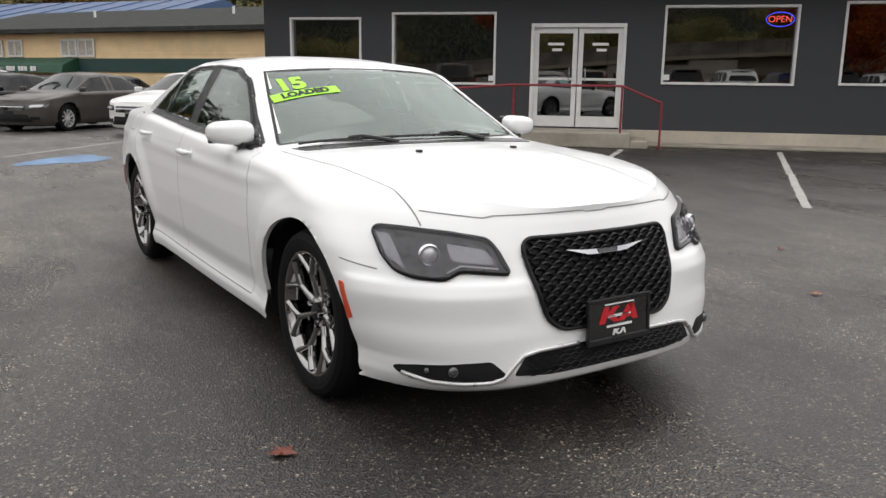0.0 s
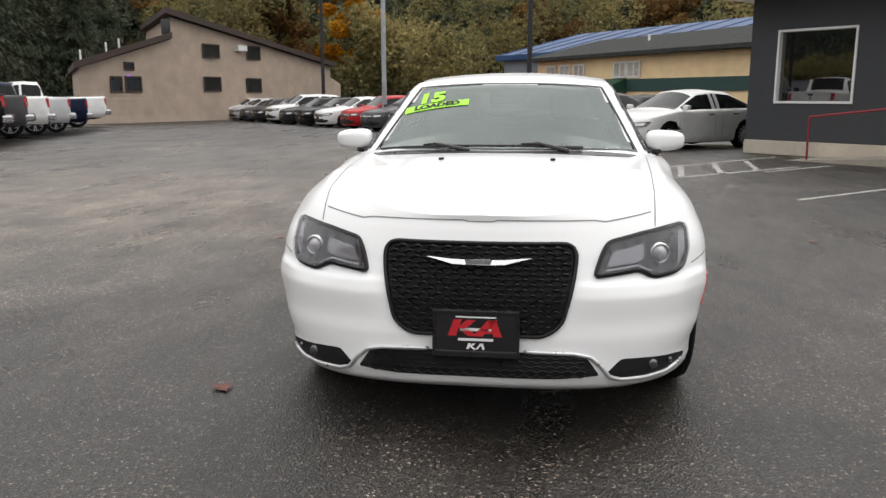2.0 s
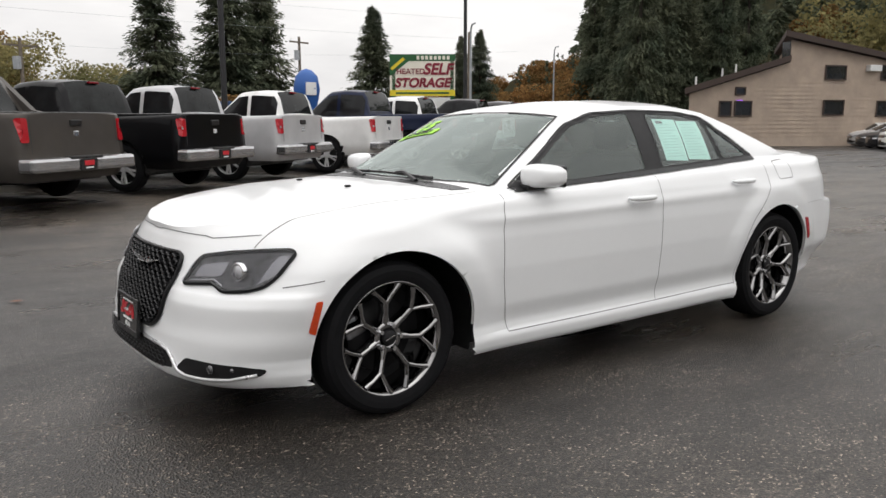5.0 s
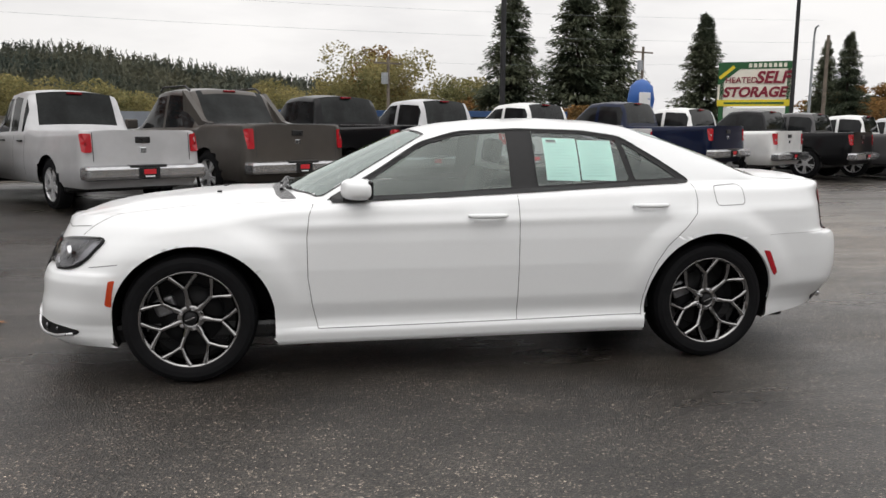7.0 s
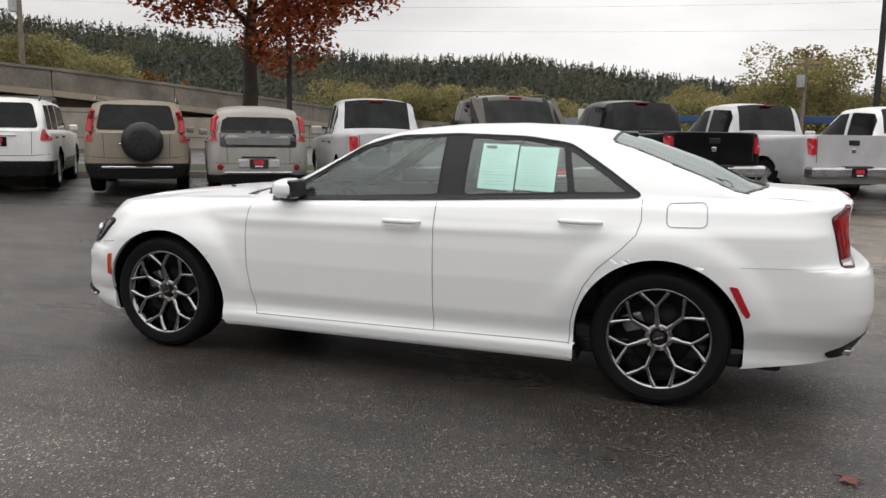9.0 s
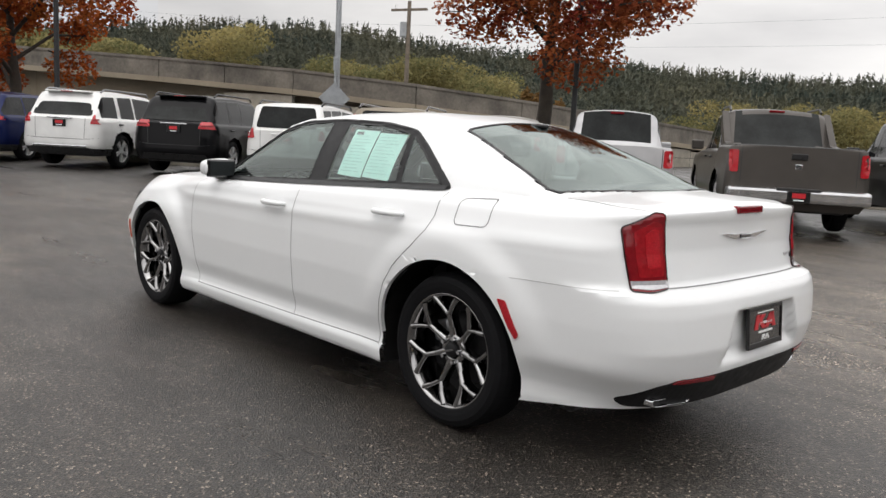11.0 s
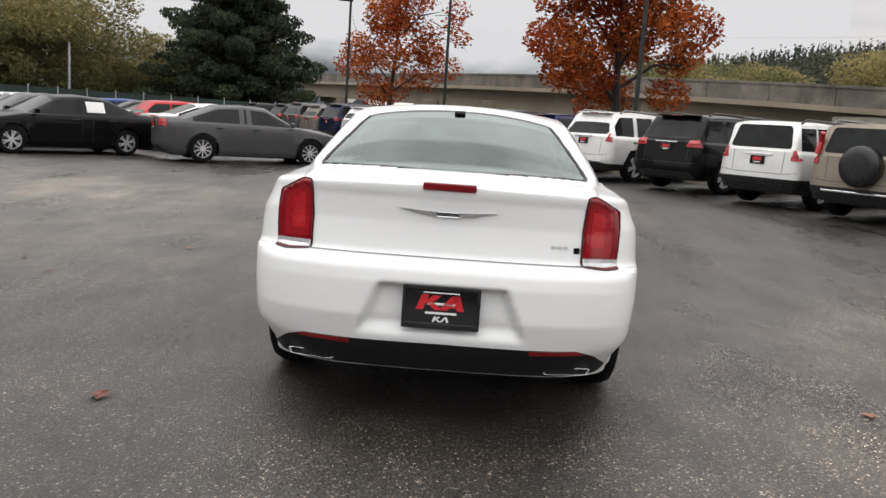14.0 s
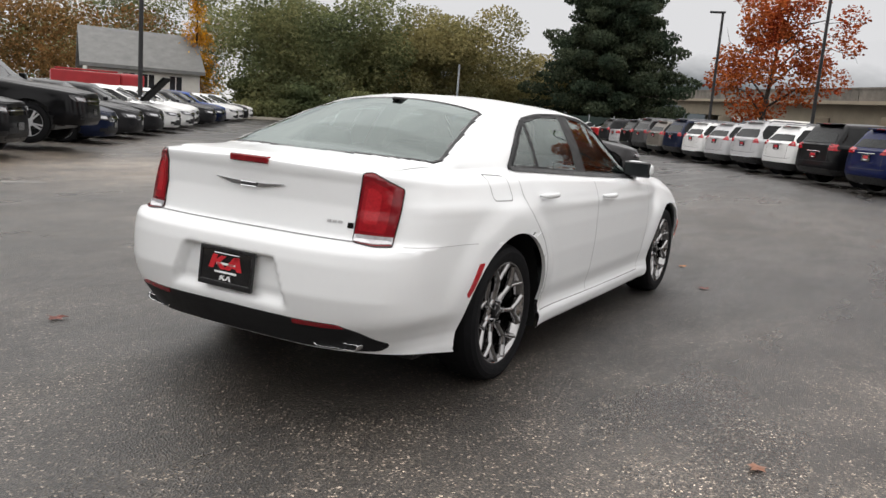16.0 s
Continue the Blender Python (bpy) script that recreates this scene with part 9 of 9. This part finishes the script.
in_row("boxy_suv", 4.20, 2.35, "gold", "with spare wheel on the tailgate", dict(tall=1, tail=(0.92, 1.10), tail_in=0.80, spare=1, clad=1, clad_h=0.24, bright_bumper=1, plate_z=0.76, rails=LAMPGREY, rim=ALLOY), 2)
in_row("boxy_suv", 6.50, 2.85, "white", "with black lower bumper", dict(clad=1, clad_h=0.22, tail=(0.90, 1.10), tail_in=0.76, plate_z=0.88, rails=BLACK, garnish=WHITESIGN), 3)
in_row("suv", 9.25, 3.3, "black", "with wide red tail lights", dict(rim=ALLOY, tail=(1.00, 1.14), tail_in=0.56, rails=BLACK, spoiler=1, plate_z=0.98, spokes=6), 4)
in_row("suv", 12.1, 3.4, "white", "with silver roof rails", dict(clad=1, bright_bumper=1, rim=ALLOY, tail=(0.98, 1.18), tail_in=0.74, rails=STEEL, spoiler=1, plate_z=0.98), 4)
in_row("crossover", 14.95, 3.9, "blue", "with slanted red tail lights", dict(tail=(0.96, 1.10), tail_in=0.52, tail_lean=0.04, spoiler=1, clad=1, plate_z=0.86), 5)
in_row("suv", 17.6, 4.0, "black", "with clear tail lights", dict(rim=ALLOY, clad=1, tail=(0.96, 1.12), tail_in=0.62, spoiler=1, plate_z=0.80), 5)
FAR = [("crossover", "white"), ("suv", "silver"), ("crossover", "silver"), ("crossover", "white"), ("suv", "navy"), ("crossover", "tan"), ("suv", "grey"), ("crossover", "black"), ("sedan", "silver"), ("crossover", "dark"), ("sedan", "red"), ("sedan", "white"), ("hatch", "white")]
for n, (kd, col) in enumerate(FAR):
    ex = dict(tail=(0.98, 1.12), tail_in=0.66, spoiler=1, plate_z=0.92, rails=STEEL, clad=1, clad_h=0.2, bright_bumper=n % 2, rim=ALLOY) if kd != "sedan" else dict(tail=(0.82, 0.98), tail_in=0.5, trunk_line=1, plate_z=0.84)
    in_row(kd, 20.4 + 2.7 * n, 4.3 + 0.12 * n, col, "in the far part of the lot", ex, 5)

# the row of saloons facing the aisle beyond the office
SALOON = dict(tail=(0.84, 1.0), tail_in=0.5, trunk_line=1, plate_z=0.82, rim=ALLOY, spokes=10)
BX, BY = math.cos(radians(215.4)), math.sin(radians(215.4))
ROW_B = [("sedan", "white"), ("sedan", "brown"), ("sedan", "black"), ("hatch", "white"), ("coupe", "navy"), ("sedan", "grey"), ("hatch", "red"), ("sedan", "white"), ("coupe", "black"), ("sedan", "dark"), ("crossover", "white"), ("sedan", "dark"), ("sedan", "grey"), ("sedan", "silver"), ("sedan", "white")]
for n, (kd, col) in enumerate(ROW_B):
    park(kd, -23.7 + 2.93 * (n - 3) * BX if n else -15.9, -2.1 + 2.93 * (n - 3) * BY if n else 3.5, -49 + (n % 3 - 1), col, "facing the aisle", "saloons facing the aisle", SALOON)
for n, (kd, col) in enumerate([("sedan", "dark"), ("sedan", "black"), ("suv", "silver"), ("sedan", "grey"), ("suv", "red")]):
    park(kd, -27 + 3.4 * n * BX, 4.0 + 3.4 * n * BY, 131, col, "behind the saloons", "vehicles behind the saloons", SALOON if kd == "sedan" else dict(tail=(0.98, 1.12), tail_in=0.66, spoiler=1, plate_z=0.92, rails=STEEL))

# the double row in the middle of the lot
park("sedan", 14.1, 10.3, 140, "black", "with a white sheet in the window", "double row of cars", dict(SALOON, sheet=1, spokes=6))
park("sedan", 15.2, 5.8, -58.7, "grey", "with bright alloy wheels", "double row of cars", dict(SALOON, rim=ALLOY))
DX, DY = math.cos(radians(36)), math.sin(radians(36))
for n, (a, b) in enumerate([("grey", "white"), ("silver", "red"), ("white", "silver"), ("black", "dark"), ("white", "bright_blue"), ("silver", "red"), ("dark", "white")]):
    park("sedan", 14.3 + 2.7 * (n + 1) * DX, 10.7 + 2.7 * (n + 1) * DY, 138, a, "in the double row", "double row of cars", SALOON)
    park("hatch" if n % 3 == 1 else "sedan", 17.5 + 2.7 * (n + 1) * DX, 6.4 + 2.7 * (n + 1) * DY, -50, b, "in the double row", "double row of cars", SALOON)

# the row by the hedge
CX, CY = math.cos(radians(37.5)), math.sin(radians(37.5))
ROW_C = [("sedan", "navy"), ("sedan", "dark"), ("sedan", "dark"), ("sedan", "white"), ("sedan", "white"), ("hatch", "white"), ("sedan", "dark"), ("sedan", "navy"), ("hatch", "bright_blue"), ("sedan", "white"), ("sedan", "white"), ("coupe", "dark"), ("sedan", "white")]
for n, (kd, col) in enumerate(ROW_C):
    park(kd, 6.5 + 2.75 * n * CX, 16.1 + 2.75 * n * CY, -50, col, "facing the aisle by the hedge", "cars by the hedge", dict(SALOON, open_hood=1) if n == 3 else SALOON)
park("pickup", 4.0, 14.4, -50, "black", "facing the aisle by the hedge", "cars by the hedge", TRUCK, 0.15)
park("boxy_suv", 1.9, 12.4, -50, "black", "facing the aisle by the hedge", "cars by the hedge", dict(clad=1, tail=(0.90, 1.10), tail_in=0.76, plate_z=0.88, rails=BLACK, garnish=WHITESIGN))


# ---- build ----
edge = [(x, y, fall(x, y)) for x in (-900, -45, -13, 900) for y in (-900, (0.5635 * x - 13.5) / 0.8261, (0.5635 * x - 2.5) / 0.8261, 900)]
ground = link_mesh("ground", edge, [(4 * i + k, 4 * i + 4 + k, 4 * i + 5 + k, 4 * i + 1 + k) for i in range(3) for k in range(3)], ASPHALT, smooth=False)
tagged(ground, "wet dark grey asphalt of a car lot", "ground", kind="structure")
hero_saloon()
